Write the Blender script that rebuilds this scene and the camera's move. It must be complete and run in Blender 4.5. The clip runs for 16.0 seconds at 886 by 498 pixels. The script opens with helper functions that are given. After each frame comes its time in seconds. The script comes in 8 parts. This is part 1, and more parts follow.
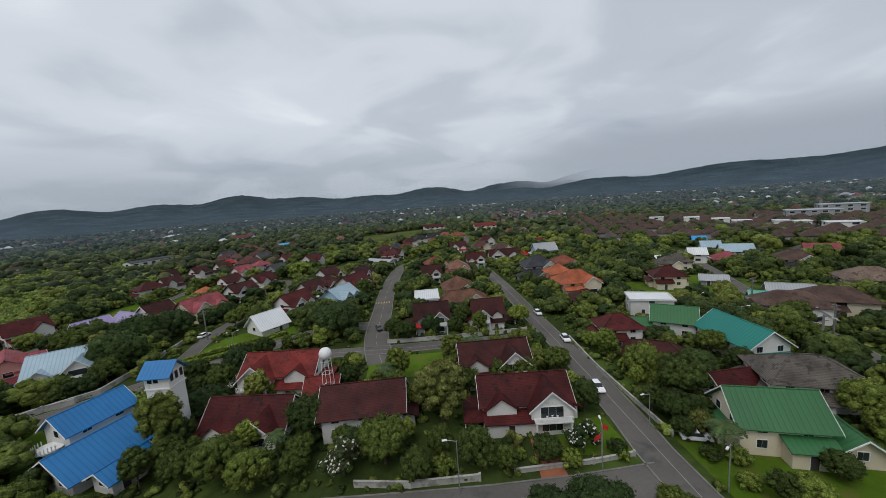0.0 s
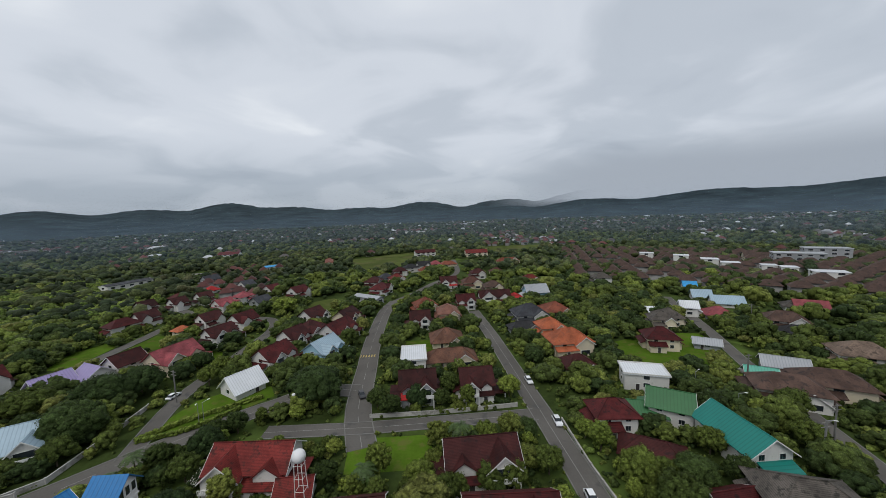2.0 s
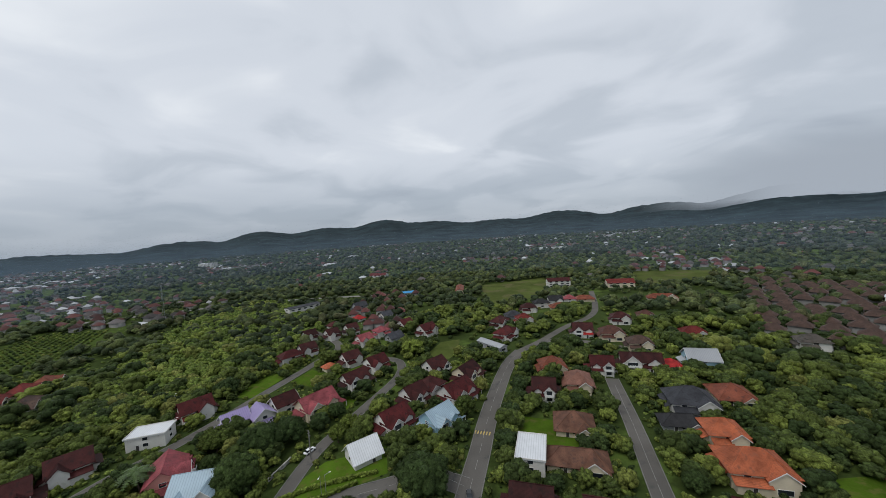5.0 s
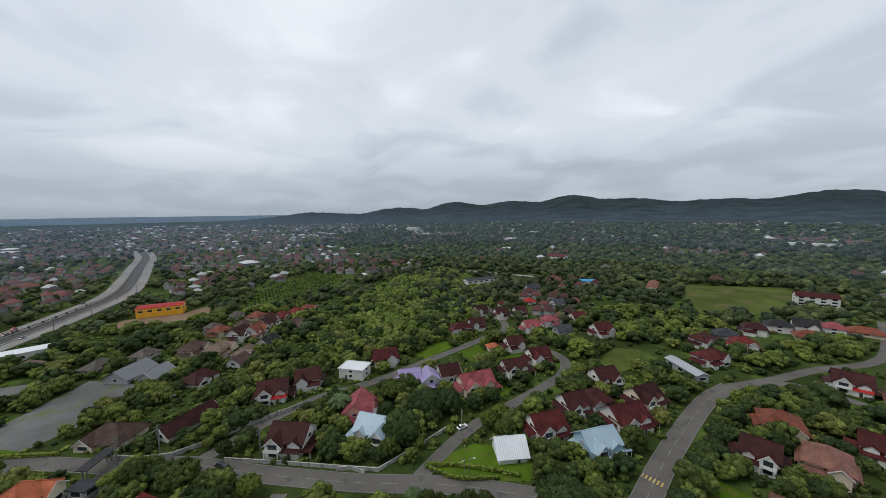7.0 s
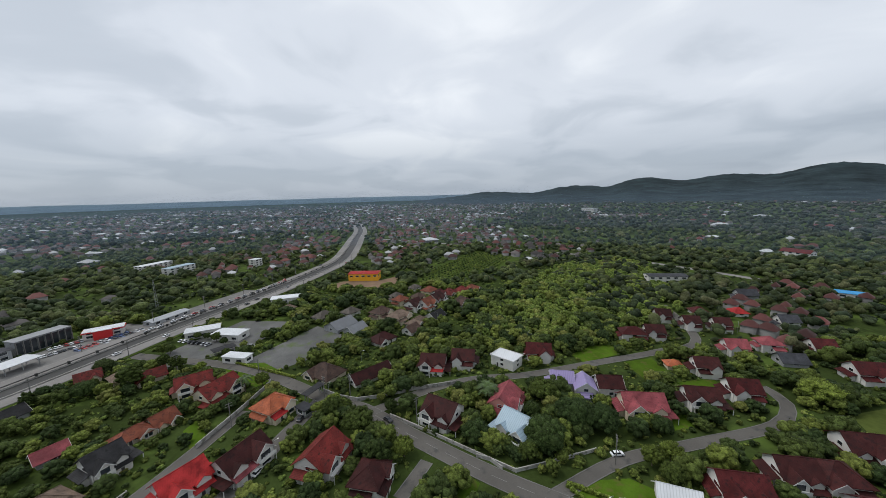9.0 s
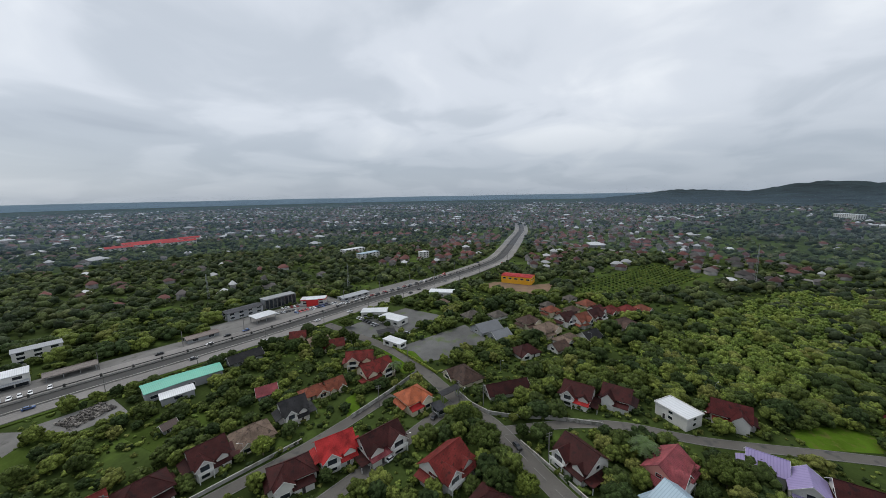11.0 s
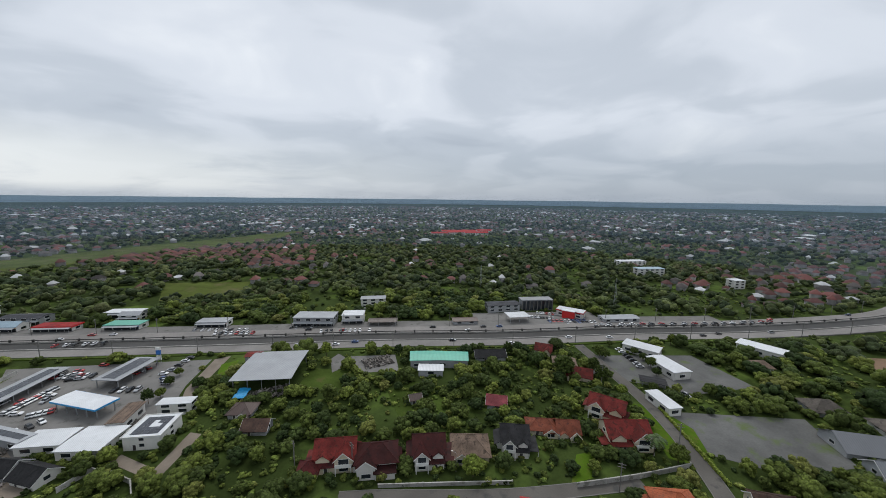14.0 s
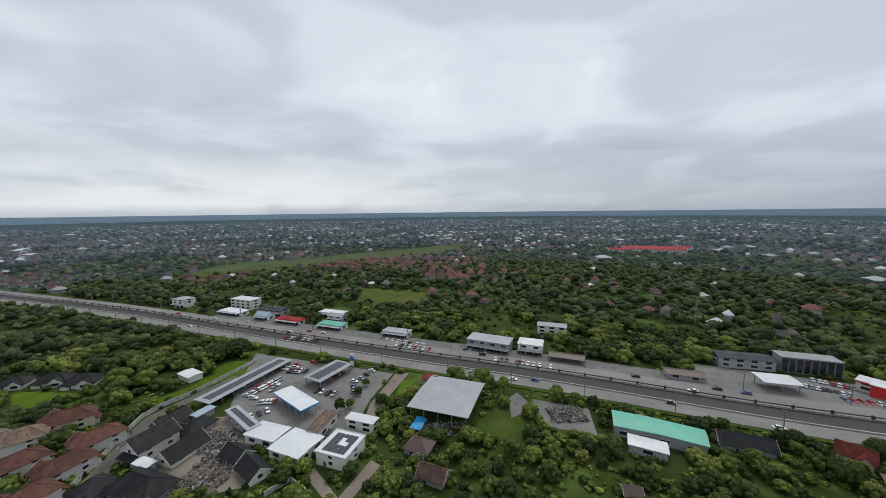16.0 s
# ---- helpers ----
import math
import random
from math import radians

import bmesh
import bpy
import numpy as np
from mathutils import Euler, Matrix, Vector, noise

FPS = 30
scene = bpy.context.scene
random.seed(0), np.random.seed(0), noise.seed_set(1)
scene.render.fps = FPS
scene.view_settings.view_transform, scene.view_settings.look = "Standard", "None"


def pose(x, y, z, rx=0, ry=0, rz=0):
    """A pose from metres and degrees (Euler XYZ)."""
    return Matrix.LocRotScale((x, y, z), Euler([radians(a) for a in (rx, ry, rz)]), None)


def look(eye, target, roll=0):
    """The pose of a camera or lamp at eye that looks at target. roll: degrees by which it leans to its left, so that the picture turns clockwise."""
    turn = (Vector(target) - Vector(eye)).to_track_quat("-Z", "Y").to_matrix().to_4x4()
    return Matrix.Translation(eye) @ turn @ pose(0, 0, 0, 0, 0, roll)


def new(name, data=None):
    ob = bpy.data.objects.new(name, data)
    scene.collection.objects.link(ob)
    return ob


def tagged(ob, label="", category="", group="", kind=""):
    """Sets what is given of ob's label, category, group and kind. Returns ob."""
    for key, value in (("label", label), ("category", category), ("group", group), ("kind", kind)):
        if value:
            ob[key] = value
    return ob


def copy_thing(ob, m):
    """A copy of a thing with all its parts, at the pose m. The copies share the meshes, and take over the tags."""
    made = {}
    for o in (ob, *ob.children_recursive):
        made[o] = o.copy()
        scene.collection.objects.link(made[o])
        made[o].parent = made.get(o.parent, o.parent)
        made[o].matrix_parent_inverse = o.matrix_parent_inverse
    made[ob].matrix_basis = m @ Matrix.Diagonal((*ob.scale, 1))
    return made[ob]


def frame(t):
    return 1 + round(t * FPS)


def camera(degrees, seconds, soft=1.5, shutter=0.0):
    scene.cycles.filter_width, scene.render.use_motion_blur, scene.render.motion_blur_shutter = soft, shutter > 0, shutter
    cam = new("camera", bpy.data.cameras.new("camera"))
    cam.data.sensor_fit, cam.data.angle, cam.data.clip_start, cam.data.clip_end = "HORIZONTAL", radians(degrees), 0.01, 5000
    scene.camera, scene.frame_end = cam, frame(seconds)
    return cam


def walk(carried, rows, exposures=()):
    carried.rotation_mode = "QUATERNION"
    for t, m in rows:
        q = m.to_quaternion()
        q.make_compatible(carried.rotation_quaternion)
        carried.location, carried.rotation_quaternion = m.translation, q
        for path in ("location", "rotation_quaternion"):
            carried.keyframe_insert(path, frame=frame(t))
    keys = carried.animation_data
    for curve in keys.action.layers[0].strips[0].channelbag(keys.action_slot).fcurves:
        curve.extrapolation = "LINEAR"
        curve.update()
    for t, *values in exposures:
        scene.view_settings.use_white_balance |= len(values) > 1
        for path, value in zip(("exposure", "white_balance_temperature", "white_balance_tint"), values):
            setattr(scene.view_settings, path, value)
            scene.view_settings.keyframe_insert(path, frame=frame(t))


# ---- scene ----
cam = camera(103.8, 16.0, 0.5)
walk(cam, [
    (0, look((11.92, 19.19, 40.38), (5.23, 118.03, 26.75), -4.15)),
    (0.5, look((11.77, 20.66, 43.86), (6.78, 119.72, 31.18), -3.49)),
    (1, look((11.80, 21.87, 47.64), (7.81, 121.07, 35.68), -2.93)),
    (1.5, look((12.26, 23.48, 51.60), (8.51, 122.80, 40.63), -2.41)),
    (2, look((12.61, 25.30, 55.45), (8.72, 124.74, 45.57), -2.11)),
    (2.5, look((12.79, 27.38, 59.25), (7.93, 126.89, 50.57), -1.92)),
    (3, look((13.02, 29.42, 63.10), (6.09, 128.89, 55.51), -1.90)),
    (3.2, look((13.15, 30.29, 64.64), (5.00, 129.69, 57.38), -1.94)),
    (5.3, look((18.75, 40.79, 77.75), (-29.28, 128.34, 72.41), -3.80)),
    (5.5, look((18.91, 41.56, 78.64), (-33.66, 126.44, 73.01), -3.59)),
    (6, look((19.13, 43.88, 80.48), (-44.12, 121.04, 73.64), -2.57)),
    (6.5, look((18.42, 46.09, 82.03), (-53.72, 114.78, 73.22), -1.49)),
    (7, look((18.03, 49.12, 82.96), (-62.32, 107.70, 72.36), -0.78)),
    (7.5, look((18.21, 51.60, 84.45), (-68.93, 99.05, 71.98), -0.46)),
    (8, look((18.10, 53.74, 85.80), (-74.02, 90.11, 71.96), -0.64)),
    (8.5, look((17.54, 55.55, 87.48), (-78.02, 80.85, 72.39), -1.09)),
    (9, look((15.32, 57.68, 88.17), (-82.45, 71.62, 72.52), -1.52)),
    (9.2, look((14.22, 58.50, 88.38), (-84.12, 67.69, 72.72), -1.64)),
    (11.3, look((2.71, 64.22, 92.77), (-88.51, 26.21, 77.46), -0.68)),
    (11.5, look((0.87, 64.22, 93.03), (-88.38, 21.75, 77.83), -0.33)),
    (12, look((-4.03, 64.10, 93.58), (-87.36, 10.91, 78.53), 0.51)),
    (12.5, look((-9.57, 62.89, 93.16), (-85.48, -0.51, 78.41), 0.99)),
    (13, look((-14.84, 61.07, 92.33), (-81.74, -11.85, 77.97), 1.22)),
    (13.5, look((-19.48, 58.12, 91.73), (-76.31, -22.95, 77.63), 1.08)),
    (14, look((-23.45, 51.92, 91.83), (-69.23, -35.80, 77.35), 0.71)),
    (14.5, look((-24.97, 42.87, 92.26), (-59.72, -49.71, 77.33), 0.28)),
    (15, look((-24.56, 33.67, 91.92), (-48.57, -62.28, 77.21), -0.21)),
    (15.5, look((-22.05, 25.65, 91.83), (-35.04, -72.55, 78.16), -0.72)),
    (16, look((-19.03, 17.35, 91.68), (-21.18, -82.03, 80.79), -0.63)),
], [(0, -0.14), (3.2, -0.11), (5.5, -0.1), (7.5, 0.02), (9.2, 0.04), (11.3, 0.0), (16, 0.0)])

import collections

# ---- sky and light ----
SUN_EL, SUN_AZ = 58.0, 200.0
world = bpy.data.worlds.new("overcast_sky")
scene.world = world
world.use_nodes = True
wn, wl = world.node_tree.nodes, world.node_tree.links
wn.clear()


def wnode(kind, **values):
    n = wn.new(kind)
    for k, v in values.items():
        if k in n.inputs:
            n.inputs[k].default_value = v
    return n


def wmath(op, a, b=None, clamp=False):
    n = wn.new("ShaderNodeMath")
    n.operation, n.use_clamp = op, clamp
    for i, v in enumerate((a, b)):
        if v is None:
            continue
        if isinstance(v, (int, float)):
            n.inputs[i].default_value = v
        else:
            wl.new(v, n.inputs[i])
    return n.outputs[0]


def wramp(fac, stops):
    n = wn.new("ShaderNodeValToRGB")
    n.color_ramp.interpolation = "EASE"
    while len(n.color_ramp.elements) < len(stops):
        n.color_ramp.elements.new(0.5)
    for e, (p, c) in zip(n.color_ramp.elements, stops):
        e.position, e.color = p, (*c, 1)
    wl.new(fac, n.inputs[0])
    return n.outputs[0]


def wmix(fac, a, b, mode="MIX"):
    n = wn.new("ShaderNodeMix")
    n.data_type, n.blend_type = "RGBA", mode
    for s, v in ((n.inputs[0], fac), (n.inputs[6], a), (n.inputs[7], b)):
        if isinstance(v, (int, float)):
            s.default_value = v
        elif isinstance(v, tuple):
            s.default_value = (*v, 1)
        else:
            wl.new(v, s)
    return n.outputs[2]


coords = wn.new("ShaderNodeTexCoord")
split = wn.new("ShaderNodeSeparateXYZ")
wl.new(coords.outputs["Generated"], split.inputs[0])
up = wmath("MAXIMUM", split.outputs[2], 0.0)
flat = wmath("ADD", up, 0.20)
joined = wn.new("ShaderNodeCombineXYZ")
wl.new(wmath("DIVIDE", split.outputs[0], flat), joined.inputs[0])
wl.new(wmath("DIVIDE", split.outputs[1], flat), joined.inputs[1])


def cloud_noise(scale, detail, rough, warp, shift):
    m = wn.new("ShaderNodeMapping")
    m.inputs["Location"].default_value = (shift, shift * 0.7, shift * 0.3)
    wl.new(joined.outputs[0], m.inputs[0])
    n = wnode("ShaderNodeTexNoise", Scale=scale, Detail=detail, Roughness=rough, Distortion=warp)
    wl.new(m.outputs[0], n.inputs["Vector"])
    return n.outputs[0]


billow = cloud_noise(1.5, 5.0, 0.45, 0.5, 3.1)
broad = cloud_noise(0.6, 2.0, 0.4, 0.2, 8.4)
cover = wmath("ADD", wmath("MULTIPLY", billow, 0.55), wmath("MULTIPLY", broad, 0.45))
deck = wramp(cover, [(0.28, (0.44, 0.49, 0.565)), (0.44, (0.575, 0.63, 0.705)), (0.55, (0.72, 0.77, 0.845)), (0.70, (0.90, 0.94, 0.99))])
# the cloud deck is thicker, so darker, towards the far rim of the sky, and opens in a pale strip to the south
low = wramp(up, [(0.0, (1, 1, 1)), (0.05, (0.8, 0.8, 0.8)), (0.22, (0.0, 0.0, 0.0))])
westerly = wmath("ADD", wmath("MULTIPLY", split.outputs[0], -0.75), wmath("MULTIPLY", wmath("ABSOLUTE", split.outputs[1]), 0.35), True)
deck = wmix(wmath("MULTIPLY", low, wmath("ADD", wmath("MULTIPLY", westerly, 0.3), 0.5)), deck, (0.31, 0.37, 0.45))
south = wmath("MULTIPLY", split.outputs[1], -0.8, True)
south = wmath("POWER", wmath("MAXIMUM", wmath("ADD", south, wmath("MULTIPLY", split.outputs[0], 0.5)), 0.0), 3.0, True)
strip = wramp(up, [(0.0, (0.25, 0.25, 0.25)), (0.025, (0.9, 0.9, 0.9)), (0.07, (0.85, 0.85, 0.85)), (0.17, (0, 0, 0))])
ragged = wramp(cloud_noise(0.5, 6.0, 0.6, 0.4, 5.7), [(0.38, (0, 0, 0)), (0.56, (1, 1, 1))])
gap = wmath("MULTIPLY", wmath("MULTIPLY", south, strip), wmath("ADD", wmath("MULTIPLY", ragged, 0.6), 0.4), True)
deck = wmix(gap, deck, (0.92, 0.95, 0.95))
sky = wn.new("ShaderNodeTexSky")
sky.sky_type, sky.sun_disc = "NISHITA", False
sky.sun_elevation, sky.sun_rotation = radians(SUN_EL), radians(SUN_AZ)
clear_bg, cloud_bg = wn.new("ShaderNodeBackground"), wn.new("ShaderNodeBackground")
wl.new(sky.outputs[0], clear_bg.inputs[0])
clear_bg.inputs[1].default_value = 0.10
wl.new(deck, cloud_bg.inputs[0])
cloud_bg.inputs[1].default_value = 1.0
sky_mix, sky_out = wn.new("ShaderNodeMixShader"), wn.new("ShaderNodeOutputWorld")
sky_mix.inputs[0].default_value = 0.93
wl.new(clear_bg.outputs[0], sky_mix.inputs[1])
wl.new(cloud_bg.outputs[0], sky_mix.inputs[2])
wl.new(sky_mix.outputs[0], sky_out.inputs[0])

sun = new("sun", bpy.data.lights.new("sun", "SUN"))
sun.data.energy, sun.data.angle, sun.data.color = 1.5, radians(35), (1.0, 0.97, 0.92)
sun.matrix_basis = look((0, 0, 300), (0 - 300 * math.sin(radians(SUN_AZ)) / math.tan(radians(SUN_EL)), -300 * math.cos(radians(SUN_AZ)) / math.tan(radians(SUN_EL)), 0))


# ---- materials ----
def lighter(c, k):
    return tuple(min(1.0, v * k) for v in c)


def material(name, base, rough=0.8, var=0.25, big=0.05, fine=1.5, bump=0.0, metal=0.0, spec=0.3, each=0.12, stain=None, stain_at=0.58, stain_scale=0.35, rib=None, island=0.0, hue=0.0, relief=0.05):
    """Base colour with broad and fine mottling, a stain colour, ribs or courses, and a shift from object to object."""
    m = bpy.data.materials.new(name)
    m.use_nodes = True
    nt = m.node_tree
    nodes, links = nt.nodes, nt.links
    b = nodes["Principled BSDF"]
    b.inputs["Roughness"].default_value, b.inputs["Metallic"].default_value = rough, metal
    b.inputs["Specular IOR Level"].default_value = spec
    pos = nodes.new("ShaderNodeNewGeometry")

    def noise_tex(scale, detail):
        n = nodes.new("ShaderNodeTexNoise")
        n.inputs["Scale"].default_value, n.inputs["Detail"].default_value, n.inputs["Roughness"].default_value = scale, detail, 0.6
        links.new(pos.outputs["Position"], n.inputs["Vector"])
        return n.outputs[0]

    def mixed(fac, a, c, mode="MIX"):
        n = nodes.new("ShaderNodeMix")
        n.data_type, n.blend_type = "RGBA", mode
        for s, v in ((n.inputs[0], fac), (n.inputs[6], a), (n.inputs[7], c)):
            if isinstance(v, (int, float)):
                s.default_value = v
            elif isinstance(v, tuple):
                s.default_value = (*v, 1)
            else:
                links.new(v, s)
        return n.outputs[2]

    def ramp(fac, lo, hi):
        n = nodes.new("ShaderNodeMapRange")
        n.inputs[1].default_value, n.inputs[2].default_value = lo, hi
        links.new(fac, n.inputs[0])
        return n.outputs[0]

    broad_n, fine_n = noise_tex(big, 3.0), noise_tex(fine, 4.0)
    col = mixed(ramp(broad_n, 0.3, 0.7), lighter(base, 1 - var), lighter(base, 1 + var))
    col = mixed(ramp(fine_n, 0.25, 0.75), mixed(1.0, col, (1 - var * 0.8,) * 3, "MULTIPLY"), col)
    if stain:
        col = mixed(ramp(noise_tex(stain_scale, 6.0), stain_at, stain_at + 0.12), col, stain)
    height = fine_n
    if rib:
        axis, period, depth = rib
        tc, sep = nodes.new("ShaderNodeTexCoord"), nodes.new("ShaderNodeSeparateXYZ")
        links.new(tc.outputs["Object"], sep.inputs[0])
        mul, sine = nodes.new("ShaderNodeMath"), nodes.new("ShaderNodeMath")
        mul.operation, sine.operation = "MULTIPLY", "PINGPONG"
        mul.inputs[1].default_value = 1.0 / period
        sine.inputs[1].default_value = 0.5
        links.new(sep.outputs["XYZ".index(axis)], mul.inputs[0])
        links.new(mul.outputs[0], sine.inputs[0])
        groove = ramp(sine.outputs[0], 0.0, 0.2)
        col = mixed(groove, mixed(1.0, col, (1 - depth,) * 3, "MULTIPLY"), col)
        height = groove
        bump = max(bump, 0.3)
    for k, rnd in ((each, nodes.new("ShaderNodeObjectInfo").outputs["Random"]), (island, pos.outputs["Random Per Island"])):
        if not k:
            continue
        hsv, val = nodes.new("ShaderNodeHueSaturation"), nodes.new("ShaderNodeMapRange")
        links.new(col, hsv.inputs["Color"])
        val.inputs[3].default_value, val.inputs[4].default_value = 1 - k, 1 + k
        links.new(rnd, val.inputs[0])
        links.new(val.outputs[0], hsv.inputs["Value"])
        if hue:
            frac, h = nodes.new("ShaderNodeMath"), nodes.new("ShaderNodeMapRange")
            frac.operation, frac.inputs[1].default_value = "PINGPONG", 0.17
            links.new(rnd, frac.inputs[0])
            h.inputs[2].default_value, h.inputs[3].default_value, h.inputs[4].default_value = 0.17, 0.5 - hue, 0.5 + hue
            links.new(frac.outputs[0], h.inputs[0])
            links.new(h.outputs[0], hsv.inputs["Hue"])
        col = hsv.outputs[0]
    links.new(col, b.inputs["Base Color"])
    if bump:
        bp = nodes.new("ShaderNodeBump")
        bp.inputs["Strength"].default_value, bp.inputs["Distance"].default_value = bump, relief
        links.new(height, bp.inputs["Height"])
        links.new(bp.outputs[0], b.inputs["Normal"])
    return m


def foliage(name, dark, fresh, own="", grain=1.5, relief=0.3):
    """Leaves that run from dark to fresh green from tree to tree, with leafy mottling; own names a value kept on each plant of a mass."""
    m = bpy.data.materials.new(name)
    m.use_nodes = True
    nodes, links = m.node_tree.nodes, m.node_tree.links
    b = nodes["Principled BSDF"]
    b.inputs["Roughness"].default_value, b.inputs["Specular IOR Level"].default_value = 0.6, 0.05
    geo = nodes.new("ShaderNodeNewGeometry")
    if own:
        tree = nodes.new("ShaderNodeAttribute")
        tree.attribute_name = own
        pick = tree.outputs["Fac"]
    else:
        pick = nodes.new("ShaderNodeObjectInfo").outputs["Random"]
    colours = nodes.new("ShaderNodeValToRGB")
    mid = tuple(a * 0.6 + c * 0.4 for a, c in zip(dark, fresh))
    olive = (fresh[0] * 1.05, fresh[1] * 0.88, fresh[2] * 1.2)
    while len(colours.color_ramp.elements) < 4:
        colours.color_ramp.elements.new(0.5)
    for e, (p, c) in zip(colours.color_ramp.elements, ((0.12, dark), (0.55, mid), (0.9, fresh), (1.0, olive))):
        e.position, e.color = p, (*c, 1)
    links.new(pick, colours.inputs[0])
    hsv = nodes.new("ShaderNodeHueSaturation")
    links.new(colours.outputs[0], hsv.inputs["Color"])
    total = None
    for scale, lo, hi in ((grain, 0.5, 1.5), (grain * 4.0, 0.62, 1.45), (None, 0.62, 1.42)):
        r = nodes.new("ShaderNodeMapRange")
        r.inputs[3].default_value, r.inputs[4].default_value = lo, hi
        if scale:
            n = nodes.new("ShaderNodeTexNoise")
            n.inputs["Scale"].default_value, n.inputs["Detail"].default_value = scale, 3.0
            links.new(geo.outputs["Position"], n.inputs["Vector"])
            r.inputs[1].default_value, r.inputs[2].default_value = 0.3, 0.7
            links.new(n.outputs[0], r.inputs[0])
            leafy = n.outputs[0]
        else:
            links.new(geo.outputs["Random Per Island"], r.inputs[0])
        if total is None:
            total = r.outputs[0]
        else:
            times = nodes.new("ShaderNodeMath")
            times.operation = "MULTIPLY"
            links.new(total, times.inputs[0])
            links.new(r.outputs[0], times.inputs[1])
            total = times.outputs[0]
    links.new(total, hsv.inputs["Value"])
    links.new(hsv.outputs[0], b.inputs["Base Color"])
    bp = nodes.new("ShaderNodeBump")
    bp.inputs["Strength"].default_value, bp.inputs["Distance"].default_value = 0.8, relief
    links.new(leafy, bp.inputs["Height"])
    links.new(bp.outputs[0], b.inputs["Normal"])
    return m


def tile_roof(name, base, stain=None, each=0.12, at=0.56):
    return material(name, base, 0.6, 0.42, 0.35, 4.5, spec=0.12, each=each, stain=stain or lighter(base, 0.45), stain_at=at - 0.04, stain_scale=0.7, rib=("Z", 0.16, 0.5))


def sheet_roof(name, base, each=0.06, stain=None):
    return material(name, base, 0.45, 0.10, 0.12, 1.2, spec=0.4, each=each, stain=stain or lighter(base, 0.7), stain_at=0.64, stain_scale=0.3, rib=("X", 0.75, 0.25))


GRASS = material("grass", (0.058, 0.088, 0.018), 0.95, 0.35, 0.06, 0.9, 0.3, spec=0.03, each=0, stain=(0.086, 0.08, 0.03), stain_at=0.6, stain_scale=0.12)
LAWN = material("lawn", (0.071, 0.128, 0.012), 0.95, 0.25, 0.10, 1.6, 0.3, spec=0.03, each=0.15, stain=(0.092, 0.105, 0.024), stain_at=0.52, stain_scale=0.3)
MEADOW = material("meadow", (0.082, 0.105, 0.026), 0.95, 0.35, 0.03, 0.5, 0.2, spec=0.03, each=0.1, stain=(0.105, 0.10, 0.045), stain_at=0.52, stain_scale=0.04)
GROUND = material("ground", (0.045, 0.066, 0.018), 0.95, 0.45, 0.02, 0.8, 0.3, spec=0.03, each=0, stain=(0.078, 0.118, 0.026), stain_at=0.52, stain_scale=0.035)
SOIL = material("soil", (0.19, 0.125, 0.08), 0.95, 0.25, 0.1, 1.5, 0.3, each=0.1)
PALESOIL = material("pale_soil", (0.22, 0.185, 0.15), 0.95, 0.2, 0.1, 1.5, 0.3, each=0)
ASPHALT = material("asphalt", (0.122, 0.114, 0.104), 0.85, 0.18, 0.05, 2.0, 0.1, spec=0.08, each=0, stain=(0.07, 0.07, 0.068), stain_at=0.56, stain_scale=0.18)
CONCRETE = material("road_concrete", (0.215, 0.203, 0.193), 0.85, 0.2, 0.04, 1.0, 0.1, each=0, stain=(0.19, 0.18, 0.17), stain_at=0.58, stain_scale=0.12)
PAVING = material("paving", (0.17, 0.165, 0.157), 0.85, 0.18, 0.08, 2.0, 0.1, each=0.1, stain=(0.09, 0.088, 0.08), stain_at=0.56, stain_scale=0.2)
BRICKPAVE = material("brick_paving", (0.30, 0.11, 0.06), 0.85, 0.2, 0.4, 4.0, 0.2, each=0)
LINE = material("road_paint", (0.27, 0.265, 0.25), 0.7, 0.2, 0.5, 4.0, each=0)
YELLOW_LINE = material("yellow_paint", (0.50, 0.38, 0.12), 0.7, 0.2, 0.5, 4.0, each=0)
PLASTER = material("white_plaster", (0.62, 0.61, 0.58), 0.8, 0.08, 0.3, 2.0, each=0.1, stain=(0.45, 0.44, 0.40), stain_at=0.6, stain_scale=0.6)
GARDENWALL = material("weathered_white_wall", (0.42, 0.41, 0.385), 0.85, 0.2, 0.25, 1.5, each=0.12, stain=(0.20, 0.195, 0.17), stain_at=0.52, stain_scale=0.5)
CREAM = material("cream_plaster", (0.60, 0.53, 0.40), 0.8, 0.08, 0.2, 2.0, each=0.08, stain=(0.38, 0.34, 0.26), stain_at=0.64)
GREYWALL = material("grey_plaster", (0.30, 0.31, 0.32), 0.8, 0.12, 0.2, 2.0, each=0.1, stain=(0.18, 0.18, 0.18), stain_at=0.6)
BLUEWALL = material("pale_blue_plaster", (0.30, 0.47, 0.56), 0.8, 0.08, 0.2, 2.0, each=0)
PINKWALL = material("pink_plaster", (0.62, 0.28, 0.24), 0.8, 0.08, 0.2, 2.0, each=0.1)
YELLOWWALL = material("yellow_panel", (0.80, 0.40, 0.03), 0.6, 0.06, 0.2, 2.0, each=0)
TRIM = material("white_trim", (0.70, 0.70, 0.68), 0.6, 0.08, 0.4, 3.0, each=0.05)
DARKTRIM = material("dark_trim", (0.05, 0.045, 0.045), 0.6, 0.1, 0.4, 3.0, each=0.05)
GLASS = material("window_glass", (0.022, 0.028, 0.034), 0.12, 0.2, 0.3, 1.0, spec=0.6, each=0.3)
METAL = material("galvanised_steel", (0.35, 0.36, 0.37), 0.45, 0.1, 0.5, 3.0, metal=0.6, each=0.1)
MAROON = tile_roof("maroon_tiles", (0.056, 0.015, 0.014), stain=(0.024, 0.010, 0.010), each=0.3)
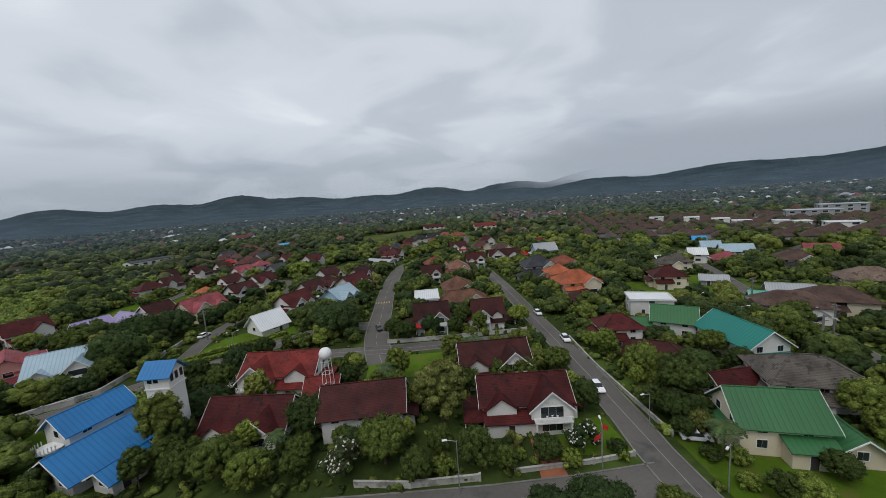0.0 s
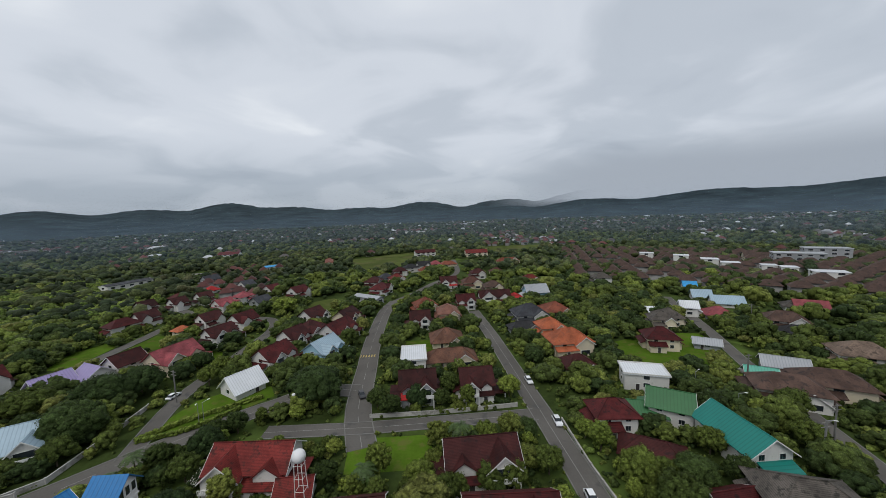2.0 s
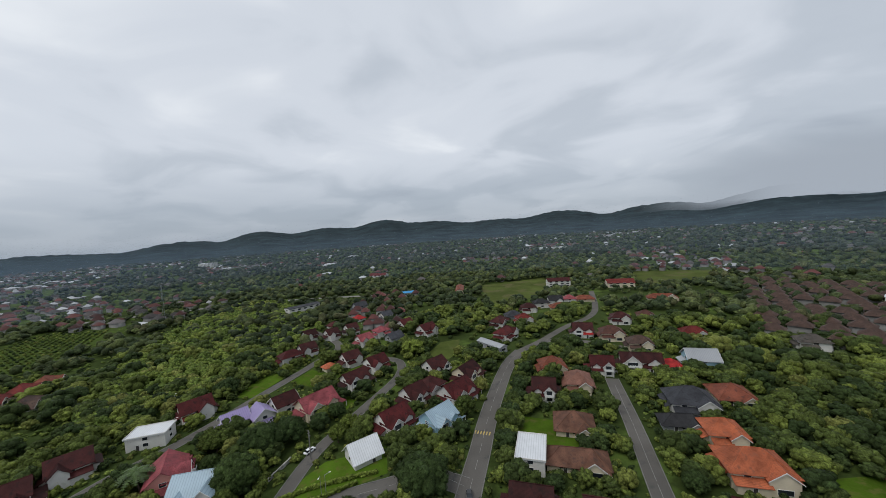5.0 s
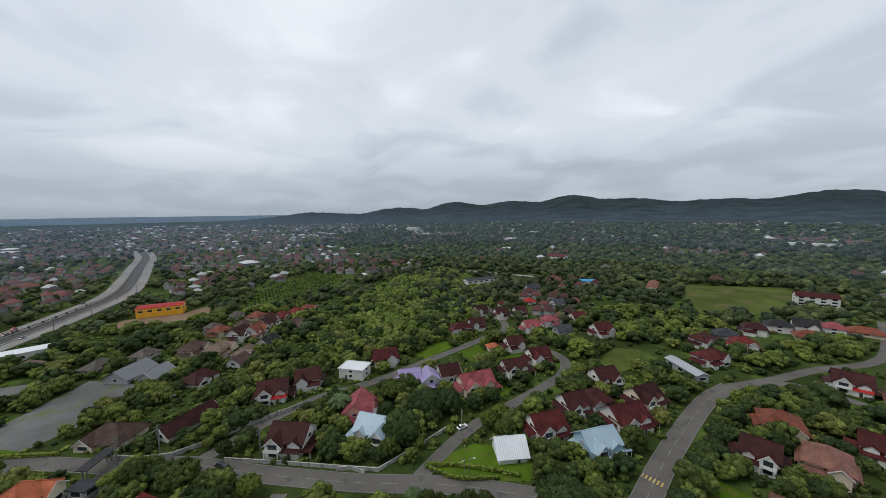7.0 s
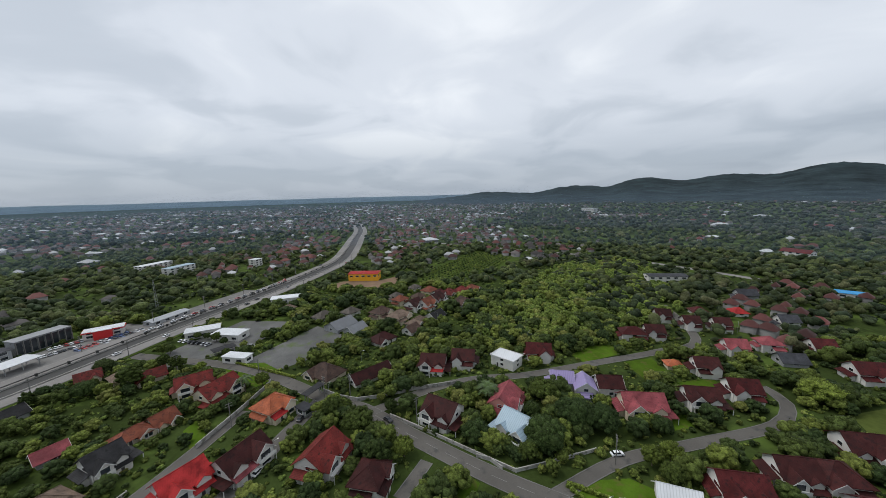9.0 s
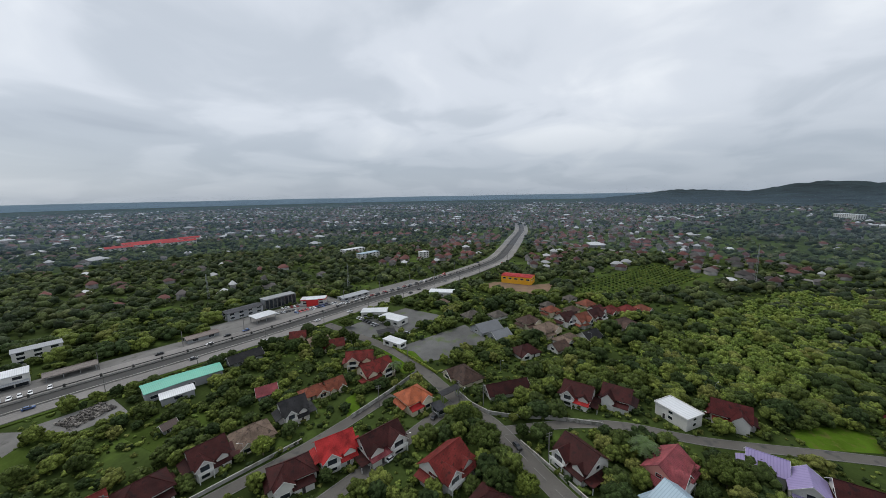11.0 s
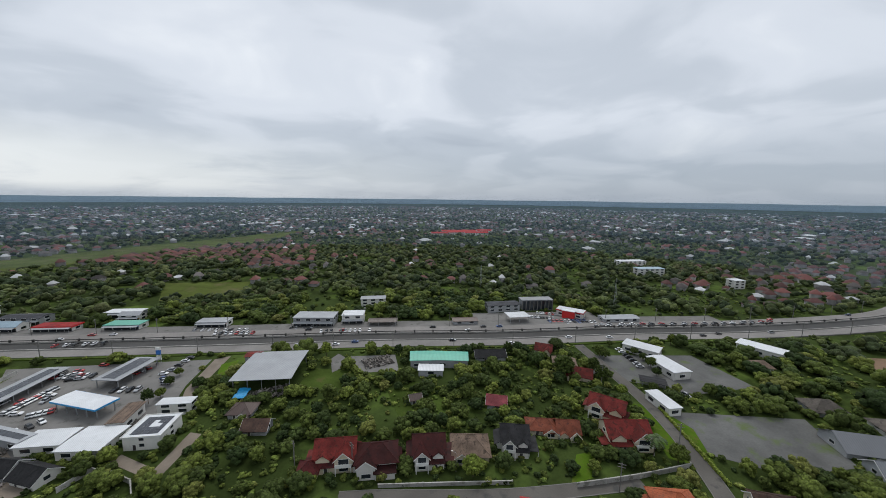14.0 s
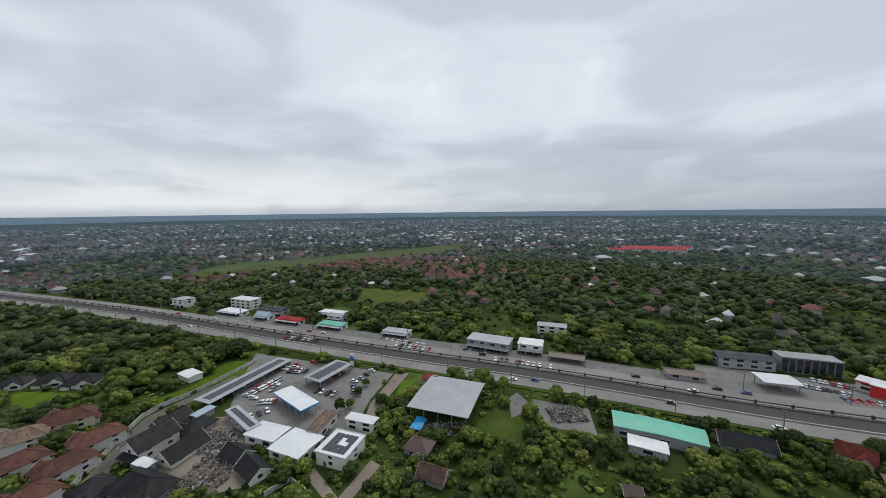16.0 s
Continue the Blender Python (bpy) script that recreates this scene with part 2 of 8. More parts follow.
DARKRED = tile_roof("dark_red_tiles", (0.088, 0.016, 0.016), stain=(0.028, 0.010, 0.010), each=0.25)
RED = tile_roof("red_tiles", (0.17, 0.026, 0.022), stain=(0.055, 0.016, 0.013), each=0.2)
BRIGHTRED = tile_roof("bright_red_tiles", (0.45, 0.035, 0.035), stain=(0.30, 0.03, 0.03), at=0.62)
ROSE = tile_roof("rose_tiles", (0.30, 0.075, 0.085), stain=(0.17, 0.05, 0.055))
ORANGE = tile_roof("orange_tiles", (0.46, 0.13, 0.06), stain=(0.27, 0.09, 0.05), each=0.15)
TERRACOTTA = tile_roof("terracotta_tiles", (0.22, 0.068, 0.04), stain=(0.10, 0.038, 0.027), each=0.18)
BROWN = tile_roof("brown_tiles", (0.098, 0.060, 0.047), stain=(0.036, 0.026, 0.023), each=0.25)
REDBROWN = tile_roof("red_brown_tiles", (0.14, 0.062, 0.046), stain=(0.07, 0.036, 0.03), each=0.2)
CLAY = tile_roof("weathered_clay_tiles", (0.155, 0.075, 0.05), stain=(0.08, 0.045, 0.034), each=0.12)
CLAYROSE = tile_roof("pale_clay_tiles", (0.24, 0.115, 0.085), stain=(0.15, 0.075, 0.055), each=0.1)
TAN = tile_roof("tan_tiles", (0.23, 0.165, 0.125), stain=(0.08, 0.058, 0.045), each=0.15)
GREYTILE = tile_roof("grey_brown_tiles", (0.115, 0.100, 0.086), stain=(0.038, 0.035, 0.03))
CHARCOAL = tile_roof("charcoal_tiles", (0.032, 0.032, 0.034), stain=(0.016, 0.016, 0.017), each=0.25)
SLATE = tile_roof("slate_tiles", (0.062, 0.065, 0.074), stain=(0.034, 0.034, 0.04))
GREEN = sheet_roof("green_sheet", (0.026, 0.118, 0.038))
TEAL = sheet_roof("teal_sheet", (0.006, 0.17, 0.14))
MINT = sheet_roof("mint_sheet", (0.11, 0.40, 0.30))
BLUE = sheet_roof("blue_sheet", (0.010, 0.145, 0.37))
SKYBLUE = sheet_roof("sky_blue_sheet", (0.03, 0.28, 0.58))
PALEBLUE = sheet_roof("pale_blue_sheet", (0.29, 0.39, 0.46))
LILAC = sheet_roof("lilac_sheet", (0.28, 0.23, 0.42))
WHITEROOF = sheet_roof("white_sheet", (0.62, 0.64, 0.66), each=0.1)
GREYROOF = sheet_roof("grey_sheet", (0.33, 0.345, 0.365), each=0.15)
DARKSHEET = sheet_roof("dark_grey_sheet", (0.16, 0.168, 0.18), each=0.1, stain=(0.08, 0.08, 0.085))
RUST = sheet_roof("rusty_sheet", (0.085, 0.058, 0.05), each=0.25, stain=(0.10, 0.045, 0.025))
SOLAR = material("solar_panel", (0.035, 0.04, 0.05), 0.25, 0.15, 0.4, 2.0, spec=0.5, each=0.15)
BARK = material("bark", (0.11, 0.085, 0.06), 0.9, 0.25, 0.8, 6.0, 0.3, each=0.15)
LEAF = foliage("leaves", (0.034, 0.051, 0.015), (0.104, 0.134, 0.027))
DARKLEAF = foliage("dark_leaves", (0.026, 0.043, 0.015), (0.045, 0.068, 0.020))
LIMELEAF = foliage("fresh_leaves", (0.114, 0.153, 0.030), (0.163, 0.204, 0.039))
PALM = material("palm_fronds", (0.048, 0.082, 0.018), 0.5, 0.35, 0.3, 1.5, spec=0.3, each=0.25, island=0.3)
BLOSSOM = material("blossom", (0.62, 0.60, 0.55), 0.7, 0.1, 0.5, 3.0, each=0)
WOODS = foliage("woodland_leaves", (0.028, 0.044, 0.015), (0.114, 0.142, 0.030), own="tint")
DEEPWOODS = foliage("deep_woodland_leaves", (0.021, 0.031, 0.016), (0.064, 0.078, 0.029), own="tint", grain=1.0)
# a duller, bluer step between the near woods and the hazed far woods
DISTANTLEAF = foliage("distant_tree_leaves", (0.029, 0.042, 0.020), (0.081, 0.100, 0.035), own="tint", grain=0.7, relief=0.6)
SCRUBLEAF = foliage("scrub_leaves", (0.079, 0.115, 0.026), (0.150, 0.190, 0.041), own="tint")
# distance haze mixed into the leaf colour, greyer and bluer than nearer woods
HAZED_WOODS = foliage("far_woodland", (0.026, 0.036, 0.024), (0.058, 0.068, 0.043), own="tint", grain=0.3, relief=1.5)
# forest as seen through air: the blue of the distance is part of this colour
HAZED_HILL = material("forested_hill", (0.026, 0.041, 0.046), 0.95, 0.5, 0.006, 0.03, spec=0.05, each=0)
TOWNROOF = material("town_roofs", (0.088, 0.080, 0.078), 0.7, 0.2, 0.02, 0.5, spec=0.1, each=0, island=0.6, hue=0.0)
TOWNWALL = material("town_walls", (0.24, 0.235, 0.225), 0.8, 0.1, 0.02, 0.5, each=0, island=0.3)
TOWNPALE = material("town_pale_roofs", (0.40, 0.41, 0.42), 0.6, 0.15, 0.02, 0.5, each=0, island=0.35)
TOWNRED = material("town_red_roofs", (0.088, 0.030, 0.026), 0.75, 0.2, 0.02, 0.5, each=0, island=0.6)
# near-black that paints the trench's shade on its floor; also the dark railing
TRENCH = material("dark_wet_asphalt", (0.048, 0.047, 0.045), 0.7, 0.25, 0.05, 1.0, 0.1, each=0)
WORN = material("worn_asphalt", (0.115, 0.115, 0.111), 0.85, 0.3, 0.06, 1.2, 0.2, each=0.1, stain=(0.085, 0.115, 0.04), stain_at=0.55, stain_scale=0.09)
RAILTOP = material("pale_concrete", (0.33, 0.32, 0.30), 0.85, 0.15, 0.3, 2.0, each=0.05, stain=(0.2, 0.19, 0.18))
RAIL = material("weathered_concrete", (0.17, 0.165, 0.155), 0.85, 0.2, 0.3, 2.0, each=0.1)
CARPAINTS = [material(n, c, 0.3, 0.04, 0.5, 3.0, spec=0.6, each=0.1) for n, c in (("white_car_paint", (0.72, 0.73, 0.74)), ("silver_car_paint", (0.35, 0.36, 0.38)), ("black_car_paint", (0.02, 0.02, 0.022)), ("red_car_paint", (0.38, 0.03, 0.03)), ("blue_car_paint", (0.05, 0.10, 0.25)))]
RUBBER = material("tyre_rubber", (0.02, 0.02, 0.02), 0.8, 0.1, 1.0, 5.0, each=0)
TANKWHITE = material("white_tank", (0.72, 0.72, 0.72), 0.4, 0.05, 0.5, 3.0, each=0)
REDPAINT = material("red_paint", (0.55, 0.03, 0.03), 0.5, 0.1, 0.5, 3.0, each=0)
BLUEPAINT = material("blue_paint", (0.03, 0.14, 0.42), 0.5, 0.1, 0.5, 3.0, each=0)
TARP = material("blue_tarpaulin", (0.02, 0.26, 0.52), 0.5, 0.12, 0.5, 3.0, each=0)


# ---- mesh helpers ----
def link_mesh(name, verts, faces, mat, parent=None, label="", smooth=False):
    me = bpy.data.meshes.new(name)
    me.from_pydata([tuple(v) for v in verts], [], faces)
    me.materials.append(mat)
    if smooth:
        for p in me.polygons:
            p.use_smooth = True
    ob = new(name, me)
    if parent:
        ob.parent = parent
    if label:
        ob["label"] = label
    return ob


class Solid:
    """Collects boxes, prisms and slabs into one mesh."""

    def __init__(self):
        self.v, self.f = [], []

    def add(self, verts, faces):
        n = len(self.v)
        self.v += [tuple(p) for p in verts]
        self.f += [tuple(i + n for i in f) for f in faces]
        return self

    def box(self, x, y, z, w, d, h, turn=0.0):
        """Centre x, y; foot z; sizes w, d, h."""
        c, s = math.cos(radians(turn)), math.sin(radians(turn))
        pts = []
        for zz in (z, z + h):
            for a, b in ((-1, -1), (1, -1), (1, 1), (-1, 1)):
                px, py = a * w / 2, b * d / 2
                pts.append((x + px * c - py * s, y + px * s + py * c, zz))
        return self.add(pts, [(3, 2, 1, 0), (4, 5, 6, 7), (0, 1, 5, 4), (1, 2, 6, 5), (2, 3, 7, 6), (3, 0, 4, 7)])

    def prism(self, profile, y0, y1, cx=0.0):
        """A profile in x, z drawn along y."""
        n = len(profile)
        pts = [(cx + x, y0, z) for x, z in profile] + [(cx + x, y1, z) for x, z in profile]
        faces = [tuple(range(n)), tuple(range(2 * n - 1, n - 1, -1))]
        faces += [(i, i + n, (i + 1) % n + n, (i + 1) % n) for i in range(n)]
        return self.add(pts, faces)

    def tube(self, a, b, r, n=6, r2=None):
        a, b = Vector(a), Vector(b)
        r2 = r if r2 is None else r2
        q = (b - a).to_track_quat("Z", "Y")
        pts = [a + q @ Vector((r * math.cos(6.2832 * i / n), r * math.sin(6.2832 * i / n), 0)) for i in range(n)]
        pts += [b + q @ Vector((r2 * math.cos(6.2832 * i / n), r2 * math.sin(6.2832 * i / n), 0)) for i in range(n)]
        return self.add(pts, [(i, (i + 1) % n, (i + 1) % n + n, i + n) for i in range(n)] + [tuple(range(n - 1, -1, -1)), tuple(range(n, 2 * n))])

    def turned(self, m):
        self.v = [tuple(m @ Vector(p)) for p in self.v]
        return self

    def make(self, name, mat, parent=None, label="", smooth=False):
        return link_mesh(name, self.v, self.f, mat, parent, label, smooth)


def thing(name, m, label, category, group=""):
    ob = new(name)
    ob.empty_display_size = 0.5
    ob.matrix_basis = m
    return tagged(ob, label, category, group)


def tri_mesh(name, verts, tris, mats, index=None):
    """A mesh from arrays of corners and triangles."""
    me = bpy.data.meshes.new(name)
    verts, tris = np.asarray(verts, np.float32), np.asarray(tris, np.int32)
    me.vertices.add(len(verts))
    me.vertices.foreach_set("co", verts.ravel())
    me.loops.add(tris.size)
    me.loops.foreach_set("vertex_index", tris.ravel())
    me.polygons.add(len(tris))
    me.polygons.foreach_set("loop_start", np.arange(0, tris.size, 3, dtype=np.int32))
    for mt in mats:
        me.materials.append(mt)
    if index is not None:
        me.polygons.foreach_set("material_index", np.asarray(index, np.int32))
    me.polygons.foreach_set("use_smooth", np.ones(len(tris), dtype=bool))
    me.update(calc_edges=True)
    return me


# ---- what lies where, for planting ----
KEEP_LINES, KEEP_BLOCKS, KEEP_PLOTS = [], [], []


def in_plot(x, y, pts):
    inside, j = False, len(pts) - 1
    for i in range(len(pts)):
        (xi, yi), (xj, yj) = pts[i], pts[j]
        if (yi > y) != (yj > y) and x < (xj - xi) * (y - yi) / (yj - yi) + xi:
            inside = not inside
        j = i
    return inside


def off_line(x, y, a, b):
    dx, dy = b[0] - a[0], b[1] - a[1]
    t = max(0.0, min(1.0, ((x - a[0]) * dx + (y - a[1]) * dy) / (dx * dx + dy * dy + 1e-9)))
    return math.hypot(x - a[0] - t * dx, y - a[1] - t * dy)


def is_free(x, y, r=0.0):
    for cx, cy, w, d, c, s in KEEP_BLOCKS:
        dx, dy = x - cx, y - cy
        if abs(dx) + abs(dy) < w + d and abs(dx * c + dy * s) < w / 2 + r + 0.6 and abs(dy * c - dx * s) < d / 2 + r + 0.6:
            return False
    for a, b, w in KEEP_LINES:
        if min(a[0], b[0]) - w - r < x < max(a[0], b[0]) + w + r and min(a[1], b[1]) - w - r < y < max(a[1], b[1]) + w + r and off_line(x, y, a, b) < w + r:
            return False
    return not any(in_plot(x, y, p) for p in KEEP_PLOTS)


# ---- ground, roads, plots ----
def smooth_line(pts, step=6.0):
    """A line through the given places, rounded at the bends."""
    out = []
    for i in range(len(pts) - 1):
        p0, p1, p2, p3 = pts[max(i - 1, 0)], pts[i], pts[i + 1], pts[min(i + 2, len(pts) - 1)]
        n = max(1, int(math.dist(p1, p2) / step))
        for k in range(n):
            t = k / n
            out.append(tuple(0.5 * (2 * b + (c - a) * t + (2 * a - 5 * b + 4 * c - d) * t * t + (3 * b - a - 3 * c + d) * t**3) for a, b, c, d in zip(p0, p1, p2, p3)))
    return out + [tuple(pts[-1])]


def side_line(pts, off):
    out = []
    for i, p in enumerate(pts):
        a, b = Vector(pts[max(i - 1, 0)]), Vector(pts[min(i + 1, len(pts) - 1)])
        d = (b - a).normalized()
        out.append((p[0] - d.y * off, p[1] + d.x * off))
    return out


def ribbon(name, pts, left, right, z, mat, parent=None, thick=0.0):
    a, b = side_line(pts, left), side_line(pts, right)
    n = len(pts)
    v = [(*p, z) for p in a] + [(*p, z) for p in b]
    f = [(i, i + n, i + n + 1, i + 1) for i in range(n - 1)]
    if thick:
        v += [(*p, z - thick) for p in a] + [(*p, z - thick) for p in b]
        f += [(i + 1, i + 1 + 2 * n, i + 2 * n, i) for i in range(n - 1)]
        f += [(i + n, i + 3 * n, i + 1 + 3 * n, i + 1 + n) for i in range(n - 1)]
        f += [(0, 2 * n, 3 * n, n), (n - 1, 2 * n - 1, 4 * n - 1, 3 * n - 1)]
    return link_mesh(name, v, f, mat, parent)


def dashes(name, pts, off, width, length, gap, z, mat, parent):
    s, run, on = Solid(), 0.0, True
    line = side_line(smooth_line(pts, 1.0), off)
    start = line[0]
    for a, b in zip(line, line[1:]):
        run += math.dist(a, b)
        if on and run >= length or not on and run >= gap:
            if on:
                d = math.degrees(math.atan2(b[1] - start[1], b[0] - start[0]))
                s.box((start[0] + b[0]) / 2, (start[1] + b[1]) / 2, z, math.dist(start, b), width, 0.006, d)
            run, start, on = 0.0, b, not on
    if s.v:
        s.make(name, mat, parent)


ROADS = 0


def road(pts, width, label, mat=ASPHALT, centre=True, kerb=True, keep=1.0):
    global ROADS
    ROADS += 1
    line = smooth_line(pts)
    ob = ribbon(f"road_{ROADS}", line, width / 2, -width / 2, 0.05 + 0.004 * ROADS, mat, None, 0.2)
    tagged(ob, label, "road", kind="structure")
    for a, b in zip(line, line[1:]):
        KEEP_LINES.append((a, b, width / 2 + keep))
    z = 0.056 + 0.004 * ROADS
    if centre:
        dashes("centre_line", pts, 0, 0.11, 5.0 if width > 6 else 30.0, 3.0 if width > 6 else 0.8, z, LINE, ob)
    if kerb:
        for s in (1, -1):
            k = ribbon("kerb", line, s * (width / 2 + 0.28), s * (width / 2), 0.16, RAIL, ob, 0.16)
    return ob


PLOTS = 0


def plot(name, pts, mat, label, z=0.03, keep=True):
    """A flat piece of ground of its own: lawn, yard, field."""
    global PLOTS
    PLOTS += 1
    zz = z + 0.0012 * PLOTS
    ring = [(*p, zz) for p in pts]
    ob = link_mesh(name, ring + [(*p, -0.05) for p in pts], [tuple(range(len(pts)))] + [(i, i + len(pts), (i + 1) % len(pts) + len(pts), (i + 1) % len(pts)) for i in range(len(pts))], mat)
    tagged(ob, label, name.split("_")[0], kind="structure")
    if keep:
        KEEP_PLOTS.append(pts)
    return ob


def boundary_wall(pts, height, label, mat=GARDENWALL, thick=0.18, posts=3.0):
    """A garden wall with coping and posts."""
    line = smooth_line(pts, 8.0)
    ob = thing("boundary_wall", Matrix.Identity(4), label, "wall")
    ribbon("panel", line, thick / 2, -thick / 2, height, mat, ob, height)
    ribbon("coping", line, thick, -thick, height + 0.08, mat, ob, 0.08)
    run = 0.0
    for a, b in zip(line, line[1:]):
        run += math.dist(a, b)
        if run > posts:
            run = 0.0
            Solid().box(b[0], b[1], 0, 0.35, 0.35, height + 0.25).make("post", mat, ob)
    return ob


# ---- houses ----
def gable_roof(s, w, d, z, h, over=0.5, thick=0.16):
    """Ridge along x, over a plan of w by d with its eaves at z."""
    a, b = w / 2 + over, d / 2 + over
    dz = h * over / (d / 2)
    prof = [(-b, z - dz), (0, z + h), (b, z - dz), (b, z - dz + thick), (0, z + h + thick * 1.1), (-b, z - dz + thick)]
    n = 6
    pts = [(-a, y, zz) for y, zz in prof] + [(a, y, zz) for y, zz in prof]
    s.add(pts, [(0, 1, 4, 5), (1, 2, 3, 4), (11, 10, 7, 6), (10, 9, 8, 7), (5, 4, 10, 11), (4, 3, 9, 10), (0, 6, 7, 1), (1, 7, 8, 2), (0, 5, 11, 6), (2, 8, 9, 3)])
    return s


def hip_roof(s, w, d, z, h, over=0.85, cx=0.0, cy=0.0, thick=0.15):
    a, b = w / 2 + over, d / 2 + over
    z0 = z - h * over / (min(w, d) / 2) * 0.6
    r = max(a - b, 0.15)
    q = max(b - a, 0.0)
    pts = [(-a, -b, z0), (a, -b, z0), (a, b, z0), (-a, b, z0), (-a, -b, z0 + thick), (a, -b, z0 + thick), (a, b, z0 + thick), (-a, b, z0 + thick)]
    if a >= b:
        pts += [(-r, 0, z + h), (r, 0, z + h)]
        faces = [(4, 5, 9, 8), (5, 6, 9), (6, 7, 8, 9), (7, 4, 8)]
    else:
        pts += [(0, -q, z + h), (0, q, z + h)]
        faces = [(4, 5, 8), (5, 6, 9, 8), (6, 7, 9), (7, 4, 8, 9)]
    s.add([(x + cx, y + cy, zz) for x, y, zz in pts], faces + [(3, 2, 1, 0), (0, 1, 5, 4), (1, 2, 6, 5), (2, 3, 7, 6), (3, 0, 4, 7)])
    return s


def gable_wall(s, w, d, z, h):
    """The walls under gable_roof(): a box with its two gables."""
    prof = [(-d / 2, 0), (d / 2, 0), (d / 2, z), (0, z + h), (-d / 2, z)]
    pts = [(-w / 2, y, zz) for y, zz in prof] + [(w / 2, y, zz) for y, zz in prof]
    return s.add(pts, [(4, 3, 2, 1, 0), (5, 6, 7, 8, 9), (0, 1, 6, 5), (1, 2, 7, 6), (2, 3, 8, 7), (3, 4, 9, 8), (4, 0, 5, 9)])


FINE = False


def window(parent, x, y, z, w, h, face, trim=TRIM, bars=1):
    """A framed window on a wall that looks along face (degrees), with its sill and pane."""
    m = pose(x, y, z, 0, 0, face)
    t, o, q = 0.09, 0.10, 0.03
    a, b = w / 2 + t, w / 2
    ring = [(-a, 0), (a, 0), (a, h + 2 * t), (-a, h + 2 * t)]
    hole = [(-b, t), (b, t), (b, h + t), (-b, h + t)]
    v = [(p, 0.0, r) for p, r in ring] + [(p, o, r) for p, r in ring] + [(p, o, r) for p, r in hole] + [(p, q, r) for p, r in hole]
    f = [(i, (i + 1) % 4, (i + 1) % 4 + 4, i + 4) for i in range(4)] + [(i + 4, (i + 1) % 4 + 4, (i + 1) % 4 + 8, i + 8) for i in range(4)] + [(i + 8, (i + 1) % 4 + 8, (i + 1) % 4 + 12, i + 12) for i in range(4)]
    s = Solid().add(v, f if FINE else f + [(12, 13, 14, 15)]).turned(m)
    frame_ob = s.make("window", trim, parent)
    if FINE:
        for i in range(bars + 1):
            u = w / (bars + 1)
            Solid().box(-w / 2 + u * (i + 0.5), 0.04, t, u - 0.05, 0.03, h).turned(m).make("pane", GLASS, frame_ob)
    else:
        frame_ob.data.materials.append(GLASS)
        frame_ob.data.polygons[12].material_index = 1
    return frame_ob


def facade(parent, w, d, z0, z1, step=3.2, sides=(0, 1, 2, 3), cx=0.0, cy=0.0, trim=TRIM, ww=1.3, wh=1.25):
    """Rows of windows round a block, storey by storey."""
    storeys = max(1, round((z1 - z0) / 3.0))
    for k in range(storeys):
        z = z0 + k * (z1 - z0) / storeys + 0.95
        for side in sides:
            span, far = (w, d) if side in (0, 2) else (d, w)
            n = max(1, int((span - 1.0) / step))
            for i in range(n):
                u = (i + 0.5) / n * span - span / 2
                face = (180, -90, 0, 90)[side]
                x, y = ((u, -far / 2), (far / 2, u), (u, far / 2), (-far / 2, u))[side]
                window(parent, cx + x, cy + y, z, ww, wh, face, trim)


def front_door(parent, x, y, face, mat=DARKTRIM):
    m = pose(x, y, 0, 0, 0, face)
    ob = Solid().box(0, 0.03, 0.1, 1.0, 0.08, 2.05).turned(m).make("door", mat, parent)
    Solid().box(-0.58, 0.04, 0.1, 0.12, 0.14, 2.15).box(0.58, 0.04, 0.1, 0.12, 0.14, 2.15).box(0, 0.04, 2.2, 1.28, 0.14, 0.12).turned(m).make("door_frame", TRIM, ob)
    return ob


def ridge_caps(parent, w, d, z, h, mat, hip=True, over=0.85):
    a, b = w / 2 + over, d / 2 + over
    z0 = z - h * over / (min(w, d) / 2) * 0.6 + 0.16
    r = max(a - b, 0.15)
    s = Solid().tube((-r if hip else -a, 0, z + h + 0.05), (r if hip else a, 0, z + h + 0.05), 0.13, 5)
    if hip:
        for sx in (1, -1):
            for sy in (1, -1):
                s.tube((sx * r, 0, z + h + 0.02), (sx * a, sy * b, z0), 0.11, 5)
    s.make("ridge_cap", mat, parent)


SPOTS = []


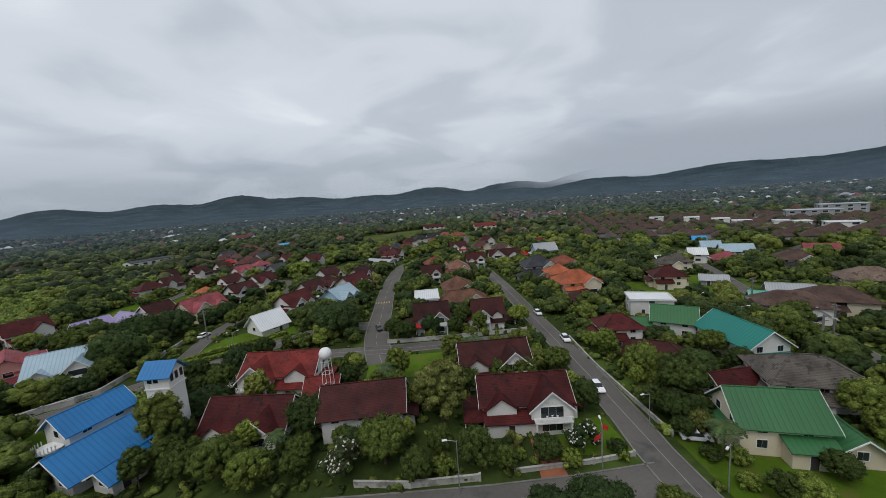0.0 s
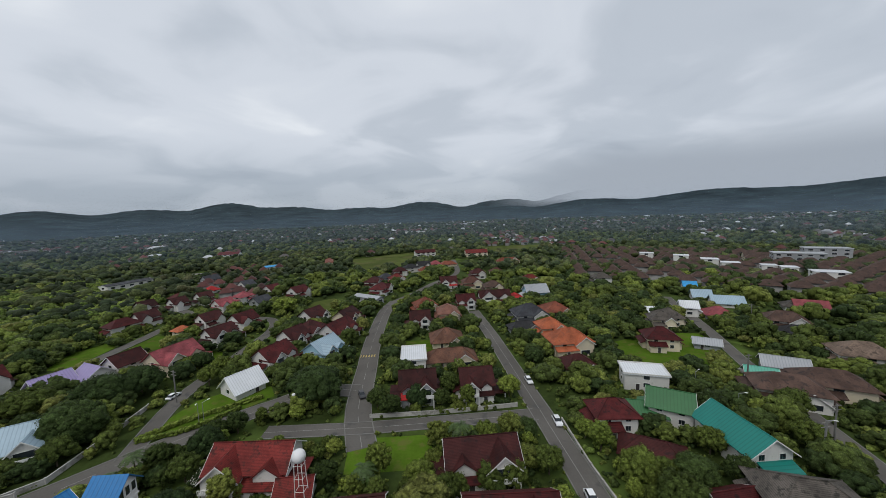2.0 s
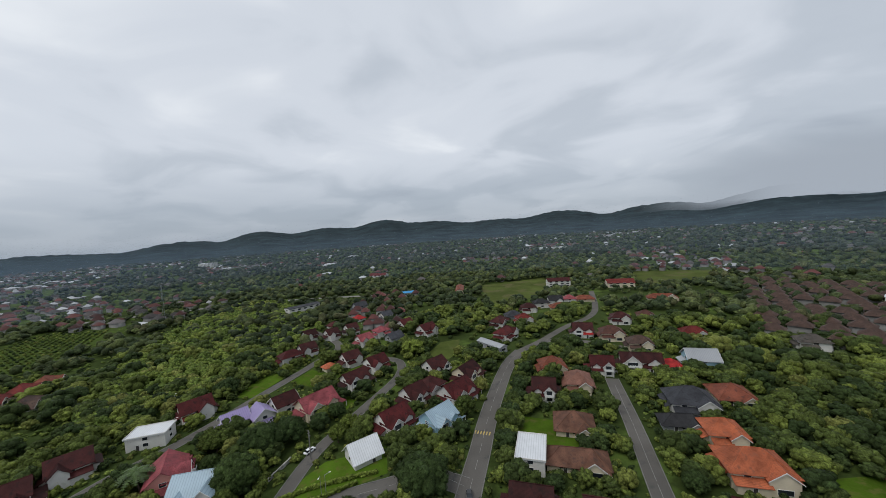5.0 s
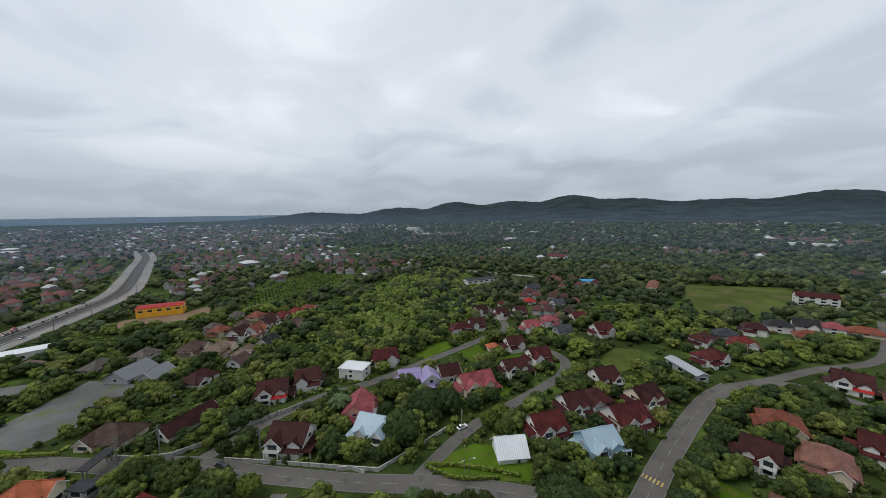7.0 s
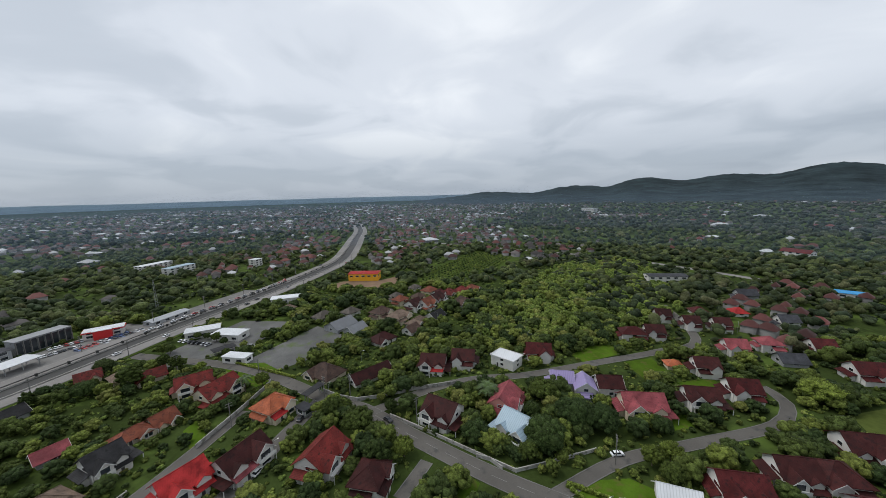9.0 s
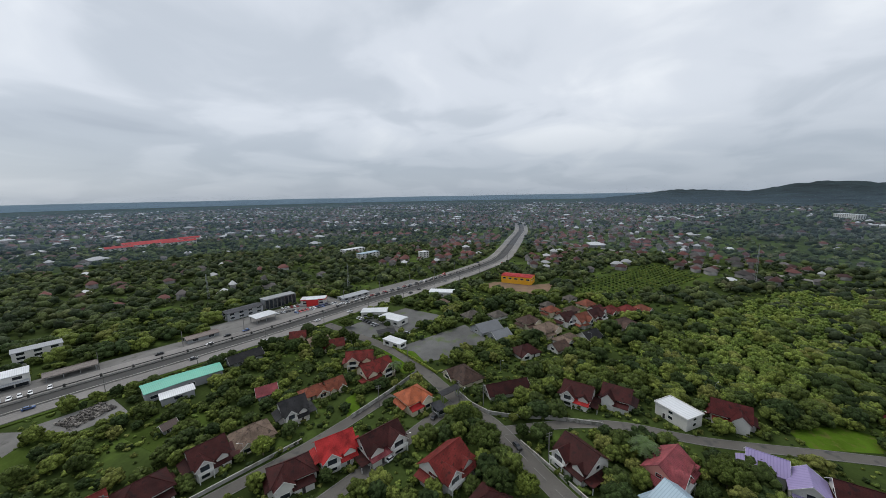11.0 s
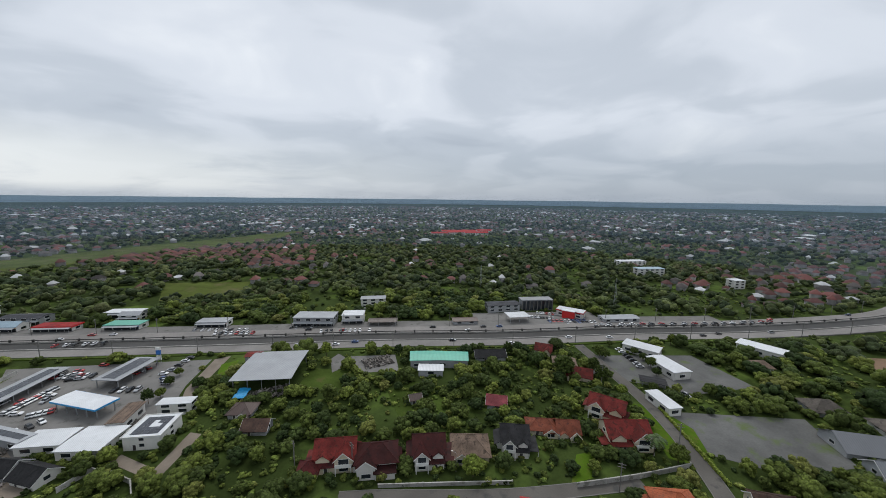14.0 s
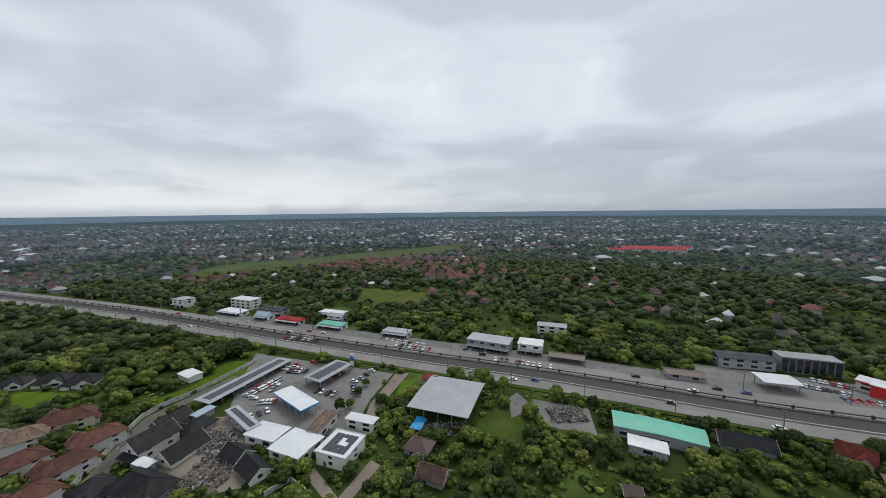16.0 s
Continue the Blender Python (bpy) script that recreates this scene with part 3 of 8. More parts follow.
def house(x, y, turn, w, d, form, roof, wall=PLASTER, storeys=2, label="", rise=None, detail=2, wing=1, skirt=None, group="", lean=True):
    global FINE
    FINE = detail > 2
    """A house: form hip, gable, cross or flat. It faces along its own -y; w is its front. wing: the side on which a cross house has its gabled bay."""
    name = roof.name.replace("_", " ").replace("sheet", "metal-sheet")
    tall = {1: "single-storey", 2: "two-storey", 3: "three-storey"}[storeys]
    if form == "flat":
        label = label or f"{tall} {wall.name.replace('_', ' ')} house with a flat roof"
    label = label or f"{tall} {wall.name.replace('_', ' ')} house under a {name} {dict(hip='hipped', gable='gabled', cross='cross-gabled')[form]} roof"
    ob = thing("house", pose(x, y, 0, 0, 0, turn), label, "house", group)
    KEEP_BLOCKS.append((x, y, w, d, math.cos(radians(turn)), math.sin(radians(turn))))
    SPOTS.append((x, y, turn, w, d))
    z = 0.15 + 2.45 * storeys
    rise = rise or 0.36 * min(w, d)
    s = Solid()
    if form == "flat":
        s.box(0, 0, 0, w, d, z)
        s.make("wall", wall, ob)
        top = Solid().box(0, 0, z, w + 0.9, d + 0.9, 0.25).make("roof", roof, ob)
        Solid().box(0, d / 2 + 0.38, z + 0.25, w + 0.9, 0.14, 0.35).box(0, -d / 2 - 0.38, z + 0.25, w + 0.9, 0.14, 0.35).box(w / 2 + 0.38, 0, z + 0.25, 0.14, d + 0.62, 0.35).box(-w / 2 - 0.38, 0, z + 0.25, 0.14, d + 0.62, 0.35).make("parapet", wall, top)
    elif form == "hip":
        s.box(0, 0, 0, w, d, z).make("wall", wall, ob)
        hip_roof(Solid(), w, d, z, rise).make("roof", roof, ob)
        if detail > 1 and w >= d:
            ridge_caps(ob, w, d, z, rise, roof)
    else:
        gable_wall(s, w, d, z - 0.05, rise - 0.05).make("wall", wall, ob)
        gable_roof(Solid(), w, d, z, rise, 0.8).make("roof", roof, ob)
        if detail > 1:
            Solid().tube((-w / 2 - 0.8, 0, z + rise + 0.16), (w / 2 + 0.8, 0, z + rise + 0.16), 0.14, 5).make("ridge_cap", roof, ob)
            for e in (1, -1) if detail > 2 or form == 'gable' else ():
                for f in (1, -1):
                    Solid().add([(e * (w / 2 + 0.8), f * (d / 2 + 0.8), z - rise * 1.6 / d - 0.06), (e * (w / 2 + 0.8), 0, z + rise - 0.06), (e * (w / 2 + 0.8), 0, z + rise + 0.2), (e * (w / 2 + 0.8), f * (d / 2 + 0.8), z - rise * 1.6 / d + 0.2), (e * (w / 2 + 0.86), f * (d / 2 + 0.8), z - rise * 1.6 / d - 0.06), (e * (w / 2 + 0.86), 0, z + rise - 0.06), (e * (w / 2 + 0.86), 0, z + rise + 0.2), (e * (w / 2 + 0.86), f * (d / 2 + 0.8), z - rise * 1.6 / d + 0.2)],
                                [(0, 1, 2, 3), (7, 6, 5, 4), (0, 4, 5, 1), (3, 2, 6, 7), (0, 3, 7, 4)]).make("bargeboard", TRIM, ob)
    if form == "cross" or form == "hip" and detail == 2 and w > 7.5:
        ww, wd, wr = 0.46 * w, 0.5 * d + (2.2 if form == "cross" else 1.7), 0.34 * 0.46 * w + (0.7 if form == "cross" else 0.25)
        cx, cy = wing * (w / 2 - ww / 2 - 0.25), -(wd / 2)
        zz = z - (0.25 if form == "cross" else 0.45)
        m = pose(cx, cy, 0, 0, 0, 90)
        gable_wall(Solid(), wd, ww, zz - 0.05, wr - 0.05).turned(m).make("bay_wall", wall, ob)
        gable_roof(Solid(), wd, ww, zz, wr, 0.5).turned(m).make("bay_roof", roof, ob)
        if detail > 1:
            yf = -wd
            for f in (1, -1):
                Solid().add([(cx + f * (ww / 2 + 0.5), yf - 0.52, zz - wr / ww - 0.1), (cx, yf - 0.52, zz + wr - 0.1), (cx, yf - 0.52, zz + wr + 0.2), (cx + f * (ww / 2 + 0.5), yf - 0.52, zz - wr / ww + 0.2), (cx + f * (ww / 2 + 0.5), yf - 0.58, zz - wr / ww - 0.1), (cx, yf - 0.58, zz + wr - 0.1), (cx, yf - 0.58, zz + wr + 0.2), (cx + f * (ww / 2 + 0.5), yf - 0.58, zz - wr / ww + 0.2)], [(0, 1, 2, 3), (7, 6, 5, 4), (0, 4, 5, 1), (3, 2, 6, 7), (0, 3, 7, 4)]).make("bargeboard", TRIM, ob)
            if storeys > 1 and form == "cross":
                bal = Solid().box(cx, yf - 0.7, 2.95, ww * 0.9, 1.4, 0.2).make("balcony", TRIM, ob)
                r = Solid().box(cx, yf - 1.36, 3.95, ww * 0.9, 0.1, 0.1)
                n = max(3, int(ww / 0.35))
                if detail < 3:
                    r = Solid().box(cx, yf - 1.36, 3.15, ww * 0.9, 0.1, 0.9)
                for i in range(n + 1 if detail > 2 else 0):
                    r.box(cx - ww * 0.45 + ww * 0.9 * i / n, yf - 1.36, 3.15, 0.09, 0.09, 0.8)
                r.make("balustrade", TRIM, bal)
                for e in (1, -1):
                    Solid().tube((cx + e * ww * 0.42, yf - 1.25, 0), (cx + e * ww * 0.42, yf - 1.25, 2.95), 0.16, 8).make("column", TRIM, ob)
                window(ob, cx, yf, 3.15, ww * 0.55, 1.9, 180, TRIM, 2)
                arch = Solid()
                for i in range(9):
                    a = math.pi * i / 8
                    arch.box(cx + ww * 0.33 * math.cos(a), yf - 0.03, 1.9 + ww * 0.22 * math.sin(a), 0.3, 0.12, 0.25)
                arch.make("arch", TRIM, ob)
            window(ob, cx, yf, 0.7, ww * 0.5, 1.5, 180, TRIM, 2)
    if form == "cross" and detail > 1:
        # a smaller gable beside the bay, and a carport at the side
        gw = 0.34 * w
        gx = -wing * (w / 2 - gw / 2 - 0.5)
        m = pose(gx, -d / 4 - 0.5, 0, 0, 0, 90)
        gable_wall(Solid(), d / 2 + 1.0, gw, z - 0.6, 0.36 * gw).turned(m).make("gable_wall", wall, ob)
        gable_roof(Solid(), d / 2 + 1.0, gw, z - 0.55, 0.36 * gw + 0.05, 0.45).turned(m).make("gable_roof", roof, ob)
        cx = -wing * (w / 2 + 1.7)
        Solid().add([(cx - 1.8, -d / 2 - 1.5, 2.45), (cx + 1.8, -d / 2 - 1.5, 2.45), (cx + 1.8, d / 4, 2.75), (cx - 1.8, d / 4, 2.75), (cx - 1.8, -d / 2 - 1.5, 2.57), (cx + 1.8, -d / 2 - 1.5, 2.57), (cx + 1.8, d / 4, 2.87), (cx - 1.8, d / 4, 2.87)], [(3, 2, 1, 0), (4, 5, 6, 7), (0, 1, 5, 4), (1, 2, 6, 5), (2, 3, 7, 6), (3, 0, 4, 7)]).make("carport_roof", roof, ob)
        for u in (-1.6, 1.6):
            Solid().box(cx + u, -d / 2 - 1.2, 0, 0.18, 0.18, 2.5).make("carport_post", TRIM, ob)
    if storeys > 1 and form != "flat" and lean:
        # single-storey lean-tos at the ends
        for e in (1, -1):
            deep = 1.9 if form == "hip" else 2.5
            if e == -wing and form == "cross" and detail > 1:
                continue
            Solid().box(e * (w / 2 + deep / 2 - 0.3), d * 0.06, 0, deep - 0.5, d * 0.68, 2.45).make("side_wall", wall, ob)
            lo, hi, x0, x1, y0, y1 = 2.3, 3.35, e * w / 2, e * (w / 2 + deep + 0.3), -d * 0.36, d * 0.48
            Solid().add([(x0, y0, hi), (x1, y0, lo), (x1, y1, lo), (x0, y1, hi), (x0, y0, hi + 0.14), (x1, y0, lo + 0.14), (x1, y1, lo + 0.14), (x0, y1, hi + 0.14)], [(0, 1, 2, 3), (7, 6, 5, 4), (1, 0, 4, 5), (2, 1, 5, 6), (3, 2, 6, 7), (0, 3, 7, 4)]).make("side_roof", roof, ob)
    if skirt and storeys > 1:
        # the lean-to roof over the ground floor
        Solid().box(-wing * 0.22 * w, -d / 2 - 1.1, 0, 0.5 * w, 2.2, 2.7).make("porch_wall", wall, ob)
        Solid().add([(-wing * 0.22 * w - 0.29 * w, -d / 2 - 2.7, 2.55), (-wing * 0.22 * w + 0.29 * w, -d / 2 - 2.7, 2.55), (-wing * 0.22 * w + 0.29 * w, -d / 2, 3.6), (-wing * 0.22 * w - 0.29 * w, -d / 2, 3.6), (-wing * 0.22 * w - 0.29 * w, -d / 2 - 2.7, 2.7), (-wing * 0.22 * w + 0.29 * w, -d / 2 - 2.7, 2.7), (-wing * 0.22 * w + 0.29 * w, -d / 2, 3.75), (-wing * 0.22 * w - 0.29 * w, -d / 2, 3.75)],
                    [(3, 2, 1, 0), (4, 5, 6, 7), (0, 1, 5, 4), (1, 2, 6, 5), (2, 3, 7, 6), (3, 0, 4, 7)]).make("porch_roof", skirt, ob)
    if detail > 1:
        front_door(ob, -wing * 0.2 * w, -d / 2 - (2.2 if skirt and storeys > 1 else 0), 180)
        facade(ob, w, d, 0.3, z, 3.4 if detail > 2 else 6.4, (0, 1, 2, 3) if form != "cross" else (1, 2, 3), ww=1.3 if detail > 2 else 1.7)
    elif detail == 1:
        facade(ob, w, d, 0.3, z, 9.0, (0, 1, 3), ww=2.2)
    return ob


def hall(x, y, turn, w, d, h, roof, wall=GREYWALL, label="", slope=0.12, form="gable", rows=True, category="building", open_sides=False, fascia=None):
    """A shed, shop or works hall with a shallow roof; with open sides it stands on posts."""
    if len(label.split()) < 4:
        label += " among the trees"
    ob = thing("building", pose(x, y, 0, 0, 0, turn), label, category)
    KEEP_BLOCKS.append((x, y, w, d, math.cos(radians(turn)), math.sin(radians(turn))))
    rise = slope * d / 2
    if open_sides:
        nx = max(2, int(w / 6) + 1)
        for i in range(nx):
            for e in (1, -1):
                Solid().box(-w / 2 + 0.8 + (w - 1.6) * i / (nx - 1), e * (d / 2 - 0.8), 0, 0.3, 0.3, h).make("post", METAL, ob)
    elif form == "flat":
        Solid().box(0, 0, 0, w, d, h).make("wall", wall, ob)
    else:
        gable_wall(Solid(), w, d, h - 0.03, rise - 0.03).make("wall", wall, ob)
    if form == "flat":
        Solid().box(0, 0, h, w + 0.8, d + 0.8, 0.35).make("roof", roof, ob)
    else:
        gable_roof(Solid(), w, d, h, rise, 0.5, 0.2).make("roof", roof, ob)
    if fascia:
        Solid().box(0, -d / 2 - 0.55, h - 0.55, w + 1.1, 0.12, 0.7).box(0, d / 2 + 0.55, h - 0.55, w + 1.1, 0.12, 0.7).box(w / 2 + 0.57, 0, h - 0.55, 0.12, d + 1.0, 0.7).box(-w / 2 - 0.57, 0, h - 0.55, 0.12, d + 1.0, 0.7).make("fascia", fascia, ob)
    if "shop" in label or "restaurant" in label:
        # dark glass panels in place of shaded open fronts, under an awning, bay by bay
        n = max(2, int(w / 4.5))
        for i in range(n):
            u = -w / 2 + w * (i + 0.5) / n
            front = Solid().box(u, d / 2 + 0.06, 0.25, w / n - 0.5, 0.12, 2.5).make("shopfront", GLASS, ob)
            Solid().box(u, d / 2 + 0.1, 2.76, w / n - 0.2, 0.14, 0.5).make("signboard", (REDPAINT, TRIM, BLUEPAINT, TRIM, YELLOWWALL)[(i + int(w)) % 5], front)
        Solid().add([(-w / 2, d / 2, 3.5), (w / 2, d / 2, 3.5), (w / 2, d / 2 + 2.6, 3.05), (-w / 2, d / 2 + 2.6, 3.05), (-w / 2, d / 2, 3.6), (w / 2, d / 2, 3.6), (w / 2, d / 2 + 2.6, 3.15), (-w / 2, d / 2 + 2.6, 3.15)], [(0, 1, 2, 3), (7, 6, 5, 4), (1, 0, 4, 5), (2, 1, 5, 6), (3, 2, 6, 7), (0, 3, 7, 4)]).make("awning", GREYROOF, ob)
        for e in (1, -1):
            Solid().box(e * (w / 2 - 0.3), d / 2 + 2.4, 0, 0.14, 0.14, 3.1).make("awning_post", METAL, ob)
    if rows and not open_sides:
        facade(ob, w, d, 0.2 if h < 6 or "shop" not in label else 3.4, h, 6.0, ww=3.2, wh=1.5)
    return ob


# ---- plants ----
ICO_V = []
ICO_F = [(0, 11, 5), (0, 5, 1), (0, 1, 7), (0, 7, 10), (0, 10, 11), (1, 5, 9), (5, 11, 4), (11, 10, 2), (10, 7, 6), (7, 1, 8), (3, 9, 4), (3, 4, 2), (3, 2, 6), (3, 6, 8), (3, 8, 9), (4, 9, 5), (2, 4, 11), (6, 2, 10), (8, 6, 7), (9, 8, 1)]
PHI = (1 + 5**0.5) / 2
for a, b in ((-1, PHI), (1, PHI), (-1, -PHI), (1, -PHI)):
    ICO_V.append((a, b, 0))
for a, b in ((-1, PHI), (1, PHI), (-1, -PHI), (1, -PHI)):
    ICO_V.append((0, a, b))
for a, b in ((PHI, -1), (PHI, 1), (-PHI, -1), (-PHI, 1)):
    ICO_V.append((a, 0, b))
ICO_V = np.array(ICO_V) / math.hypot(1, PHI)
ICO_F = np.array(ICO_F)
rng = np.random.default_rng(7)


def clumpy(centres, radii, leaves, leaf, core=0.72):
    """Leaf clumps: a rough core and small leaf sprays round it, each a kite of two triangles."""
    vs, fs, n = [], [], 0
    for c, r in zip(centres, radii):
        v = ICO_V * r * core * rng.uniform(0.75, 1.2, (12, 1)) * (1, 1, 0.8) + c
        vs.append(v)
        fs.append(ICO_F + n)
        n += 12
        if leaves:
            d = rng.normal(size=(leaves, 3))
            d[:, 2] = np.abs(d[:, 2]) * 0.9 - 0.25
            d /= np.linalg.norm(d, axis=1)[:, None]
            p = c + d * r * rng.uniform(0.8, 1.12, (leaves, 1)) * (1, 1, 0.85)
            u = np.cross(d, rng.normal(size=(leaves, 3)))
            u /= np.linalg.norm(u, axis=1)[:, None]
            w = np.cross(d, u) + d * rng.uniform(-0.6, 0.6, (leaves, 1))
            size = leaf * rng.uniform(0.6, 1.3, (leaves, 1))
            q = np.stack([p - u * size, p - w * size * 0.6, p + u * size, p + w * size * 0.6], 1).reshape(-1, 3)
            i = np.arange(leaves) * 4 + n
            vs.append(q)
            fs.append(np.concatenate([np.stack([i, i + 1, i + 2], 1), np.stack([i, i + 2, i + 3], 1)]))
            n += 4 * leaves
    return np.concatenate(vs), np.concatenate(fs)


def tufted(n, rz, z, spread=0.66, fat=0.36, sprays=0):
    """A crown of many rounded tufts over a dense heart, only the outer faces kept, with leaf sprays on them: corners and triangles."""
    vs, fs, count = [], [], 0
    heart = np.array((0, 0, z))
    for k in range(n + 1):
        if k == 0:
            c, r = heart, 0.7
        else:
            up = 1 - 1.5 * (k - 0.5) / n
            a = 2.39996 * k + rng.uniform(-0.35, 0.35)
            out = math.sqrt(max(0.0, 1 - up * up))
            reach = spread * rng.uniform(0.8, 1.2)
            c = heart + np.array((out * math.cos(a) * reach, out * math.sin(a) * reach, up * rz * reach))
            r = fat * rng.uniform(0.75, 1.25)
        v = ICO_V * r * rng.uniform(0.8, 1.18, (12, 1)) * (1, 1, 0.85 if k else rz) + c
        mid = v[ICO_F].mean(1)
        nrm = np.cross(v[ICO_F[:, 1]] - v[ICO_F[:, 0]], v[ICO_F[:, 2]] - v[ICO_F[:, 0]])
        nrm *= np.sign((nrm * (mid - c)).sum(1))[:, None]
        side = mid - heart
        keep = (nrm * side).sum(1) / (np.linalg.norm(nrm, axis=1) * np.linalg.norm(side, axis=1)) > (-0.1 if k else -2)
        keep &= nrm[:, 2] / np.linalg.norm(nrm, axis=1) > -0.8
        vs.append(v)
        fs.append(ICO_F[keep] + count)
        count += 12
        if k and sprays:
            d = rng.normal(size=(sprays, 3)) + (c - heart) / np.linalg.norm(c - heart) + (0, 0, 0.4)
            d /= np.linalg.norm(d, axis=1)[:, None]
            p = c + d * r * rng.uniform(0.85, 1.15, (sprays, 1)) * (1, 1, 0.85)
            u = np.cross(d, rng.normal(size=(sprays, 3)))
            u /= np.linalg.norm(u, axis=1)[:, None]
            w = np.cross(d, u) + d * rng.uniform(-0.8, 0.8, (sprays, 1))
            size = rng.uniform(0.05, 0.11, (sprays, 1))
            vs.append(np.stack([p - u * size, p - w * size * 0.7, p + u * size, p + w * size * 0.7], 1).reshape(-1, 3))
            i = np.arange(sprays) * 4 + count
            fs.append(np.concatenate([np.stack([i, i + 1, i + 2], 1), np.stack([i, i + 2, i + 3], 1)]))
            count += 4 * sprays
    v, f = np.concatenate(vs), np.concatenate(fs)
    used, back = np.unique(f, return_inverse=True)
    return v[used], back.reshape(f.shape)


def crown_places(n, rx, rz, z, ragged=0.25):
    out, rad = [], []
    while len(out) < n:
        d = rng.normal(size=3)
        d /= np.linalg.norm(d)
        if d[2] < -0.45:
            continue
        k = rng.uniform(0.35, 0.92) * (1 + rng.uniform(-ragged, ragged))
        out.append((d[0] * rx * k, d[1] * rx * k, z + d[2] * rz * k))
        rad.append(rx * rng.uniform(0.26, 0.42))
    return np.array(out), np.array(rad)


def shell_crown(n, rx, rz, z, per, leaf, ragged=0.14):
    """A full rounded crown: a dense heart, leaf clumps on an uneven shell round it and leaves on their outer sides."""
    vs, fs, count = [], [], 0
    heart = np.array((0, 0, z))
    for k in range(n + 1):
        up = 1 - 1.5 * (k - 0.5) / n
        a = 2.39996 * k + rng.uniform(-0.3, 0.3)
        out = math.sqrt(max(0.0, 1 - up * up))
        way = np.array((out * math.cos(a), out * math.sin(a), up))
        reach = rng.uniform(0.72, 0.86) * (1 + rng.uniform(-ragged, ragged)) if k else 0.0
        c = heart + way * (rx, rx, rz) * reach
        r = rx * rng.uniform(0.2, 0.31) if k else rx * 0.72
        vs.append(ICO_V * r * rng.uniform(0.75, 1.1, (12, 1)) * (1, 1, 0.85 if k else rz / rx) + c)
        fs.append(ICO_F + count)
        count += 12
        if not k:
            continue
        d = rng.normal(size=(per, 3)) + way * 0.9 + (0, 0, 0.35)
        d /= np.linalg.norm(d, axis=1)[:, None]
        p = c + d * r * rng.uniform(0.8, 1.2, (per, 1))
        u = np.cross(d, rng.normal(size=(per, 3)))
        u /= np.linalg.norm(u, axis=1)[:, None]
        w = np.cross(d, u) + d * rng.uniform(-0.7, 0.7, (per, 1))
        size = leaf * rng.uniform(0.6, 1.35, (per, 1))
        vs.append(np.stack([p - u * size, p - w * size * 0.6, p + u * size, p + w * size * 0.6], 1).reshape(-1, 3))
        i = np.arange(per) * 4 + count
        fs.append(np.concatenate([np.stack([i, i + 1, i + 2], 1), np.stack([i, i + 2, i + 3], 1)]))
        count += 4 * per
    return np.concatenate(vs), np.concatenate(fs)


def trunk_solid(h, r, limbs, reach, z):
    s = Solid().tube((0, 0, -0.1), (0.1, 0.05, h), r, 7, r * 0.6)
    for i in range(limbs):
        a = 6.2832 * i / limbs + 0.5
        s.tube((0.08, 0.04, h * 0.8), (reach * math.cos(a), reach * math.sin(a), z + 0.4 * reach), r * 0.5, 5, r * 0.18)
    return s


def tree_model(kind, leaf_mat, seed):
    """A tree with its trunk and crown, kept far below as the pattern for the copies."""
    global rng
    rng = np.random.default_rng(seed)
    labels = dict(broad="broad-crowned leafy green garden tree", tall="tall leafy green tree with an uneven crown", dense="dense dark-green rounded shade tree", shrub="low rounded green garden shrub", cone="narrow conical dark-green conifer", flower="garden frangipani tree full of white blossom")
    ob = thing("tree" if kind != "shrub" else "shrub", pose(0, 0, 0), labels[kind], "tree" if kind != "shrub" else "shrub", "garden trees")
    if kind == "broad":
        trunk, (v, f) = trunk_solid(3.4, 0.22, 5, 2.2, 4.2), shell_crown(54, 3.5, 2.9, 4.3, 42, 0.17)
    elif kind == "tall":
        trunk, (v, f) = trunk_solid(4.2, 0.2, 5, 1.6, 5.2), shell_crown(56, 2.7, 3.8, 5.3, 40, 0.15, 0.2)
    elif kind == "dense":
        trunk, (v, f) = trunk_solid(3.0, 0.35, 6, 3.0, 4.0), shell_crown(84, 5.2, 3.5, 4.3, 40, 0.19, 0.1)
    elif kind == "cone":
        hs = np.linspace(0.8, 8.6, 20)
        a = np.arange(20) * 2.4
        rr = (9.2 - hs) * 0.19
        c, r = np.stack([rr * np.cos(a), rr * np.sin(a), hs], 1), (9.6 - hs) * 0.2
        trunk, (v, f) = trunk_solid(8.0, 0.16, 0, 1, 1), clumpy(c, r, 50, 0.24, 0.86)
    elif kind == "flower":
        c, r = crown_places(18, 2.4, 1.5, 2.6)
        trunk, (v, f) = trunk_solid(1.9, 0.16, 6, 1.6, 2.4), clumpy(c, r, 40, 0.22, 0.86)
    else:
        trunk, (v, f) = trunk_solid(0.5, 0.07, 3, 0.5, 0.5), shell_crown(22, 1.2, 0.85, 0.75, 26, 0.1)
    trunk.make("trunk", BARK, ob)
    crown = new("crown", tri_mesh("crown", v, f, [leaf_mat]))
    crown.parent = ob
    if kind == "flower":
        d, q = clumpy(c, r * 1.05, 10, 0.2, 0.02)
        b = new("blossom", tri_mesh("blossom", d, q, [BLOSSOM]))
        b.parent = crown
    return ob


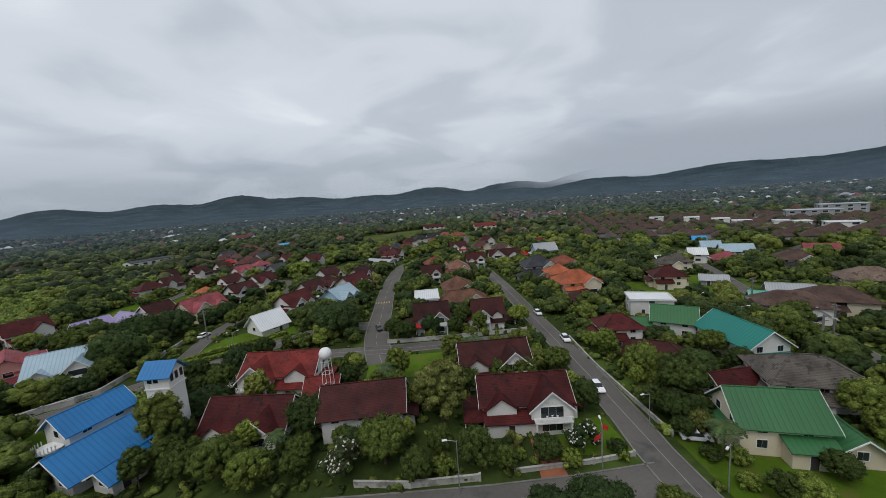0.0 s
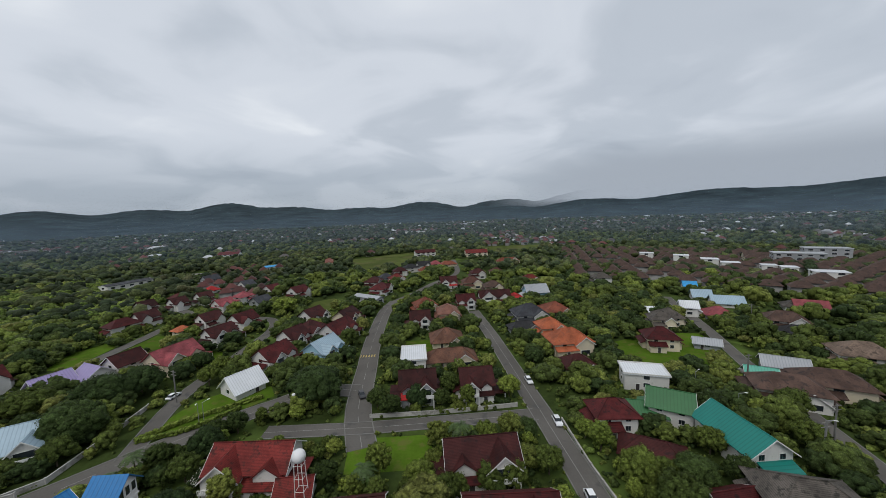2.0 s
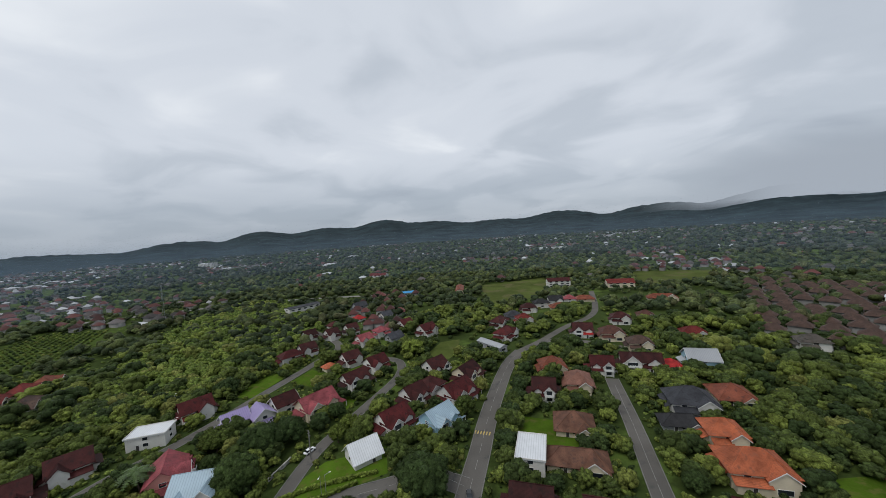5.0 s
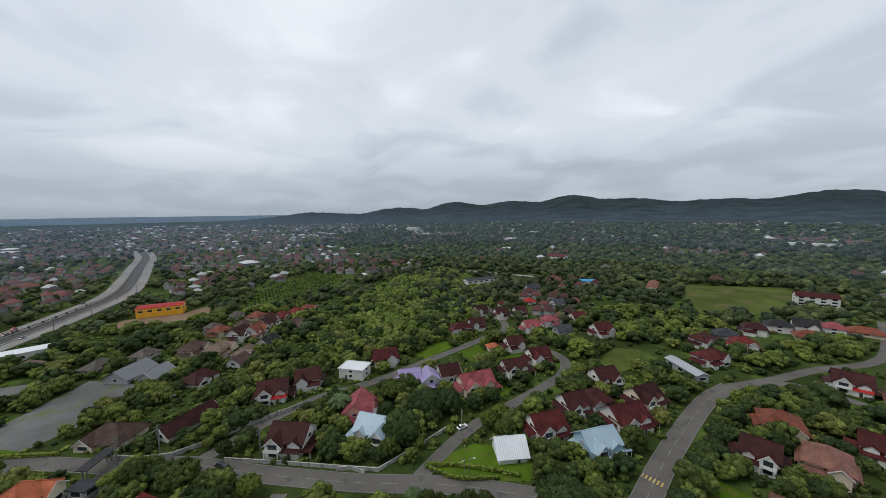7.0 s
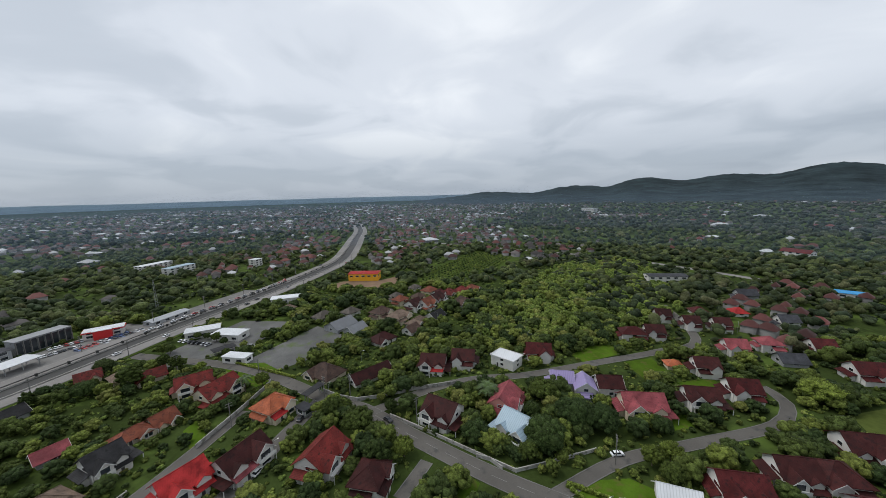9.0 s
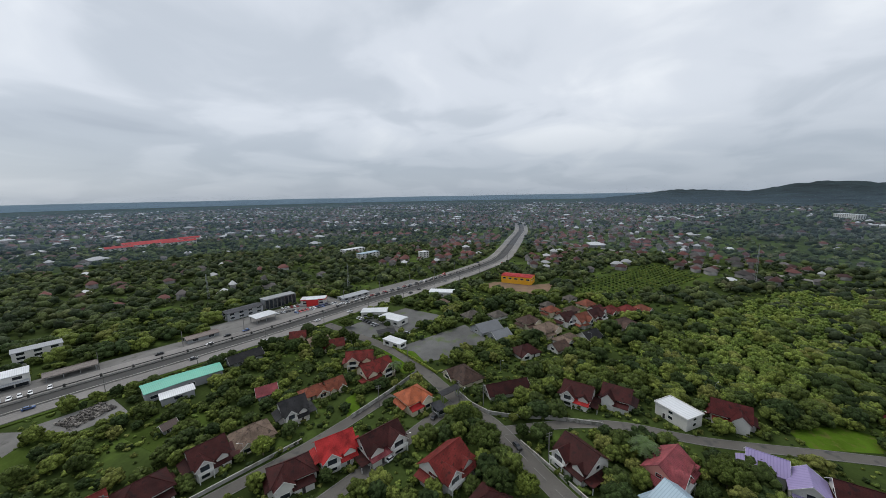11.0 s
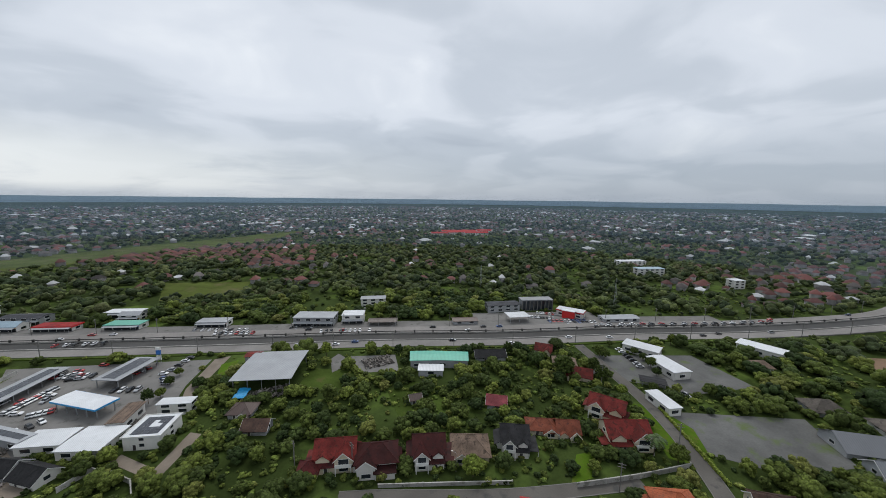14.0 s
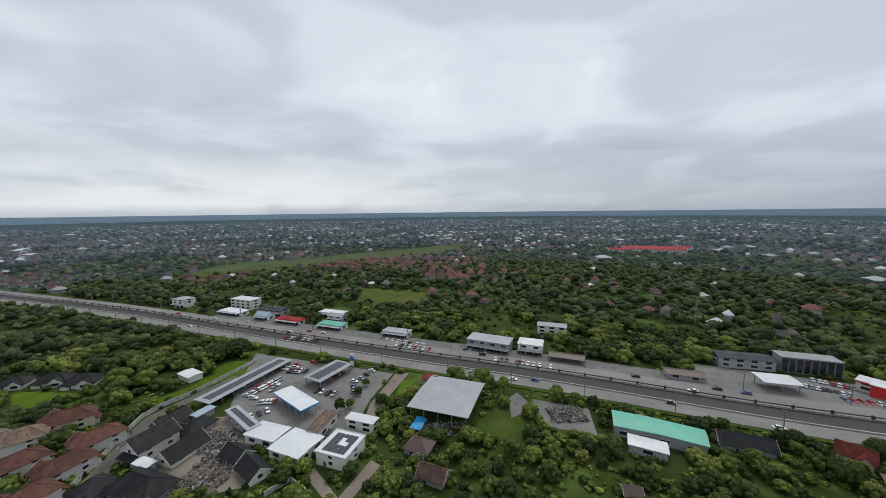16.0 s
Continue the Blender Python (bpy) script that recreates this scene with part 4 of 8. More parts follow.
def palm_model(seed):
    r = random.Random(seed)
    ob = thing("palm", pose(0, 0, 0), "slender palm with arching green fronds", "palm", "garden palms")
    s = Solid()
    pts = [(0.25 * math.sin(i * 0.35), 0.02 * i, i * 1.0 - 0.1) for i in range(7)]
    for a, b in zip(pts, pts[1:]):
        s.tube(a, b, 0.17 - 0.01 * a[2], 7, 0.16 - 0.01 * b[2])
    s.make("trunk", BARK, ob)
    top = Vector(pts[-1])
    for k in range(16):
        az, lift = 6.2832 * k / 16 + r.uniform(-0.15, 0.15), r.uniform(0.1, 0.95)
        f, n = Solid(), 9
        out = Vector((math.cos(az), math.sin(az), 0))
        across = Vector((-math.sin(az), math.cos(az), 0))
        spine = [top + out * (2.7 * i / n) + Vector((0, 0, lift * 2.2 * (i / n) - 2.6 * (i / n) ** 2)) for i in range(n + 1)]
        for i in range(n):
            wdt = 0.62 * math.sin(math.pi * (0.12 + 0.82 * i / n)) + 0.05
            for e in (1, -1):
                tip = spine[i] + across * (e * wdt) + out * 0.28 + Vector((0, 0, -0.35 * wdt))
                f.add([spine[i], spine[i + 1], tip, tip + out * 0.14], [(0, 1, 3, 2)])
            f.add([spine[i] - across * 0.03, spine[i] + across * 0.03, spine[i + 1]], [(0, 1, 2)])
        f.make("frond", PALM, ob)
    return ob


MODELS = {}


def plant(kind, x, y, size=1.0, turn=None, wide=None, label=""):
    """One tree of a kind, size times its pattern."""
    if kind not in MODELS:
        base = kind.rstrip("0123456789")
        if base == "palm":
            MODELS[kind] = [palm_model(3), True]
        else:
            mats = dict(broad=LEAF, tall=LEAF, dense=DARKLEAF, shrub=LEAF, cone=DARKLEAF, flower=DARKLEAF)
            mt = LIMELEAF if kind in ("broad3", "tall3", "shrub2") else mats[base]
            MODELS[kind] = [tree_model(base, mt, sum(map(ord, kind))), True]
    model, unused = MODELS[kind]
    turn = random.uniform(0, 360) if turn is None else turn
    wide = size if wide is None else wide
    m = Matrix.LocRotScale((x, y, 0.0), Euler((0, 0, radians(turn))), (wide, wide, size))
    if unused:
        MODELS[kind][1] = False
        model.matrix_basis = m
        ob = model
    else:
        ob = copy_thing(model, Matrix.Identity(4))
        ob.matrix_basis = m
    if label:
        ob["label"] = label
    return ob


# ---- the land ----
def ground_sheet():
    rings, n = [0.0] + [60 * 1.28**k for k in range(18)] + [4920.0], 96
    v, f = [(0, 0, 0)], []
    for r in rings[1:]:
        v += [(r * math.cos(6.28318531 * i / n), r * math.sin(6.28318531 * i / n), 0) for i in range(n)]
    f += [(0, 1 + i, 1 + (i + 1) % n) for i in range(n)]
    for k in range(len(rings) - 2):
        a, b = 1 + k * n, 1 + (k + 1) * n
        f += [(a + i, b + i, b + (i + 1) % n, a + (i + 1) % n) for i in range(n)]
    tagged(link_mesh("ground", v, f, GROUND), "dark green overgrown plain reaching to the horizon", "ground", kind="structure")


ground_sheet()

# low hills to the north, higher and steeper to the north-east; degrees turned left from north, height, width
RIDGES = ((74, 100, 11), (60, 150, 7), (51, 215, 6), (42, 212, 8), (33, 272, 7), (25, 215, 8), (15, 185, 9), (5, 235, 8), (-8, 228, 9), (-21, 295, 10), (-36, 350, 13), (-52, 385, 15), (-70, 340, 16))


def hill_height(turn):
    return sum((h * math.exp(-(((turn - a) / w) ** 2))) ** 4 for a, h, w in RIDGES) ** 0.25 + 8 * noise.noise((turn * 0.35, 3.1, 0)) + 6 * noise.noise((turn * 1.1, 7.7, 0)) + 4 * noise.noise((turn * 3.1, 1.7, 0))


def hills():
    nt, nr = 420, 14
    v, f = [], []
    for j in range(nr + 1):
        r = 2500 + 2350 * j / nr
        for i in range(nt + 1):
            turn = -92 + 180 * i / nt
            rise = max(0.0, min(1.0, (j / nr) * 1.08)) ** 1.45
            edge = min(1.0, (turn + 92) / 12, (88 - turn) / 14)
            z = max(hill_height(turn), 30) * rise * max(edge, 0) + (9 * noise.noise((turn * 1.6, r * 0.006, 0)) + 5 * noise.noise((turn * 5, r * 0.02, 2))) * rise
            v.append((-r * math.sin(radians(turn)), r * math.cos(radians(turn)), z - 1.0))
    for j in range(nr):
        for i in range(nt):
            a = j * (nt + 1) + i
            f.append((a, a + 1, a + nt + 2, a + nt + 1))
    tagged(link_mesh("hill_range", v, f, HAZED_HILL, smooth=True), "dark forested hill range under low cloud, haze blue in its colour", "hills", kind="structure")


hills()

# the far rim of the plain: a ring with blue haze painted into its base colour
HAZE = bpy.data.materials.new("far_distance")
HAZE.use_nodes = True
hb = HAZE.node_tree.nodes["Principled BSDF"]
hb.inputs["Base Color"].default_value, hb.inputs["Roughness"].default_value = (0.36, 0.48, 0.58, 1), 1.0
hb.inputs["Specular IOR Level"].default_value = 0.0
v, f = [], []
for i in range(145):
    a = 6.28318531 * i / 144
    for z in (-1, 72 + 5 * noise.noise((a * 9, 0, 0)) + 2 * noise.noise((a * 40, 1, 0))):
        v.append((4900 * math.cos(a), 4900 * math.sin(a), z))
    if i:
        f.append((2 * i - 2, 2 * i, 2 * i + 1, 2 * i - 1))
tagged(link_mesh("backdrop", v, f, HAZE), "strip of far-off land along the horizon, painted haze blue", "backdrop", kind="structure")

# haze over the plain: added see-through rings whose tint builds up with distance
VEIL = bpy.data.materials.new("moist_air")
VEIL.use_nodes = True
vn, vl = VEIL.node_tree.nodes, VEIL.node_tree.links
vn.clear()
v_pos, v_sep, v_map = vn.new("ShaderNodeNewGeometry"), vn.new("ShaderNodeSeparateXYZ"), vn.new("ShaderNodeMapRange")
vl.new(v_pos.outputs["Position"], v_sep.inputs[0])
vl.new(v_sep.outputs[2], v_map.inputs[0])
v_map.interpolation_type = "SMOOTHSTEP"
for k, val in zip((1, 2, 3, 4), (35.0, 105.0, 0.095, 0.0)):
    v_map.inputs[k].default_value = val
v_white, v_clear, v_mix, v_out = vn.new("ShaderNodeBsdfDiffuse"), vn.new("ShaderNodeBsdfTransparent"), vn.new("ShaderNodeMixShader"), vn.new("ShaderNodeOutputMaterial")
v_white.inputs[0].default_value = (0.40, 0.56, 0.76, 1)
# the added haze is thinned towards the hills
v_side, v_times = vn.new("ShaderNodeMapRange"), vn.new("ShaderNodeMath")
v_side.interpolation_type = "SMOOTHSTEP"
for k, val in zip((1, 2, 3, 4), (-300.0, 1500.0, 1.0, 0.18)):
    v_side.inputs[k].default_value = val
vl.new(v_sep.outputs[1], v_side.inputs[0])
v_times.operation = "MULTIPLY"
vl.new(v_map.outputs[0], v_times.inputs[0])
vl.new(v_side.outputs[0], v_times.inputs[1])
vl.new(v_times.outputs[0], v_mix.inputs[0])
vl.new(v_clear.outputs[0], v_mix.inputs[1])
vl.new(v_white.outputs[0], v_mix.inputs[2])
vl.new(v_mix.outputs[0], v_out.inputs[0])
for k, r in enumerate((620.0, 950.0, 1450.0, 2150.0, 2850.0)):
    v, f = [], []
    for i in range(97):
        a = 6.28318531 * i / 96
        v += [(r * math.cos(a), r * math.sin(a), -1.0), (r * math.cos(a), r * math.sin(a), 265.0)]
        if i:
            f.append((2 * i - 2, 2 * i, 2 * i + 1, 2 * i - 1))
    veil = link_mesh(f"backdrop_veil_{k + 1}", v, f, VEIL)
    tagged(veil, "thin blue-grey see-through ring added as haze over the plain", "haze", kind="structure")
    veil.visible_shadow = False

# the far plain, where fields and woods run together, its colour tinted with haze
HAZED_PLAIN = material("far_plain", (0.040, 0.056, 0.040), 0.95, 0.4, 0.002, 0.02, spec=0.0, each=0)
v, f = [], []
for i in range(97):
    a = 6.28318531 * i / 96
    v += [(3150 * math.cos(a), 3150 * math.sin(a), 0.4), (3350 * math.cos(a), 3350 * math.sin(a), 4.0), (4890 * math.cos(a), 4890 * math.sin(a), 9.0)]
    if i:
        f += [(3 * i - 3, 3 * i - 2, 3 * i + 1, 3 * i), (3 * i - 2, 3 * i - 1, 3 * i + 2, 3 * i + 1)]
tagged(link_mesh("ground_far", v, f, HAZED_PLAIN), "far plain of woods and fields, tinted blue-green as by haze", "ground", kind="structure")

# ---- streets ----
road([(-11.7, 103.0), (-17.5, 120.5), (-22.2, 149.8), (-24.6, 163.8), (-27.5, 187.2), (-30.4, 224.6), (-28.1, 248.0)], 7.0, "grey asphalt estate street with a dashed centre line")
road([(-28.1, 248.0), (-18.5, 270.0), (-7.5, 302.0), (12.0, 352.0), (8.0, 446.9)], 5.2, "narrow grey street winding on through the trees", centre=False, kerb=False, keep=0.2)
for k in range(6):
    Solid().box(0, (k - 2.5) * 1.1, 0.064, 2.2, 0.5, 0.006).turned(pose(-24.4, 158.6, 0, 0, 0, 96)).make("crossing_bar", YELLOW_LINE, bpy.data.objects["road_1"])
road([(-21.5, 263.5), (-10.0, 272.5), (4.0, 273.5), (24.0, 268.0), (44.0, 262.0)], 4.6, "grey side street past a solar-roofed house", centre=False, keep=0.4)
road([(48.4, 25.6), (39.8, 60.8), (38.6, 77.2), (36.3, 103.0), (33.3, 127.5), (30.4, 152.1), (26.9, 181.3), (21.1, 220.0)], 5.6, "long straight grey estate street with a pale centre line")
road([(-39.6, 109.7), (-14.0, 111.1), (7.0, 113.5), (32.8, 116.4)], 5.0, "narrow grey cross street")
road([(-35.2, 57.0), (14.4, 60.7), (38.0, 64.2)], 5.6, "grey street in front of the walled gardens")
road([(-21.1, 131.0), (-32.8, 132.2), (-43.0, 123.7), (-59.7, 108.3), (-78.5, 85.2), (-102.2, 60.3), (-121.8, 41.3), (-133.2, 23.6)], 7.0, "wide grey estate street with a dashed centre line")
road([(-68.0, 100.2), (-77.4, 128.5), (-79.8, 159.4), (-83.0, 195.4), (-93.5, 213.1), (-105.6, 215.8)], 4.4, "grey side street between gardens", centre=False)
road([(-119.5, 46.0), (-131.5, 71.7), (-136.2, 93.0), (-135.0, 117.9), (-139.1, 153.3), (-144.8, 198.4), (-154.3, 230.3), (-213.2, 258.6)], 4.6, "grey side street along the scrub land", centre=False)
road([(-132.1, 24.8), (-156.1, -3.5), (-174.8, -33.8), (-190.5, -73.8), (-202.9, -107.3)], 6.0, "entrance street leading to the main road", centre=False)
road([(-132.0, 22.5), (-112.1, 14.4), (-91.5, 6.7), (-65.6, -3.9)], 5.6, "grey street past the gatehouse", centre=False)
road([(-39.2, -46.3), (-49.8, -41.8), (-88.2, -23.0), (-129.7, -7.9)], 5.0, "dark narrow street between garden walls", centre=False)
road([(140.4, 239.8), (134.5, 220.0), (124.0, 182.5), (108.8, 135.7), (98.3, 95.9), (91.3, 70.2)], 4.2, "grey street in the eastern estate", centre=False)
road([(-75.2, 55.8), (-88.2, 65.1)], 4.0, "short garden lane", centre=False)
road([(93.0, -172.0), (101.0, -154.0), (106.0, -143.0), (110.0, -134.0), (105.0, -112.0), (100.0, -92.0), (97.0, -75.0)], 5.0, "narrow estate lane along a wall", centre=False)
road([(-218.4, 414.1), (-386.6, 342.5), (-544.4, 195.8), (-641.7, 101.0), (-710.6, 21.1)], 9.0, "distant pale road through the trees", CONCRETE, False, False, 0.5)

# ---- the main road: two carriageways either side of an underpass trench ----
MAIN = [(740.2, -470.7), (471.2, -377.3), (293.0, -314.1), (145.0, -252.4), (8.3, -196.7), (-84.7, -160.8), (-164.5, -125.5), (-242.1, -96.3), (-327.2, -59.4), (-414.5, -29.3), (-482.5, -13.6), (-583.2, -13.0), (-705.8, -16.6), (-909.3, -24.5), (-1213.5, -70.6), (-1623.0, -174.9)]
main_line = smooth_line(MAIN, 12.0)
middle = side_line(main_line, 2.3)
for a, b in zip(middle, middle[1:]):
    KEEP_LINES.append((a, b, 17.6))
for far, name in ((1, "main_road_south"), (0, "main_road_north")):
    lo, hi = (19.0, 8.3) if far else (-4.9, -14.2)
    ob = ribbon(name, main_line, lo, hi, 0.75, CONCRETE, None, 0.75)
    tagged(ob, "wide pale concrete carriageway of the main road", "road", kind="structure")
    for off in (11.6, 15.0) if far else (-7.9, -11.2):
        dashes("lane_line", MAIN[:12], off, 0.15, 3.0, 5.0, 0.76, LINE, ob)
    ribbon("edge_line", [p for p in main_line if -700 < p[0] < 500], (18.4 if far else -5.9), (18.2 if far else -6.1), 0.758, LINE, ob)
# the floor is shallow; its dark colour stands in for shade of a deep trench
tagged(ribbon("underpass_floor", main_line, 8.4, -5.0, 0.06, TRENCH, None, 0.0), "underpass lane between the carriageways, its shade painted as a dark floor", "road", kind="structure")
# the southern edge has a heavy dark railing on posts, the northern one a low pale parapet
rail_line = side_line(main_line, 8.0)
ob = thing("underpass_railing", Matrix.Identity(4), "dark weathered railing on posts over a pale trench wall", "railing")
ribbon("trench_wall", main_line, 8.35, 7.9, 0.95, RAILTOP, ob, 0.9)
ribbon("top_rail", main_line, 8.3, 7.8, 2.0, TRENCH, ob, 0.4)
n = 0
for a, b in zip(rail_line, rail_line[1:]):
    x, y = a
    if -440 < x < 390 and n < 150:
        n += 1
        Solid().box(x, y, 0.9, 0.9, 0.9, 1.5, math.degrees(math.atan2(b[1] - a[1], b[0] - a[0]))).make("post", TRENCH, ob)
ob = thing("underpass_parapet", Matrix.Identity(4), "low pale concrete parapet along the underpass", "parapet")
ribbon("wall", main_line, -4.4, -4.85, 1.25, RAILTOP, ob, 1.2)
ribbon("coping", main_line, -4.3, -4.95, 1.37, RAILTOP, ob, 0.12)

# paved forecourts along the far side, a worn verge on the near side
near_part = [p for p in main_line if -330 < p[0] < 190]
tagged(ribbon("forecourt", near_part, 31.0, 19.1, 0.62, PAVING, None, 0.6), "worn grey paved forecourt of the roadside shops", "forecourt", kind="structure")
tagged(ribbon("verge", near_part, -14.3, -16.6, 0.5, GRASS, None, 0.5), "narrow weedy verge beside the main road", "verge", kind="structure")
for a, b in zip(near_part, near_part[1:]):
    sa, sb = side_line([a, b], 25.0)
    KEEP_LINES.append((sa, sb, 6.5))

# ---- lawns, fields, yards ----
plot("lawn_corner", [(-13.6, 94.6), (5.6, 96.2), (4.8, 108.2), (-15.8, 106.6)], LAWN, "mown green lawn on an empty corner plot")
plot("lawn_middle", [(-10.5, 154.4), (9.4, 156.8), (8.2, 175.5), (-14.0, 174.3)], LAWN, "mown green lawn between houses")
plot("lawn_strip", [(-72.7, 104.9), (-58.5, 113.0), (-46.6, 128.4), (-54.8, 140.3), (-70.4, 126.1)], LAWN, "hedged green lawn beside the street")
plot("lawn_west", [(-160.2, 169.9), (-150.8, 149.8), (-141.4, 152.2), (-146.1, 176.0), (-155.5, 180.6)], LAWN, "bright green lawn behind a red-roofed house")
plot("lawn_side", [(-115.3, 180.6), (-98.8, 178.3), (-101.0, 197.1), (-116.5, 201.9)], LAWN, "small green lawn between streets")
plot("lawn_pond", [(-83.1, 228.3), (-83.8, 251.8), (-73.4, 260.5), (-64.3, 235.8), (-67.3, 217.3)], MEADOW, "dull green open plot with worn grass")
plot("meadow_east", [(74.9, 138.1), (107.6, 142.7), (117.0, 175.5), (98.3, 177.8), (67.9, 163.8)], LAWN, "rank green empty plot behind a wall")
plot("meadow_north", [(-132.0, 476.0), (-55.0, 547.0), (-30.0, 470.0), (-42.0, 425.0), (-60.0, 384.0), (-79.0, 372.0)], MEADOW, "open pale green field")
plot("meadow_far", [(57.3, 597.9), (161.5, 610.7), (127.5, 507.8), (57.3, 475.0)], MEADOW, "open pale green playing field")
plot("meadow_south", [(364.0, -592.4), (-114.2, -950.7), (-58.0, -762.8), (353.6, -454.8)], MEADOW, "broad dull green field beyond the main road")
plot("meadow_road", [(70.5, -397.6), (-10.1, -368.6), (-0.8, -316.3), (60.4, -321.0)], MEADOW, "open grass field behind the shops")
plot("lawn_front", [(23.4, 69.0), (35.7, 69.0), (34.5, 78.4), (25.7, 77.2)], LAWN, "mown front lawn behind a low white wall")
plot("lawn_green_house", [(44.5, 55.0), (72.5, 51.5), (70.2, 72.5), (43.3, 74.9)], LAWN, "mown lawn round the green-roofed house")
plot("yard_filling", [(6.0, -172.0), (100.0, -205.0), (88.0, -165.0), (76.0, -130.0), (58.0, -112.0), (24.0, -114.0), (16.0, -128.0), (14.0, -145.0)], PAVING, "grey paved yard of the filling station and market")
plot("yard_station", [(-152.1, -146.5), (-248.3, -110.8), (-260.2, -138.7), (-170.1, -176.8)], PAVING, "paved forecourt of the filling station")
plot("yard_showroom", [(-174.0, -66.8), (-196.4, -79.1), (-247.5, -54.1), (-238.1, -19.2), (-203.5, -29.0)], WORN, "worn grey car park with faded marks")
plot("yard_court", [(-174.4, -28.8), (-224.7, 2.7), (-204.3, 22.8), (-177.4, 13.0), (-159.2, -10.8)], WORN, "wet weedy asphalt court behind the pavilion")
plot("lawn_entrance", [(-148.9, -10.4), (-168.4, -38.4), (-176.1, -31.6), (-174.5, -15.3), (-156.2, 3.5)], LAWN, "grass strip along the entrance street")
plot("soil_yard", [(-318.0, 6.0), (-336.0, -8.0), (-352.0, 2.0), (-347.0, 40.0), (-362.0, 62.0), (-322.0, 56.0), (-308.0, 28.0)], SOIL, "bare brown earth yard beside the yellow shop")
plot("soil_works", [(-32.0, -117.0), (-53.1, -109.5), (-60.3, -125.1), (-43.7, -136.6)], GRASS, "weedy yard in front of the works hall")
plot("scrap_yard", [(-64.9, -141.9), (-88.8, -132.7), (-84.1, -113.5), (-65.0, -120.4)], PAVING, "littered grey scrap yard")
plot("orchard_ground", [(-328.7, 116.5), (-297.9, 60.7), (-429.0, 126.9), (-498.7, 184.7), (-397.6, 222.5)], GRASS, "green orchard ground with planted rows", keep=True)
plot("lawn_court", [(182.1, -141.9), (199.7, -156.8), (199.5, -160.0), (170.0, -158.0), (161.6, -147.3), (166.0, -140.3)], LAWN, "bright green lawn in a walled estate")
plot("lane_earth", [(13.7, -123.5), (13.4, -141.1), (4.6, -171.6), (-3.3, -172.6), (4.8, -148.5), (6.6, -127.3)], PALESOIL, "pale bare earth lane to the main road")
plot("lawn_stalls", [(118.0, -142.0), (123.0, -148.0), (111.6, -163.0), (112.0, -192.0), (92.4, -194.2), (97.0, -170.0), (107.2, -155.3)], LAWN, "green grass strip behind the stalls")
plot("lawn_lane", [(-137.7, 172.1), (-138.8, 189.1), (-118.6, 184.0), (-118.9, 170.4)], LAWN, "green lawn beside the side street")
plot("lawn_rose", [(-92.5, 152.9), (-95.0, 167.9), (-87.3, 165.2), (-86.8, 151.5)], LAWN, "small green lawn beside the rose-roofed house")
plot("lawn_estate", [(-120.2, -26.6), (-128.4, -24.6), (-116.8, -16.4), (-108.1, -17.8)], LAWN, "green lawn in a walled estate garden")
plot("drive_brick", [(20.6, 63.2), (24.6, 63.5), (23.9, 73.7), (20.6, 73.2)], BRICKPAVE, "red brick drive with patterned paving")

plot("lawn_villa", [(-80.9, 77.1), (-76.5, 80.3), (-59.0, 69.8), (-58.9, 65.8), (-64.0, 65.3)], LAWN, "mown lawn in front of the blue-roofed villa")
plot("yard_rubble", [(45.0, -92.0), (72.0, -84.0), (90.0, -100.0), (88.0, -132.0), (72.0, -134.0), (56.0, -110.0)], PALESOIL, "pale trampled yard strewn with rubble")
plot("lane_gravel", [(28.5, -97.0), (12.0, -79.0), (2.0, -100.0), (6.0, -103.0), (13.5, -86.0), (25.5, -99.5)], PALESOIL, "pale gravel track along a garden wall")
plot("grass_works", [(2.0, -148.4), (0.6, -162.9), (-7.5, -165.0), (-5.2, -150.0)], LAWN, "yellow-green grass strip beside the works hall")
plot("paving_patch", [(-53.9, -143.4), (-59.3, -148.5), (-64.8, -133.2), (-51.7, -127.1)], PAVING, "weathered concrete patch in the grass")
plot("grass_orchard", [(-70.0, -75.0), (-92.0, -72.0), (-96.0, -92.0), (-86.0, -100.0), (-72.0, -96.0)], GRASS, "rough grass clearing with a small hut", keep=False)

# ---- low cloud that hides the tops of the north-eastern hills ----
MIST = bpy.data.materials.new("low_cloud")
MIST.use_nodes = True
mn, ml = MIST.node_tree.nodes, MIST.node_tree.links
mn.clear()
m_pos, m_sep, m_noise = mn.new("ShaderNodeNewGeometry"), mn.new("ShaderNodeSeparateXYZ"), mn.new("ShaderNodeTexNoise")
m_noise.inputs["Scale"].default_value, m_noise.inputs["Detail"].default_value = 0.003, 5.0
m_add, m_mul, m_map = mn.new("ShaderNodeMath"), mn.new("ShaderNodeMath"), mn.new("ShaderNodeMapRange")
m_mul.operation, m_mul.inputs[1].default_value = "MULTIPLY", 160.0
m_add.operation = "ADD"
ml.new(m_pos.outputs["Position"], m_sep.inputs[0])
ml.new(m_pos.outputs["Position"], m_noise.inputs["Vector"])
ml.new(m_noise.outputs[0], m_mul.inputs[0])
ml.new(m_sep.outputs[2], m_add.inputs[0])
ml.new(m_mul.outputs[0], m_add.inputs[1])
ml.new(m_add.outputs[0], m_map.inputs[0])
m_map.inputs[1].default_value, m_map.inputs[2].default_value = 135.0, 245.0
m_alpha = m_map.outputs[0]
